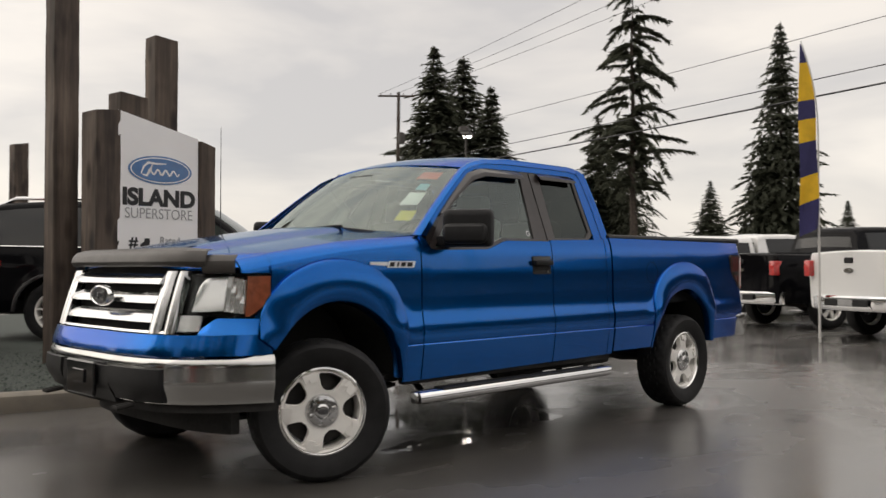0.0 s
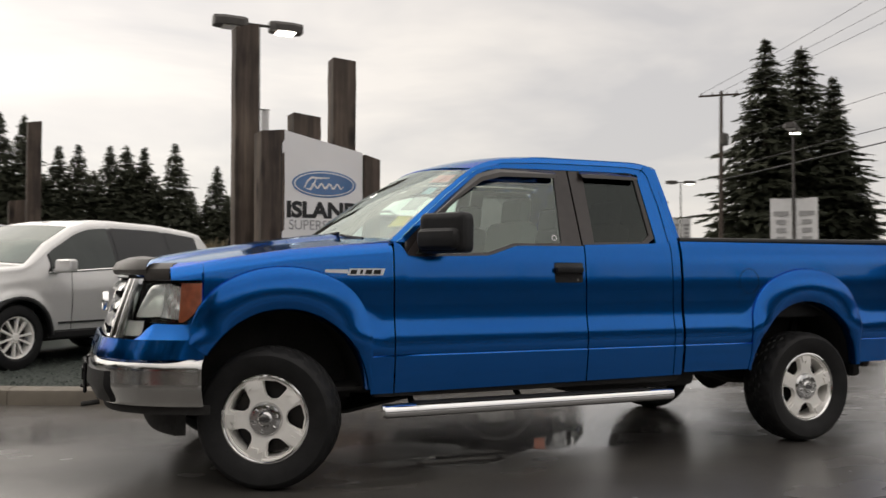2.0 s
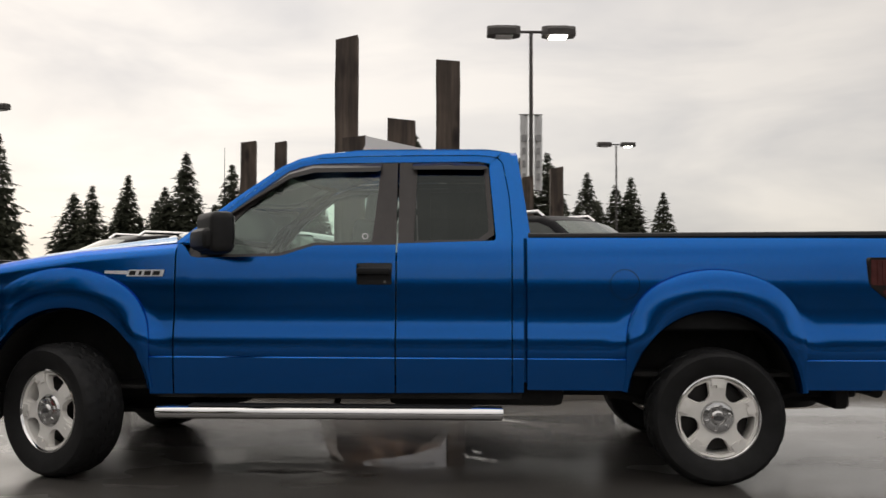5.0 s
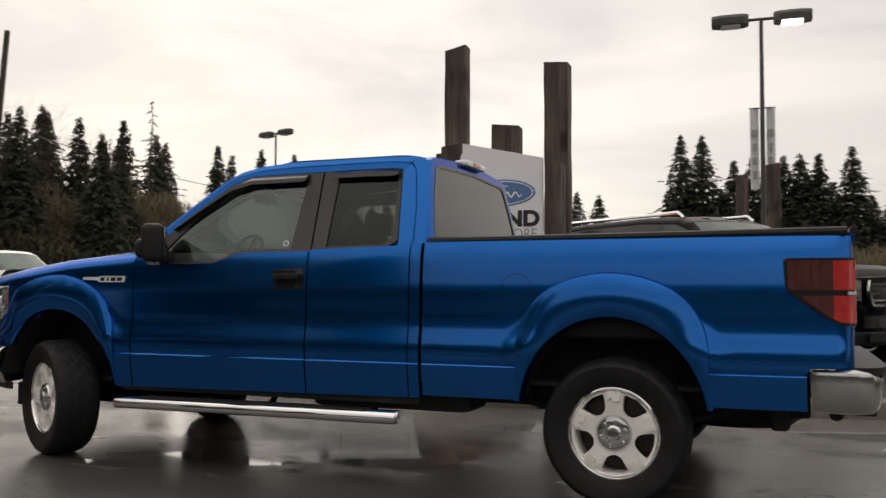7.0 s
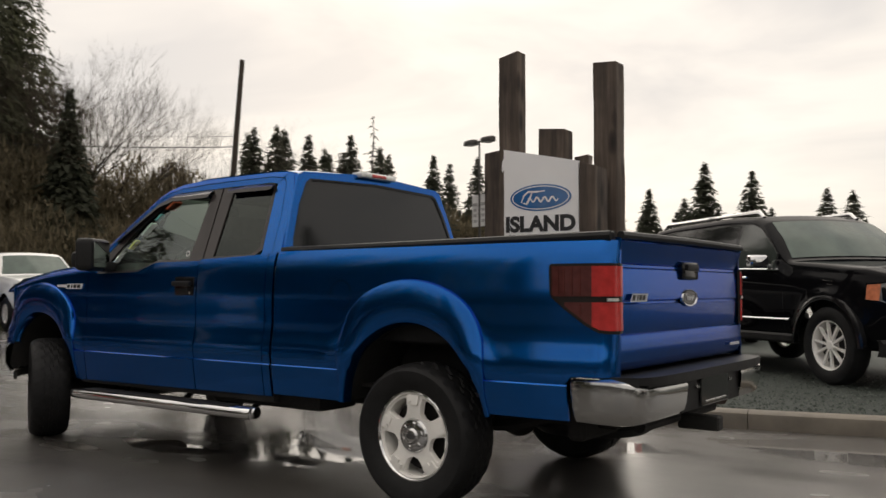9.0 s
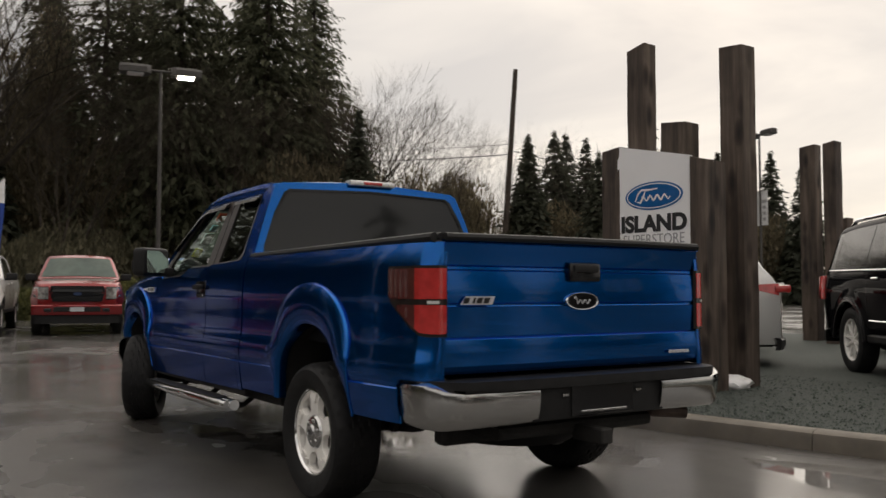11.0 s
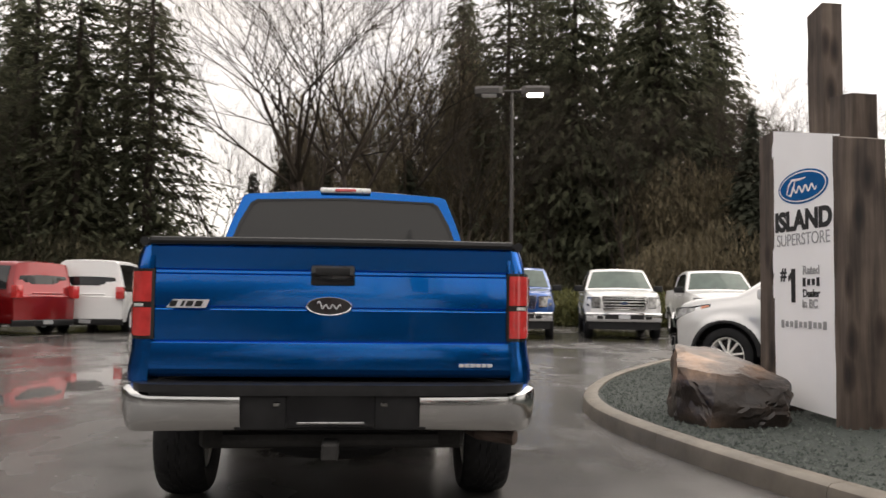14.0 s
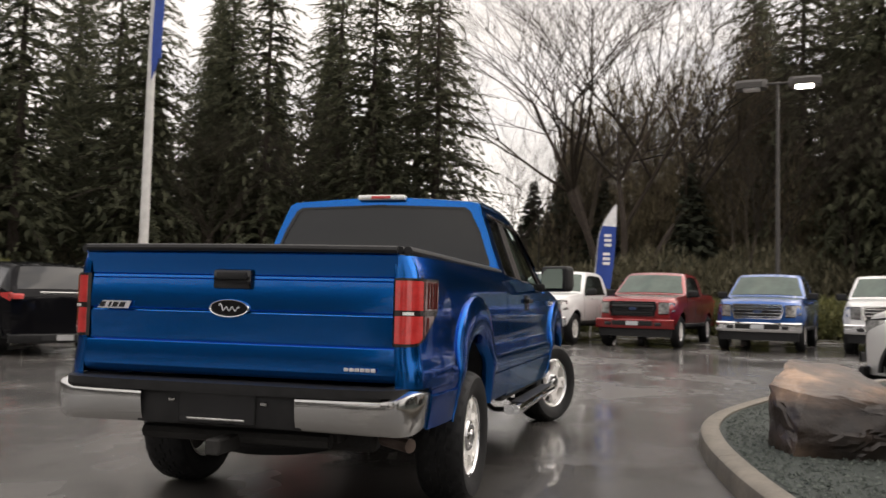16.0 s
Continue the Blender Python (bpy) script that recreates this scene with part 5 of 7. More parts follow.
FRONT_GLASS = plain("parked_windscreen", (0.055, 0.075, 0.064), 0.05, 0, 0.3, 2.5)
FRONT_GLASS.node_tree.nodes["Principled BSDF"].inputs["Specular Tint"].default_value = (0.70, 0.86, 0.78, 1)
WHEELS = {}


def wheel_meshes(r, style):
    """Tyre and rim meshes of a wheel of that radius, made once and shared."""
    key = (r, style)
    if key not in WHEELS:
        bm = bmesh.new()
        rr = 0.62 if style == "multi" else 0.58
        lathe(bm, [(r * rr, -0.09), (r * 0.7, -0.112), (r * 0.86, -0.116), (r * 0.955, -0.10), (r, -0.06), (r, 0.06), (r * 0.955, 0.10), (r * 0.86, 0.116), (r * 0.7, 0.112), (r * rr, 0.09)], 40)
        tyre = part("tyre", bm, RUBBER)
        bm = bmesh.new()
        lathe(bm, [(r * rr, 0.08), (r * (rr - 0.05), 0.07), (r * (rr - 0.05), -0.07), (r * (rr - 0.02), -0.09), (r * (rr + 0.012), -0.095), (r * (rr + 0.01), -0.08)], 40)
        lathe(bm, [(0.001, -0.088), (r * 0.10, -0.088), (r * 0.14, -0.075), (r * 0.15, 0.0)], 20)
        n = 10 if style == "multi" else 6
        for i in range(n):
            a = 2 * math.pi * i / n + 0.2
            off = (0.035 if i % 2 else -0.035) if style == "multi" else 0
            h = r * (0.035 if style == "multi" else 0.085)
            c, s = math.cos(a), math.sin(a)
            c2, s2 = math.cos(a + off), math.sin(a + off)
            q = [(r * 0.10 * c - h * s * 0.8, r * 0.10 * s + h * c * 0.8), (r * 0.10 * c + h * s * 0.8, r * 0.10 * s - h * c * 0.8), (r * (rr - 0.02) * c2 + h * s, r * (rr - 0.02) * s2 - h * c), (r * (rr - 0.02) * c2 - h * s, r * (rr - 0.02) * s2 + h * c)]
            prism(bm, [(x, -0.08, z) for x, z in q], (0, 0.03, 0))
        rim = part("rim", bm, ALLOY)
        bm = bmesh.new()
        lathe(bm, [(0.01, -0.01), (r * 0.5, -0.01), (r * 0.5, 0.02)], 24)
        disc = part("brake_disc", bm, ALLOY_DARK)
        WHEELS[key] = [o.data for o in (tyre, rim, disc)]
        for o in (tyre, rim, disc):
            bpy.data.objects.remove(o)
    return WHEELS[key]


PICKUP = dict(wb=3.68, fo=0.95, ro=1.25, w=1.0, r=0.40, sill=0.52, low=0.44, arch=0.50, tum=0.27, screen=(0.64, 1.34), rear=(2.97, 3.03), rim=0.13,
              belt=[(-0.95, 1.02), (-0.6, 1.16), (0.5, 1.25), (0.75, 1.27), (2.95, 1.33), (3.10, 1.34), (4.93, 1.36)],
              top=[(-0.76, 1.10), (-0.70, 1.17), (-0.45, 1.235), (0.1, 1.285), (0.58, 1.32), (0.64, 1.335), (1.0, 1.60), (1.34, 1.845), (1.55, 1.91), (2.0, 1.935), (2.70, 1.92), (2.92, 1.88), (2.97, 1.83), (3.03, 1.42), (3.06, 1.385), (4.80, 1.395), (4.83, 1.39)],
              cuts=((0.84, 1.80), (1.90, 2.70)), style="six")
SUV = dict(wb=2.69, fo=0.90, ro=0.86, w=0.93, r=0.35, sill=0.32, low=0.26, arch=0.415, tum=0.36, screen=(0.06, 0.88), rear=(3.12, 3.40), rim=0.085,
           belt=[(-0.90, 0.80), (-0.5, 0.92), (0.1, 1.01), (0.7, 1.045), (2.4, 1.14), (3.1, 1.22), (3.64, 1.20)],
           top=[(-0.70, 0.93), (-0.64, 0.985), (-0.45, 1.035), (-0.15, 1.075), (0.02, 1.095), (0.06, 1.105), (0.45, 1.36), (0.88, 1.565), (1.12, 1.625), (1.6, 1.665), (2.4, 1.650), (2.94, 1.60), (3.12, 1.565), (3.23, 1.42), (3.34, 1.24), (3.40, 1.12), (3.45, 1.02)],
           cuts=((0.40, 1.42), (1.49, 2.34), (2.42, 2.98)), style="multi")
BIG_SUV = dict(wb=3.25, fo=0.95, ro=1.12, w=1.0, r=0.41, sill=0.42, low=0.36, arch=0.50, tum=0.26, screen=(0.62, 1.28), rear=(4.16, 4.24), rim=0.10,
               belt=[(-0.95, 1.0), (-0.5, 1.13), (0.6, 1.21), (2.2, 1.25), (4.2, 1.28), (4.37, 1.26)],
               top=[(-0.75, 1.07), (-0.68, 1.14), (-0.45, 1.20), (0.1, 1.26), (0.56, 1.30), (0.62, 1.315), (0.95, 1.58), (1.28, 1.80), (1.5, 1.87), (2.2, 1.905), (3.4, 1.895), (4.05, 1.86), (4.16, 1.80), (4.22, 1.40), (4.25, 1.26), (4.27, 1.15)],
               cuts=((0.84, 1.72), (1.80, 2.72), (2.86, 4.06)), style="multi")
VAN = dict(wb=3.0, fo=0.85, ro=1.0, w=0.95, r=0.34, sill=0.28, low=0.24, arch=0.42, tum=0.16, screen=(0.18, 1.05), rear=(3.82, 3.87), rim=0.13,
           belt=[(-0.85, 0.82), (-0.4, 0.96), (0.3, 1.08), (3.9, 1.12), (4.0, 1.12)],
           top=[(-0.65, 0.92), (-0.58, 0.98), (-0.3, 1.05), (0.13, 1.12), (0.18, 1.135), (0.6, 1.45), (1.05, 1.73), (1.3, 1.80), (2.2, 1.83), (3.6, 1.80), (3.80, 1.76), (3.84, 1.40), (3.87, 1.05), (3.90, 0.95)],
           cuts=((0.60, 1.36), (1.46, 2.54), (2.64, 3.62)), style="multi")


def vehicle(name, m, paint, sp, label, category, group="", grille="chrome", rails=False, canopy=None, tall=0.0):
    """A parked vehicle of the given proportions; its front axle is at the pose, its front towards local -x."""
    v = thing(name, m, label, category, group)
    pm = PAINTS[paint]
    w, wb, fo, ro, r, ra = sp["w"], sp["wb"], sp["fo"], sp["ro"], sp["r"], sp["arch"]
    bx, bz = zip(*sp["belt"])
    tx, tz = zip(*[(x, z + (tall if x > sp["screen"][1] - 0.1 and z > 1.5 else 0)) for x, z in sp["top"]])
    x_end, tum = wb + ro, sp["tum"]
    sc0, sc1 = sp["screen"]
    rw0, rw1 = sp["rear"]

    def half(x):
        a, b = max(0, (-fo + 0.80 - x) / 0.60), max(0, (x - x_end + 0.45) / 0.45)
        return w * (1 - 0.15 * a ** 2.2 - 0.06 * b ** 2)

    def low(x):
        for cx in (0, wb):
            d = (x - cx) / ra
            if abs(d) < 1:
                return r + ra * 0.98 * math.sqrt(1 - d * d)
        return sp["sill"] if -ra < x < wb + ra else sp["low"] + 0.05

    def bow(x, y, z):
        """Glass and roof ends curve back from the middle line."""
        f = float(np.interp(x, (sc0 - 0.25, sc0, sc1, sc1 + 0.7, rw0 - 0.6, rw1, rw1 + 0.05), (0, 0.12, 0.11, 0, 0, -0.07, -0.05 if sp is not PICKUP else 0)))
        return x + f * (y / w) ** 2 * smooth(np.interp(x, bx, bz) - 0.06, np.interp(x, bx, bz) + 0.10, z)

    def side_at(x, z, sgn=1, o=0.0):
        h, zb = half(x), float(np.interp(x, bx, bz))
        if z < zb:
            t = max(0.0, (z - sp["sill"]) / (zb - sp["sill"]))
            y = h * lerp(t, (0, 0.12, 0.40, 0.62, 0.70, 0.90, 1.0), (0.950, 0.972, 0.992, 0.996, 1.0, 0.978, 0.948))
            flare = max([0] + [0.03 * (1 - smooth(1.0, 1.28, math.hypot(x - cx, z - r) / ra)) for cx in (0, wb)])
            y += flare * smooth(sp["sill"] - 0.05, sp["sill"] + 0.2, z)
        else:
            y = h * 0.948 - tum * (z - zb) - 0.10 * (z - zb) ** 2
        y += o
        return Vector((bow(x, y, z), sgn * y, z))

    def rim_of(x):
        zt, zb = float(np.interp(x, tx, tz)), float(np.interp(x, bx, bz))
        return zt, min(0.11, 0.05 + max(0, zt - zb) * 0.18)

    def top_at(x, q, o=0.0):
        zt, rc = rim_of(x)
        ye = side_at(x, zt - rc).y - rc * 0.9
        y, z = q * ye, zt + 0.028 * (1 - q * q)
        nx = -(float(np.interp(x + 0.02, tx, tz)) - float(np.interp(x - 0.02, tx, tz))) / 0.04
        ln = math.hypot(nx, 1)
        return Vector((bow(x, y, z) + o * nx / ln, y, z + o / ln))
    nx0, nx1 = -fo + 0.20, x_end - 0.10
    xs = sorted({round(nx0 + i * (nx1 - nx0) / 50, 3) for i in range(51)} | {round(cx + ra * math.cos(i * math.pi / 16), 3) for cx in (0, wb) for i in range(17)} | {round(x, 3) for x in tx if nx0 < x < nx1})
    rows = []
    for x in xs:
        lo, zb = low(x), float(np.interp(x, bx, bz))
        zt, rc = rim_of(x)
        zc = zt - rc
        zm = min(zb, zc - 0.02)
        zs = [lo + (zm - lo) * k / 11 for k in range(12)] + [zm + (zc - zm) * k / 6 for k in range(1, 7)]
        row = [side_at(x, z) for z in zs]
        e, tp = row[-1], top_at(x, 1.0)
        for a in (0.35, 0.7, 1.1):
            row.append(Vector((e.x + (tp.x - e.x) * (1 - math.cos(a)), e.y + (tp.y - e.y) * (1 - math.cos(a)), e.z + (tp.z - e.z) * math.sin(a))))
        row += [top_at(x, q) for q in (1.0, 0.8, 0.55, 0.28, 0.0)]
        rows.append([(p.x, -p.y, p.z) for p in row] + [tuple(p) for p in row[-2::-1]])
    bm = bmesh.new()
    quads(bm, rows)
    for r0, sg, bw in ((rows[0], 1, 0.20), (rows[-1], -1, 0.10)):
        cap = []
        for k in range(len(r0) // 2):
            lft, rgt = Vector(r0[k]), Vector(r0[-1 - k])
            cap.append([lft.lerp(rgt, i / 12) - Vector((sg * bw * (1 - abs(i / 6 - 1) ** 2.6), 0, 0)) * min(1, abs(lft.y) / 0.5) for i in range(13)])
        quads(bm, cap)
    bmesh.ops.remove_doubles(bm, verts=bm.verts[:], dist=0.003)
    body = part("body", bm, pm, v, "", 34)
    bm = bmesh.new()
    box(bm, ((x_end - fo) / 2, 0, sp["low"] + 0.12), (x_end + fo - 0.3, w * 1.5, 0.22), 0.03, 1)
    for cx in (0, wb):
        box(bm, (cx, 0, r + 0.28), (ra * 1.9, w * 1.62, ra * 1.1), 0.05, 1)
    part("underbody", bm, UNDER, v)
    # glass, pillars and belt strips lie on the body's own surface
    hb = half(1.5) * 0.948
    x0, zb = sc0, float(np.interp(sc0, bx, bz))
    hr = top_at(2.0, 1.0).y
    zr = float(np.interp(2.0, tx, tz))
    x1, x2 = sc1, rw0
    bm = bmesh.new()
    panel(bm, [[top_at(sc0 + 0.03 + (sc1 - sc0 - 0.05) * t / 9, q, 0.006) for q in [-0.985 + 1.97 * k / 12 for k in range(13)]] for t in range(10)], (0.006, 0, -0.006))
    part("windscreen", bm, FRONT_GLASS, body)
    bm = bmesh.new()
    panel(bm, [[top_at(rw0 + 0.015 + (rw1 - rw0 - 0.03) * t / 9, q, 0.006) for q in [-0.92 + 1.84 * k / 12 for k in range(13)]] for t in range(10)], (-0.006, 0, -0.004))
    part("rear_window", bm, PRIVACY, body)
    cuts = sp["cuts"]

    def glass_rows(xa, xb, grow, o, sgn):
        out = []
        for i in range(15):
            x = xa - grow + (xb - xa + 2 * grow) * i / 14
            zl = float(np.interp(x, bx, bz)) + 0.02 - grow
            zu = max(zl + 0.012, min(float(np.interp(x, tx, tz)), zr) - sp["rim"] + grow)
            out.append([side_at(x, zl + (zu - zl) * k / 7, sgn, o) for k in range(8)])
        return out
    for sgn in (-1, 1):
        bm = bmesh.new()
        panel(bm, glass_rows(cuts[0][0], cuts[-1][1], 0.022, 0.004, sgn), (0, -sgn * 0.006, 0))
        part("window_surround", bm, GLOSS_BLACK, body)
        for xa, xb in cuts:
            bm = bmesh.new()
            panel(bm, glass_rows(xa, xb, 0.0, 0.008, sgn), (0, -sgn * 0.004, 0))
            part("side_window", bm, SIDE_GLASS if xa < 1.2 else PRIVACY, body)
        bm = bmesh.new()
        xa, xb = cuts[0][0] - 0.02, cuts[-1][1] + 0.02
        tube(bm, [side_at(xa + (xb - xa) * i / 14, float(np.interp(xa + (xb - xa) * i / 14, bx, bz)) + 0.002, sgn, 0.008) for i in range(15)], 0.012, 6)
        part("window_sill_strip", bm, CHROME if paint in ("black", "silver") else BLACK, body)
        if sp is SUV or sp is BIG_SUV:
            bm = bmesh.new()
            xa, xb = ra + 0.12, wb - ra - 0.12
            tube(bm, [side_at(xa + (xb - xa) * i / 8, sp["sill"] + (0.16 if sp is SUV else 0.24), sgn, 0.006) for i in range(9)], 0.013, 6)
            part("side_strip", bm, CHROME if sp is BIG_SUV else BLACK, body)
    if sp is PICKUP:
        bm = bmesh.new()
        panel(bm, [[(x, y, 1.424) for y in (-0.80, 0, 0.80)] for x in (3.10, 4.0, 4.76)], (0, 0, -0.02))
        part("bed_cover", bm, BLACK, v)
    if canopy:
        bm = bmesh.new()
        shell = []
        for k in range(13):
            x = 3.08 + (x_end - 0.16 - 3.08) * k / 12
            zt = 1.86 - 0.05 * max(0, k - 10) ** 2 / 2
            half_row = [(0.93, 1.36), (0.90, 1.50), (0.85, 1.66), (0.80, zt - 0.08), (0.72, zt - 0.01), (0.4, zt + 0.02), (0, zt + 0.03)]
            shell.append([(x, -y, z) for y, z in half_row] + [(x, y, z) for y, z in half_row[-2::-1]])
        vs = quads(bm, shell)
        bm.faces.new(vs[0])
        bm.faces.new(vs[-1][::-1])
        cn = part("canopy", bm, PAINTS[canopy], v, "", 40)
        for sgn in (-1, 1):
            bm = bmesh.new()
            prism(bm, [(x, sgn * (0.936 - (z - 1.36) * 0.28), z) for x, z in ((3.2, 1.46), (4.6, 1.46), (4.55, 1.72), (3.2, 1.72))], (0, sgn * 0.006, 0))
            part("canopy_window", bm, PRIVACY, cn)
        bm = bmesh.new()
        prism(bm, [(x_end - 0.156, y, z) for y, z in ((-0.78, 1.44), (0.78, 1.44), (0.70, 1.70), (-0.70, 1.70))], (0.008, 0, 0))
        part("canopy_door", bm, PRIVACY, cn)
    # wheels
    for i, (x, s) in enumerate(((0, -1), (0, 1), (wb, -1), (wb, 1))):
        wh = new("wheel")
        wh.parent = v
        wh.matrix_local = pose(x, s * (w - 0.115), r) @ Matrix.Diagonal((1, -s, 1, 1))
        for nm, me in zip(("tyre", "rim", "brake_disc"), wheel_meshes(r, sp["style"])):
            new(nm, me).parent = wh
    # nose
    pick = sp is PICKUP
    gz0, gz1 = (0.77, 1.13) if pick else (0.66, 0.86) if sp is not BIG_SUV else (0.76, 1.04)
    gw = w * (0.58 if pick else 0.50)
    fx = -fo - 0.004
    frame_mat = {"chrome": CHROME, "black": GLOSS_BLACK, "dark": DULL_CHROME}[grille]
    bm = bmesh.new()
    box(bm, (fx + 0.015, 0, (gz0 + gz1) / 2), (0.05, gw * 1.86, (gz1 - gz0) * 0.96), 0.02, 2)
    g = part("grille", bm, GLOSS_BLACK, v)
    bm = bmesh.new()
    gm = gz0 + 0.6 * (gz1 - gz0)
    o = [(-gw * 0.90, gz0), (gw * 0.90, gz0), (gw * 1.02, gm), (gw * 0.96, gz1), (-gw * 0.96, gz1), (-gw * 1.02, gm)]
    ring(bm, [(fx - 0.03, y, z) for y, z in o], [(fx - 0.03, y * 0.93, (z - (gz0 + gz1) / 2) * 0.82 + (gz0 + gz1) / 2) for y, z in o], (0.03, 0, 0))
    part("grille_frame", bm, frame_mat, g)
    nb = 4 if pick else 3
    for i in range(nb):
        bm = bmesh.new()
        z = gz0 + (gz1 - gz0) * (i + 0.85) / (nb + 0.7)
        box(bm, (fx - 0.018, 0, z), (0.02, gw * 1.86, 0.022), 0.006, 1)
        part("grille_bar", bm, frame_mat, g)
    bm = bmesh.new()
    prism(bm, [(fx - 0.034, 0.095 * math.cos(a), (gz0 + gz1) / 2 + 0.04 * math.sin(a)) for a in [i * math.pi / 10 for i in range(20)]], (0.02, 0, 0))
    part("front_emblem", bm, BADGE_DARK, g)
    for s in (-1, 1):
        bm = bmesh.new()
        y0, y1 = gw * 1.06, half(-fo + 0.20) * 0.985
        zl, zh = (0.83, 1.10) if pick else (gz1 - 0.09, gz1 + 0.03) if sp is not BIG_SUV else (0.82, 1.04)
        rows = [[(-fo - 0.016 + 0.20 * (y / y1) ** 2.6, s * y, z) for z in (zl + 0.05 * (y - y0), zh + (0 if pick else 0.06) * (y - y0))] for y in [y0 + (y1 - y0) * i / 6 for i in range(7)]]
        tail_x, rise_z = (-fo + 0.42, 0.0) if pick or sp is BIG_SUV else (-fo + 0.66, 0.10)
        for k in (0.4, 1.0):
            xh = -fo + 0.22 + (tail_x + fo - 0.22) * k
            rows.append([side_at(xh, z, s, 0.006) for z in (zl + 0.05 + (rise_z + 0.02) * k, zh + 0.01 + (rise_z * 0.75 - 0.015) * k)])
        panel(bm, rows, (0.03, 0, 0))
        hl = part("headlamp", bm, LAMP_CLEAR, v)
        bm = bmesh.new()
        panel(bm, [[(x + 0.008, y - s * 0.001, z + (0.016 if k else -0.016)) for k, (x, y, z) in enumerate(r)] for r in rows], (0.02, 0, 0))
        part("lamp_bezel", bm, GLOSS_BLACK, hl)
        if sp is BIG_SUV or sp is SUV:
            bm = bmesh.new()
            tip = rows[-2:] if sp is BIG_SUV else [[Vector(a).lerp(Vector(b), 0.62) for a, b in zip(*rows[-2:])], rows[-1]]
            panel(bm, [[(x - 0.004, y + s * 0.004, z) for x, y, z in r] for r in tip], (0.01, 0, 0))
            part("amber_marker", bm, AMBER, hl)
        bm = bmesh.new()
        zt0, zt1 = (1.0, 1.27) if pick else (0.99, 1.09) if sp is SUV else (0.90, 1.22)
        if sp is SUV:
            panel(bm, [[side_at(x_end - 0.62 + 0.50 * k / 6, z, s, 0.008) for z in (1.075 - 0.12 * k / 6, 1.09 + 0.02 * k / 6)] for k in range(7)], (0, -s * 0.02, 0))
        box(bm, (x_end - 0.07, s * half(x_end) * 0.95, (zt0 + zt1) / 2), (0.20, 0.20 if not pick else 0.13, zt1 - zt0), 0.025, 2)
        part("tail_lamp", bm, RED_LENS, v)
        bm = bmesh.new()
        xm = x0 + (x1 - x0) * 0.35 + (0.12 if pick else 0.18)
        box(bm, (xm, s * (hb + 0.15), zb + 0.10), (0.12, 0.25, 0.17 if pick else 0.15), 0.045, 3)
        box(bm, (xm, s * (hb + 0.03), zb + 0.045), (0.07, 0.14, 0.05), 0.015, 1)
        part("side_mirror", bm, CHROME if sp is BIG_SUV else BLACK if pick or paint in ("black", "red") else pm, v)
        for x in ((1.35, 2.3) if not pick else (1.35, 2.25)):
            bm = bmesh.new()
            zh2 = float(np.interp(x, bx, bz)) - 0.10
            box(bm, (x + 0.15, s * (side_at(x + 0.15, zh2).y + 0.010), zh2), (0.18, 0.03, 0.035), 0.012, 1)
            part("door_handle", bm, CHROME if paint == "black" else pm, v)
    lamp_z = (0.47, 0.70) if pick else (sp["low"] - 0.02, sp["low"] + 0.14)
    for xx, nm, mm in ((-fo, "front_bumper", CHROME if pick and grille == "chrome" else (pm if pick else BLACK)), (x_end, "rear_bumper", CHROME if pick else BLACK)):
        sg = -1 if xx < 0 else 1
        bm = bmesh.new()
        rows = []
        for i in range(13):
            y = (-1 + i / 6) * w * 0.97
            d = 0.06 - 0.22 * abs(y / w) ** 3 if pick else (0.016 - 0.20 * min(1.0, abs(y) / half(nx0)) ** 2.6 if xx < 0 else 0.03 - 0.14 * abs(y / w) ** 3)
            rows.append([(xx + sg * (d - 0.02), y, lamp_z[0]), (xx + sg * d, y, lamp_z[0] + 0.05), (xx + sg * d, y, lamp_z[1] - 0.03), (xx + sg * (d - 0.03), y, lamp_z[1])])
        panel(bm, rows, (-sg * 0.06, 0, 0))
        b = part(nm, bm, mm, v)
        bm = bmesh.new()
        box(bm, (xx + sg * (0.072 if pick else 0.022), 0, (lamp_z[0] + lamp_z[1]) / 2 + 0.01), (0.02, w * (1.0 if xx < 0 else 0.9), 0.11), 0.01, 1)
        part("bumper_insert", bm, BLACK, b)
        bm = bmesh.new()
        box(bm, (xx + sg * (0.086 if pick else 0.036), 0, (lamp_z[0] + lamp_z[1]) / 2 + 0.01), (0.008, 0.30, 0.10), 0.003, 1)
        part("plate", bm, SATIN if xx < 0 else INK_GREY, b)
    bm = bmesh.new()
    z = float(np.interp(x_end, bx, bz))
    if pick:
        box(bm, (x_end + 0.004, 0, 1.26), (0.03, 0.18, 0.09), 0.012, 1)
        part("tailgate_handle", bm, BLACK, v)
        bm = bmesh.new()
        prism(bm, [(x_end + 0.012, 0.10 * math.cos(a), 1.10 + 0.042 * math.sin(a)) for a in [i * math.pi / 10 for i in range(20)]], (-0.02, 0, 0))
        part("rear_emblem", bm, DULL_CHROME, v)
    else:
        box(bm, (x_end + 0.002, 0, z - 0.10), (0.03, w * 1.0, 0.05), 0.012, 1)
        part("rear_garnish", bm, DULL_CHROME if paint == "black" else pm, v)
    if not pick:
        for cx in (0, wb):
            for s in (-1, 1):
                bm = bmesh.new()
                rows = []
                for i in range(17):
                    a = math.pi * i / 16
                    rows.append([(cx + ra * q * math.cos(a), s * (side_at(cx, r + ra).y + 0.010 - 0.022 * (q > 1.05)), r + ra * 0.98 * q * math.sin(a)) for q in (0.97, 1.02, 1.10)])
                panel(bm, rows, (0, -s * 0.05, 0))
                part("arch_cladding", bm, GLOSS_BLACK if sp is BIG_SUV else BLACK, v)
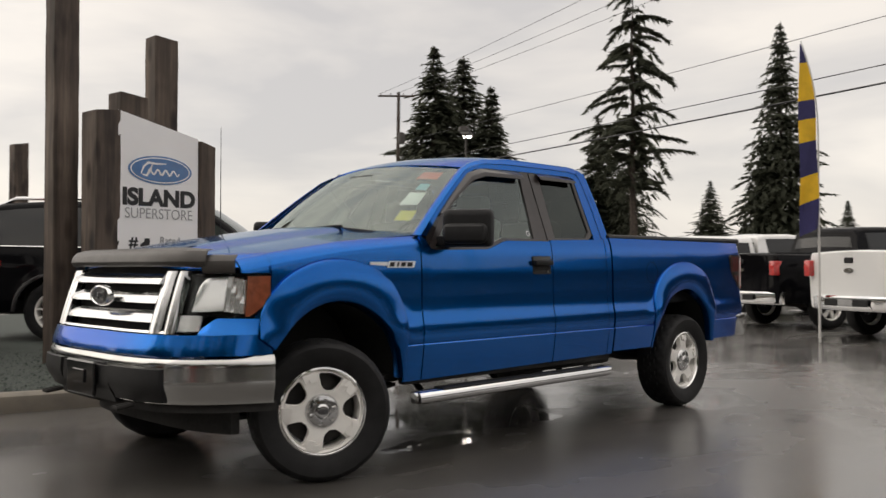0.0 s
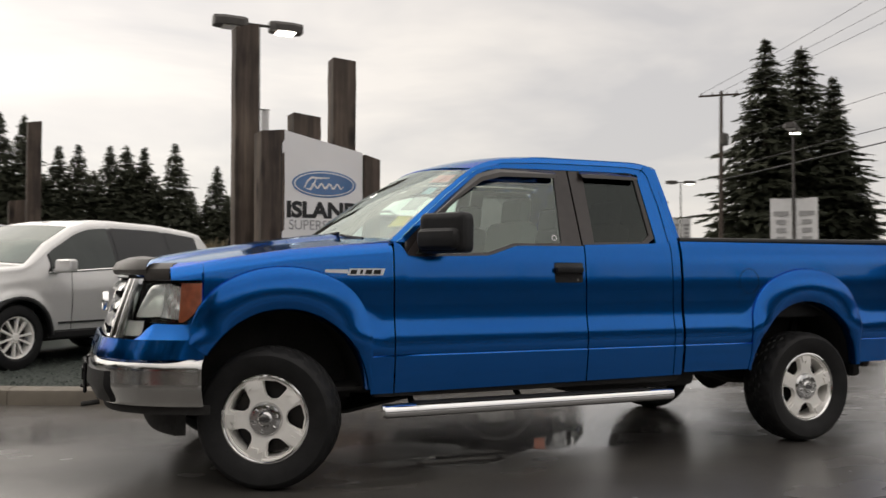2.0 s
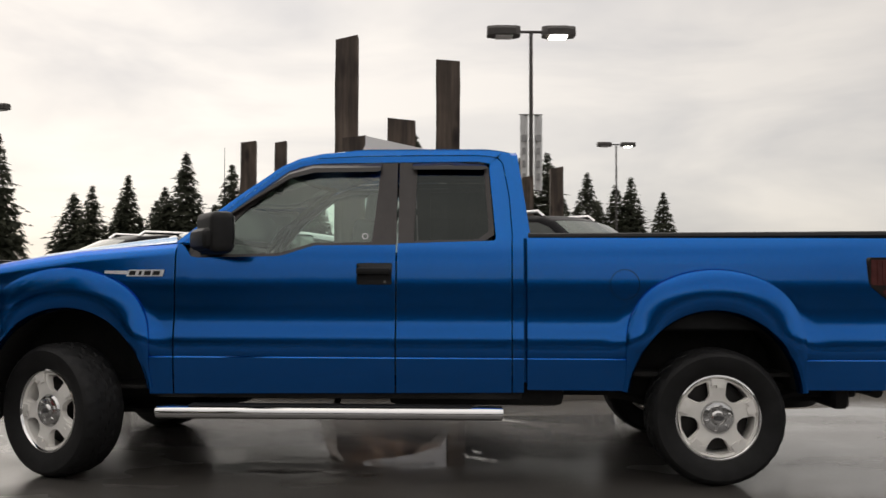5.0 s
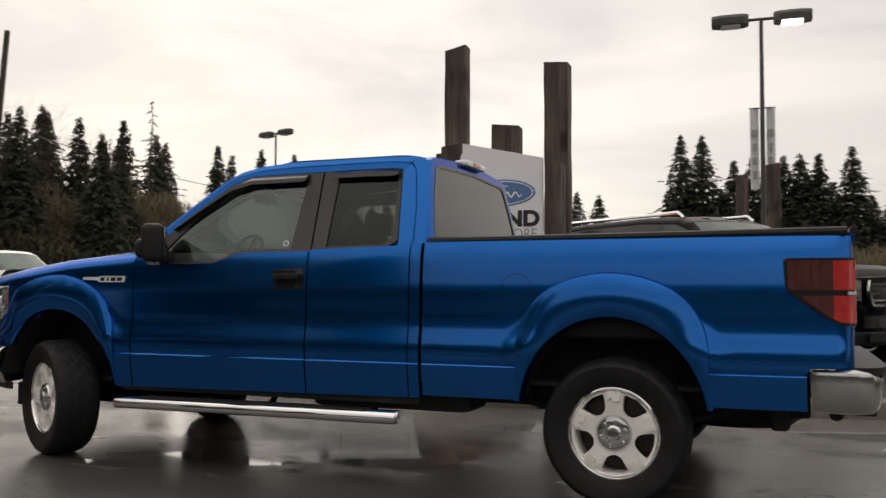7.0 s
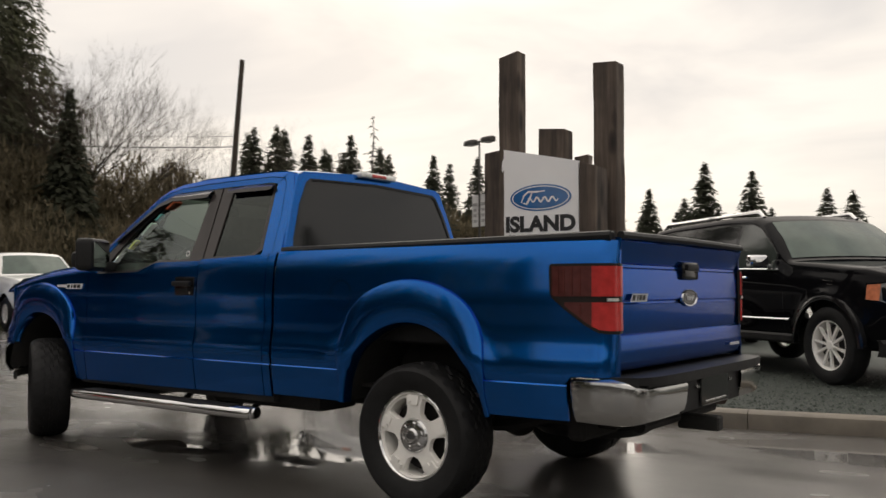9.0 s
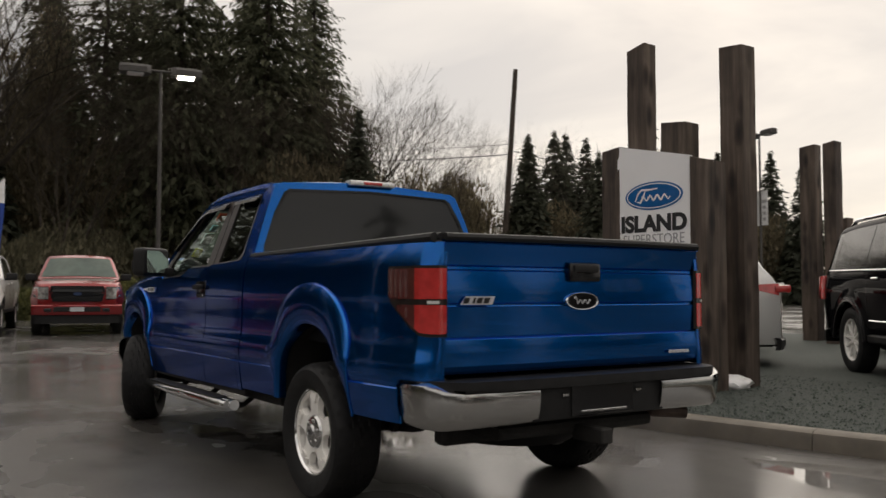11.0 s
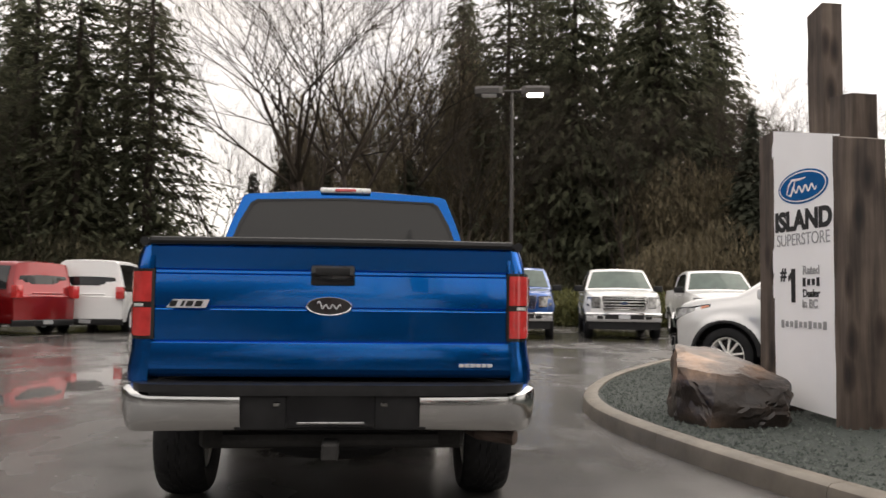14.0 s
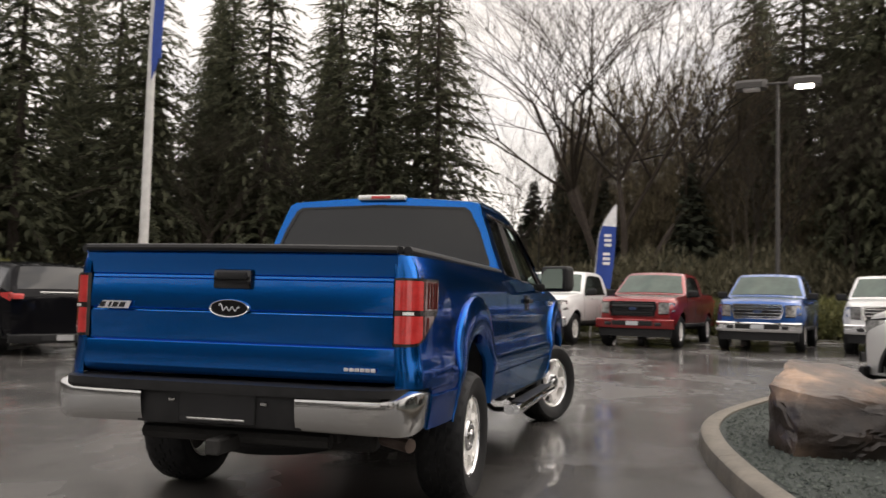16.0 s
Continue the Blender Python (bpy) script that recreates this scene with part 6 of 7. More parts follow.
    if not pick:
        bm = bmesh.new()
        zg = sp["low"] + 0.17
        panel(bm, [[(-fo - 0.012 + 0.20 * abs(y / w) ** 2.6, y, z) for z in (zg, zg + 0.05, zg + 0.13)] for y in [(-1 + i / 6) * w * 0.52 for i in range(13)]], (0.03, 0, 0))
        part("lower_grille", bm, GLOSS_BLACK, v)
        for s in (-1, 1):
            bm = bmesh.new()
            panel(bm, [[(-fo - 0.014 + 0.20 * abs(y / w) ** 2.6, s * y, z) for z in (zg + 0.01, zg + 0.12)] for y in [w * (0.64 + 0.22 * i / 5) for i in range(6)]], (0.03, 0, 0))
            fg = part("fog_lamp", bm, GLOSS_BLACK, v)
            bm = bmesh.new()
            panel(bm, [[(-fo - 0.020 + 0.20 * abs(y / w) ** 2.6, s * y, z) for z in (zg + 0.04, zg + 0.09)] for y in [w * (0.68 + 0.12 * i / 3) for i in range(4)]], (0.02, 0, 0))
            part("fog_lens", bm, REFLECTOR, fg)
    if pick:
        bm = bmesh.new()
        panel(bm, [[(-fo + 0.02 + 0.22 * abs(y / w) ** 3, y, z) for z in (0.27, 0.30, 0.49)] for y in [(-1 + i / 6) * w * 0.90 for i in range(13)]], (0.08, 0, 0))
        part("air_dam", bm, BLACK, v)
        for s in (-1, 1):
            bm = bmesh.new()
            box(bm, (-fo - 0.02, s * w * 0.62, 0.58), (0.05, 0.16, 0.09), 0.02, 2)
            part("fog_lamp", bm, GLOSS_BLACK, v)
    # sill moulding, door seams
    for s in (-1, 1):
        bm = bmesh.new()
        box(bm, (wb / 2, s * (w * 0.965), sp["sill"] + 0.03), (wb - 2 * ra, 0.05, 0.10), 0.02, 1)
        part("sill", bm, BLACK, v)
        for x in ((0.74, 1.85, 2.80) if pick else (0.72, 1.68, 2.45 if sp is SUV else 2.7)):
            bm = bmesh.new()
            za, zz = sp["sill"] + 0.06, float(np.interp(x, bx, bz))
            panel(bm, [[side_at(x + o, za + (zz - za) * k / 8, s, 0.0025) for k in range(9)] for o in (-0.004, 0.004)], (0, -s * 0.006, 0))
            part("door_seam", bm, GLOSS_BLACK, v)
    if rails:
        for s in (-1, 1):
            bm = bmesh.new()
            a, b = x1 + 0.25, x2 - 0.1
            tube(bm, [(a, s * (hr - 0.02), zr - 0.03), (a + 0.10, s * (hr - 0.02), zr + 0.045), (b - 0.20, s * (hr - 0.02), zr + 0.04), (b, s * (hr - 0.02), zr - 0.06)], 0.026, 8)
            part("roof_rail", bm, CHROME, v)
    bm = bmesh.new()
    for s in (-1, 1):
        p = Vector((x0 + 0.03, s * 0.30, zb + 0.04))
        tube(bm, [p + Vector((-0.05, -0.35, 0.0)), p + Vector((0.02, 0.0, 0.025)), p + Vector((0.0, 0.30, 0.02))], 0.010, 5)
    part("wipers", bm, BLACK, v)
    return v


def park(rear_or_front, x, y, yaw, sp, which="front"):
    """Pose with the named axle's middle at (x, y)."""
    o = 0.0 if which == "front" else sp["wb"]
    a = radians(yaw)
    px, py = x - o * math.cos(a), y - o * math.sin(a)
    return pose(px, py, rear_or_front, 0, 0, yaw)


IS = 0.150  # top of the island's gravel
a_esc = math.degrees(math.atan2(1.90, 1.95))
vehicle("compact_suv", pose(-2.17, 5.24, IS, 0, 0, a_esc), "silver", SUV, "silver white compact crossover parked on the gravel island", "car")
a_exp = math.degrees(math.atan2(1.95, -2.40))
vehicle("large_suv", pose(4.35 + 0.88 * 0.63, 5.25 + 0.88 * 0.776, IS, 0, 0, a_exp), "black", BIG_SUV, "glossy black full-size sport utility vehicle on the gravel island", "car", rails=True)
vehicle("crossover", pose(-4.2, 7.5, IS + 0.03, 0, 0, a_esc), "black", SUV, "black crossover parked beside the silver one", "car", rails=True)
vehicle("parked_crossover", park(IS + 0.03, 0.2, 14.2, 100, SUV, "rear"), "red", SUV, "dark red crossover parked behind the timber posts", "car")
row = "pickups facing the lot"
GZ = rise(-14)
for y, c, g in ((-4.05, "navy", "black"), (-1.3, "white", "chrome"), (1.33, "red", "black"), (4.22, "blue", "chrome"), (7.1, "white", "chrome"), (10.0, "white", "chrome"), (12.9, "white", "black")):
    vehicle("parked_pickup", pose(-14.3, y, GZ, 0, 0, 168), c, PICKUP, {"navy": "dark blue", "blue": "bright blue"}.get(c, c) + " crew cab pickup parked nose out in the row", "pickup truck", row, grille=g)
vehicle("delivery_van", park(GZ, -15.8, -7.1, 2, VAN, "rear"), "white", VAN, "white delivery van seen from its rear doors", "van", tall=0.12)
vehicle("minivan", park(GZ, -14.2, -8.5, 60, VAN, "rear"), "red", VAN, "red minivan parked with its tail to the lot", "minivan")
vehicle("parked_wagon", park(GZ - 0.03, -13.1, -10.0, 60, SUV, "rear"), "black", SUV, "black wagon parked beside the red minivan", "car")
vehicle("parked_suv", park(0.12, -11.1, -11.0, 60, BIG_SUV, "rear"), "beige", BIG_SUV, "tan sport utility vehicle with red tail lamps", "car")
vehicle("parked_suv", park(0.08, -9.0, -11.4, 60, SUV, "rear"), "white", SUV, "white crossover parked with its tail out", "car")
vehicle("parked_suv", park(0.04, -5.0, -9.0, 62, SUV, "rear"), "black", SUV, "dark grey crossover with red tail lamps", "car")
far_row = "pickups parked tail out"
b_yaw = math.degrees(math.atan2(0.44, -0.90))
for (x, y), c, cn in (((13.05, 3.15), "black", None), ((11.4, 0.55), "white", None), ((15.2, 6.1), "silver", "white")):
    a = radians(b_yaw)
    e = PICKUP["wb"] + PICKUP["ro"]
    vehicle("lot_pickup", pose(x - e * math.cos(a), y - e * math.sin(a), 0, 0, 0, b_yaw), c, PICKUP, c + (" pickup with a white bed canopy" if cn else " pickup parked with its tailgate to the lot"), "pickup truck", far_row, canopy=cn)


# ---- trees ----
def leafy(name, c1, c2, rough=0.7, through_share=0.42):
    m, n, l, b = mat(name)
    geo = n.new("ShaderNodeNewGeometry")
    l.new(ramp(n, l, geo.outputs["Random Per Island"], [(0.0, c1), (1.0, c2)]).outputs[0], b.inputs["Base Color"])
    b.inputs["Roughness"].default_value = rough
    b.inputs["Specular IOR Level"].default_value = 0.2
    # thin leaves let some light through
    tl, mx = n.new("ShaderNodeBsdfTranslucent"), n.new("ShaderNodeMixShader")
    l.new(b.inputs["Base Color"].links[0].from_socket, tl.inputs[0])
    mx.inputs[0].default_value = through_share
    l.new(b.outputs[0], mx.inputs[1])
    l.new(tl.outputs[0], mx.inputs[2])
    l.new(mx.outputs[0], n["Material Output"].inputs[0])
    return m


NEEDLES = leafy("fir_needles", (0.058, 0.064, 0.040), (0.138, 0.142, 0.088), through_share=0.5)
DARK_NEEDLES = leafy("dark_fir_needles", (0.050, 0.056, 0.040), (0.092, 0.098, 0.068), through_share=0.5)
BARK = plain("dark_bark", (0.055, 0.042, 0.033), 0.9, 0, 0.4, 5, bumpy=0.4)
TWIG = leafy("bare_twigs", (0.036, 0.030, 0.024), (0.090, 0.073, 0.056))
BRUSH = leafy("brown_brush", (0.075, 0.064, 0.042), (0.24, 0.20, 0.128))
SCRUB = leafy("mixed_scrub", (0.055, 0.055, 0.035), (0.20, 0.178, 0.115))
HEDGE = leafy("hedge_leaves", (0.048, 0.056, 0.020), (0.16, 0.155, 0.062))


def from_lists(name, verts, faces, material):
    me = bpy.data.meshes.new(name)
    me.from_pydata(verts, [], faces)
    me.materials.append(material)
    return me


def fir(seed, h, r, bare=0.08, whorls=40, per=7, sprays=9, shape=0.85, ragged=0.3, fat=1.0, hang=0.55, core=0.0, leaf=None, tier=1.2):
    """Trunk and crown meshes of a conifer: limbs in whorls, each with drooping side twigs, and a core of inner twigs."""
    rng = random.Random(seed)
    bm = bmesh.new()
    pts = [(0.05 * math.sin(i * 1.3 + seed), 0.05 * math.cos(i * 1.7), h * i / 10) for i in range(11)]
    tube(bm, pts, [h * 0.014 * (1 - i / 10.5) + 0.012 for i in range(11)], 7)
    limbs = []
    V, F = [], []

    def twig(p, b, tl, wd, drop):
        ex, ey, ez = math.cos(b) * tl, math.sin(b) * tl, -tl * drop
        tw = rng.uniform(-0.9, 0.9)
        sx, sy, sz = -math.sin(b) * wd, math.cos(b) * wd, wd * tw
        i0 = len(V)
        V.extend(((p[0] - sx, p[1] - sy, p[2] - sz), (p[0] + sx, p[1] + sy, p[2] + sz), (p[0] + ex, p[1] + ey, p[2] + ez)))
        F.append((i0, i0 + 1, i0 + 2))
    for k in range(whorls):
        t = bare + (1 - bare) * (k + rng.random() * 0.6) / whorls
        ln0 = r * (1 - (t - bare) / (1 - bare)) ** shape + 0.10
        for j in range(per):
            if rng.random() < ragged * 0.4:
                continue
            a = 2 * math.pi * (j + rng.random() * 0.8) / per + k * 0.9
            ln = ln0 * rng.uniform(1 - ragged, 1 + ragged * 0.45)
            dx, dy = math.cos(a), math.sin(a)
            up, droop = rng.uniform(-0.10, 0.35), rng.uniform(0.15, 0.35 + tier / 3)
            z = h * t + rng.uniform(-tier, tier) * h / whorls * (1 - 0.7 * t)
            if k % 2 == 0 and ln > 0.8:
                limbs.append((z, dx, dy, ln * 0.9, up, droop))
            n = max(3, int(sprays * (0.35 + 0.65 * ln / r)))
            unit = (0.5 + 0.022 * h) * (0.28 + 0.72 * min(1.0, ln / r * 1.3))
            for q in range(n):
                u = 0.10 + 0.90 * (q + rng.random()) / n
                p = (dx * ln * u + rng.uniform(-1, 1) * 0.05 * unit, dy * ln * u + rng.uniform(-1, 1) * 0.05 * unit, z + ln * (up * u - droop * u * u))
                for side in (-1, 1, 0):
                    tl = unit * rng.uniform(0.22, 0.46) * (1.25 - 0.55 * u) * fat ** 0.5
                    b = a + side * rng.uniform(0.45, 1.25) + rng.uniform(-0.25, 0.25)
                    twig(p, b, tl, tl * rng.uniform(0.09, 0.16) * fat, hang * rng.uniform(0.2, 1.9))
        for q in range(int(core * (0.25 + ln0 / r) * 60)):
            a, d = rng.uniform(0, 2 * math.pi), ln0 * 0.72 * math.sqrt(rng.random())
            tl = 0.30 * (0.5 + 0.022 * h) * (0.3 + 0.7 * ln0 / r) * rng.uniform(0.7, 1.6) * fat ** 0.5
            twig((d * math.cos(a), d * math.sin(a), h * t + rng.uniform(-1, 0.6) * h / whorls), a + rng.uniform(-0.8, 0.8), tl, tl * 0.22 * fat, rng.uniform(0.4, 1.6))
    for z, dx, dy, ln, up, droop in limbs:
        tube(bm, [(0, 0, z), (dx * ln * 0.5, dy * ln * 0.5, z + ln * (up * 0.5 - droop * 0.25)), (dx * ln, dy * ln, z + ln * (up - droop))], [0.012 + ln * 0.010, 0.01 + ln * 0.006, 0.006], 3, cap=False)
    tr = part("trunk", bm, BARK)
    me = tr.data
    bpy.data.objects.remove(tr)
    return me, from_lists("crown", V, F, leaf or NEEDLES)


def bare_tree(seed, h, spread=0.55, levels=6, stems=4, thick=0.16, thin=(0.5, 0.72)):
    """A leafless broadleaf tree: forking limbs down to twigs."""
    rng = random.Random(seed)
    stems_made, small = [], ([], [])
    V, F = small

    def limb(p, d, ln, r, lev):
        V, F = stems_made[-1] if lev == 1 else small
        n = 3 if lev < levels else 2
        m = 5 if lev < 3 else 3 if lev < levels - 1 else 2
        q, pr = p, None
        ref = Vector((0.3, 0.9, 0.2))
        for i in range(n + 1):
            u = d.cross(ref).normalized()
            w = d.cross(u)
            rr = r * (1 - 0.45 * i / n)
            i0 = len(V)
            for k in range(m):
                a = 2 * math.pi * k / m + (lev * 1.3 if m == 2 else 0)
                V.append(tuple(q + (u * math.cos(a) + w * math.sin(a)) * rr))
            if pr is not None:
                for k in range(m if m > 2 else 1):
                    F.append((pr + k, pr + (k + 1) % m, i0 + (k + 1) % m, i0 + k))
            pr = i0
            if i < n:
                d = (d + Vector((rng.uniform(-1, 1), rng.uniform(-1, 1), rng.uniform(-0.4, 0.7))) * 0.12).normalized()
                q = q + d * (ln / n)
            if i > 0 and lev < levels and (i == n or rng.random() < 0.92):
                for c in range(3 if i == n else 1):
                    nd = (d + Vector((rng.uniform(-1, 1), rng.uniform(-1, 1), rng.uniform(-0.25, 0.6))).normalized() * spread * 1.25).normalized()
                    limb(q, nd, ln * rng.uniform(0.58, 0.82), rr * rng.uniform(*thin), lev + 1)
    for s in range(stems):
        a = 2 * math.pi * s / stems + rng.random()
        d = Vector((math.cos(a) * spread * 0.6, math.sin(a) * spread * 0.6, 1)).normalized()
        stems_made.append(([], []))
        limb(Vector((math.cos(a) * 0.2, math.sin(a) * 0.2, 0)), d, h * 0.33, thick * rng.uniform(0.7, 1.1), 1)
    return [from_lists("stem", *q, BARK) for q in stems_made] + [from_lists("crown", *small, TWIG)]


SHAPES = [fir(1 + i, 14, r, bare=b, whorls=36, per=10, sprays=44, shape=0.92, ragged=g, fat=1.65, hang=0.32, core=2.6, leaf=DARK_NEEDLES, tier=0.5) for i, (r, b, g) in enumerate(((2.9, 0.06, 0.5), (3.3, 0.06, 0.55), (2.4, 0.04, 0.5), (2.8, 0.10, 0.6)))]
NEAR = [fir(11, 27, 6.2, bare=0.06, whorls=48, per=8, sprays=26, shape=0.6, ragged=0.55, fat=1.5, hang=0.36, core=0.7), fir(12, 29, 5.4, bare=0.10, whorls=42, per=8, sprays=26, shape=0.45, ragged=0.6, fat=1.5, hang=0.34, core=0.65), fir(13, 28, 6.4, bare=0.03, whorls=54, per=9, sprays=26, shape=0.70, ragged=0.32, fat=1.5, hang=0.9, core=1.5)]
OPEN = [fir(21, 19, 3.1, bare=0.33, whorls=26, per=6, sprays=85, shape=0.40, ragged=0.85, fat=1.7, hang=0.5, core=0.15, leaf=DARK_NEEDLES), fir(22, 17, 4.2, bare=0.06, whorls=26, per=7, sprays=64, shape=0.6, ragged=0.75, fat=1.6, hang=0.45, core=1.6, leaf=DARK_NEEDLES)]
MID = [fir(41 + i, 14, r, bare=0.03, whorls=28, per=9, sprays=12, shape=0.95, ragged=g, fat=2.5, hang=0.32, core=2.2, leaf=DARK_NEEDLES, tier=0.4) for i, (r, g) in enumerate(((3.2, 0.60), (3.5, 0.60), (2.9, 0.55), (3.2, 0.65)))]
LOW = [fir(51 + i, 14, 2.8, bare=0.05, whorls=22, per=7, sprays=5, ragged=0.4, fat=2.6) for i in range(2)]
THIN = [fir(31, 14, 2.0, bare=0.30, whorls=20, per=5, sprays=12, ragged=0.7, fat=1.6, leaf=DARK_NEEDLES)]


def plant(name, meshes, x, y, z, s, turn, label, group, sz=None):
    t = thing(name, pose(x, y, z, 0, 0, turn) @ Matrix.Diagonal((s, s, sz or s, 1)), label, "tree", group)
    for nm, me in zip(("trunk", "crown"), meshes):
        new(nm, me).parent = t
    return t


rng = random.Random(5)
# far line: place and height of each
FAR = ((46.3, 45.2, 18.6), (50.8, 46.3, 18.8), (49.4, 41.9, 15.4), (58.8, 38.1, 13.5), (76.7, 37.4, 9.4), (64.0, 39.3, 10.0), (86.4, 27.9, 7.5))
FAR_B = ((-40.7, 60.0, 12.4), (-38.4, 61.2, 13.0), (-45.7, 56.1, 14.0), (-36.3, 51.8, 11.8), (-33.9, 59.3, 12.0))
FAR_C = ((-46.5, 41.2, 13.2), (-45.0, 42.8, 13.9), (-43.3, 44.6, 13.2), (-38.7, 43.7, 11.2), (-39.4, 35.6, 12.0), (-36.5, 39.5, 10.8), (-41.0, 23.1, 12.6), (-48.1, 54.8, 15.1), (-46.1, 57.8, 13.5), (-52.9, 51.0, 15.7), (-43.7, 47.4, 12.0))
# the grove across the highway
GROVE = ((-17.2, 209.3, 37.6), (-12.3, 209.6, 37.4), (-5.2, 209.9, 30.7), (-1.1, 210.0, 31.2), (5.6, 209.9, 31.4), (9.1, 209.8, 31.7), (13.1, 209.6, 31.4), (20.0, 209.0, 32.5), (29.5, 207.9, 27.6), (36.2, 206.9, 24.5), (39.8, 206.2, 26.2), (47.1, 204.7, 22.4),
         (-41.6, 205.8, 24.3), (-36.4, 206.8, 23.6), (-52.9, 159.4, 25.6), (-44.8, 161.9, 23.5), (-41.5, 162.8, 16.5), (-56.5, 158.2, 18.9), (-62.7, 155.9, 20.8), (-68.5, 153.5, 18.5),
         (-8.5, 222.0, 25.0), (2.3, 223.0, 27.0), (11.0, 222.0, 28.0), (16.5, 221.0, 26.0), (24.5, 216.0, 22.0), (33.0, 214.0, 21.0), (-49.0, 165.0, 16.0), (-59.5, 162.0, 16.5), (-65.5, 160.0, 17.0), (-73.0, 156.0, 17.5))
for i, (x, y, h) in enumerate(FAR + FAR_B + FAR_C):
    plant("conifer", (SHAPES if i < 7 else MID)[i % 4], x, y, 0, h / 14 * (1.75 if i < 7 else 1.3), rng.uniform(0, 360), "dark green conifer in the far tree line", "far conifers", h / 14 + 0.02)
for i, (x, y, h) in enumerate(GROVE):
    plant("conifer", MID[i % 4], x, y, 0, h / 14 * (1.35 if i < 2 else 1.65 if i < 20 else 2.1), rng.uniform(0, 360), "tall dark conifer in the grove beyond the lot", "grove conifers", h / 14)
for x, y, h in ((-40.8, 49.5, 15.4), (-48.5, 53.6, 13.6), (-43.0, 38.0, 11.0)):
    plant("thin_conifer", THIN[0], x, y, 0, h / 14, rng.uniform(0, 360), "thin sparse conifer above the brush", "thin conifers")
plant("old_fir", OPEN[0], 47.7, 27.7, 0, 1.10, 40, "tall ragged fir with separate clumps of foliage", "old firs", 1.08)
plant("old_fir", OPEN[1], 57.5, 34.0, 0, 0.72, 10, "ragged fir beside the tallest one", "old firs")
plant("conifer", SHAPES[1], 53.9, 20.3, 0, 1.28, 0, "dark conifer behind the parked pickups", "far conifers", 1.25)
plant("conifer", SHAPES[3], 60.0, 24.0, 0, 0.75, 0, "dark conifer behind the parked pickups", "far conifers")
# the wood behind the row of pickups
WOODS = ((-54, 10.5, 0), (-52, 15.0, 2), (-50, 20.5, 2), (-51.9, 25.0, 2), (-57, 13.0, 1), (-58, 18.5, 0), (-60, 23, 2), (-62, 8.0, 1), (-64, 15, 0), (-66, 9, 2),
         (-52, -14.5, 0), (-49.5, -18.5, 1), (-53, -22.5, 0), (-47, -25.5, 1), (-50, -30, 2), (-57, -17.5, 1), (-59, -26, 0), (-44, -33, 0), (-47.5, -38, 1), (-55, -34, 2), (-40, -40, 1), (-43, -46, 0), (-35, -45, 2), (-29, -49, 0), (-52, -45, 2), (-36, -53, 1), (-46, -55, 2), (-23, -52, 1), (-27, -58, 2), (-62, -38, 0))
for x, y, k in WOODS:
    s = rng.uniform(0.92, 1.12)
    plant("fir_tree", NEAR[k], x, y, 0.2, s * (1.22 if k == 2 and y > 18 else 1.0), rng.uniform(0, 360), "tall dark fir in the wood behind the lot", "wood firs", s)
for i in [k for k in range(16) if not -20 < -70 + k * 6.3 < 7]:
    plant("fir_tree", MID[i % 4], -74 + rng.uniform(-4, 4), -70 + i * 6.3, 0.2, rng.uniform(1.7, 2.1), rng.uniform(0, 360), "tall dark fir in the wood behind the lot", "wood firs")
# unseen firs, added round the lot so that the truck's paint reflects dark trees
for i in range(16):
    a = radians(-62 + i * 5.2)
    plant("fir_tree", LOW[i % 2], 4 + 78 * math.cos(a), -6 + 78 * math.sin(a), 0, rng.uniform(0.8, 1.15), rng.uniform(0, 360), "unseen fir added beyond the lot for dark reflections", "wood firs")
for i in range(24):
    x = -20 + i * 3.6 + rng.uniform(-1, 1)
    plant("fir_tree", LOW[i % 2], x * 1.9 - 20, -84 - rng.uniform(0, 12), 0, rng.uniform(0.75, 1.1), rng.uniform(0, 360), "unseen fir added beyond the lot for dark reflections", "wood firs")
maple = thing("bare_maple", pose(-48.0, -1.2, 0.2), "large leafless maple with spreading limbs", "tree")
for me in (bare_tree(3, 27, 0.66, 6, 5, 0.32, (0.56, 0.76))):
    new(me.name.split(".")[0], me).parent = maple
for x, y, k in ((-52, -5.2, 0), (-51, -2.4, 3), (-53, 0.6, 1), (-50.5, 3.2, 3), (-54, 5.4, 0), (-56, -8.0, 2)):
    plant("young_fir", MID[k], x, y, 0.2, rng.uniform(1.1, 1.35), rng.uniform(0, 360), "broad young fir under the bare maple", "young firs", rng.uniform(0.62, 0.82))
MIXED = [bare_tree(60, 17, 0.42, 5, 4, 0.12), bare_tree(61, 15, 0.5, 5, 5, 0.10)]
for i, (x, y) in enumerate(((-52, -9), (-50, -4.5), (-47, 6.5), (-49, 11.5), (-45, 17), (-46, 22), (-49, -20.5), (-44, -28), (-56, 2.5))):
    t = thing("bare_tree", pose(x, y, 0.2, 0, 0, i * 67), "brown leafless tree at the edge of the wood", "tree", "bare trees")
    for me in MIXED[i % 2]:
        new(me.name.split(".")[0], me).parent = t
for i, (x, y, h) in enumerate(((-44.9, 27.1, 13.8), (-42.2, 33.8, 12.5), (-41.5, 31.0, 12.0), (-39.5, 41.5, 11.5), (-42.0, 36.0, 10.0), (63.0, 12.0, 9.0))):
    t = thing("bare_tree", pose(x, y, 0), "pale leafless tree standing in the brush", "tree", "bare trees")
    for me in (bare_tree(40 + i, h * 1.15, 0.30 if i != 0 else 0.45, 5 if i else 6, 2 if i else 3, 0.09 if i else 0.20, (0.5, 0.72) if i else (0.60, 0.80))):
        new(me.name.split(".")[0], me).parent = t


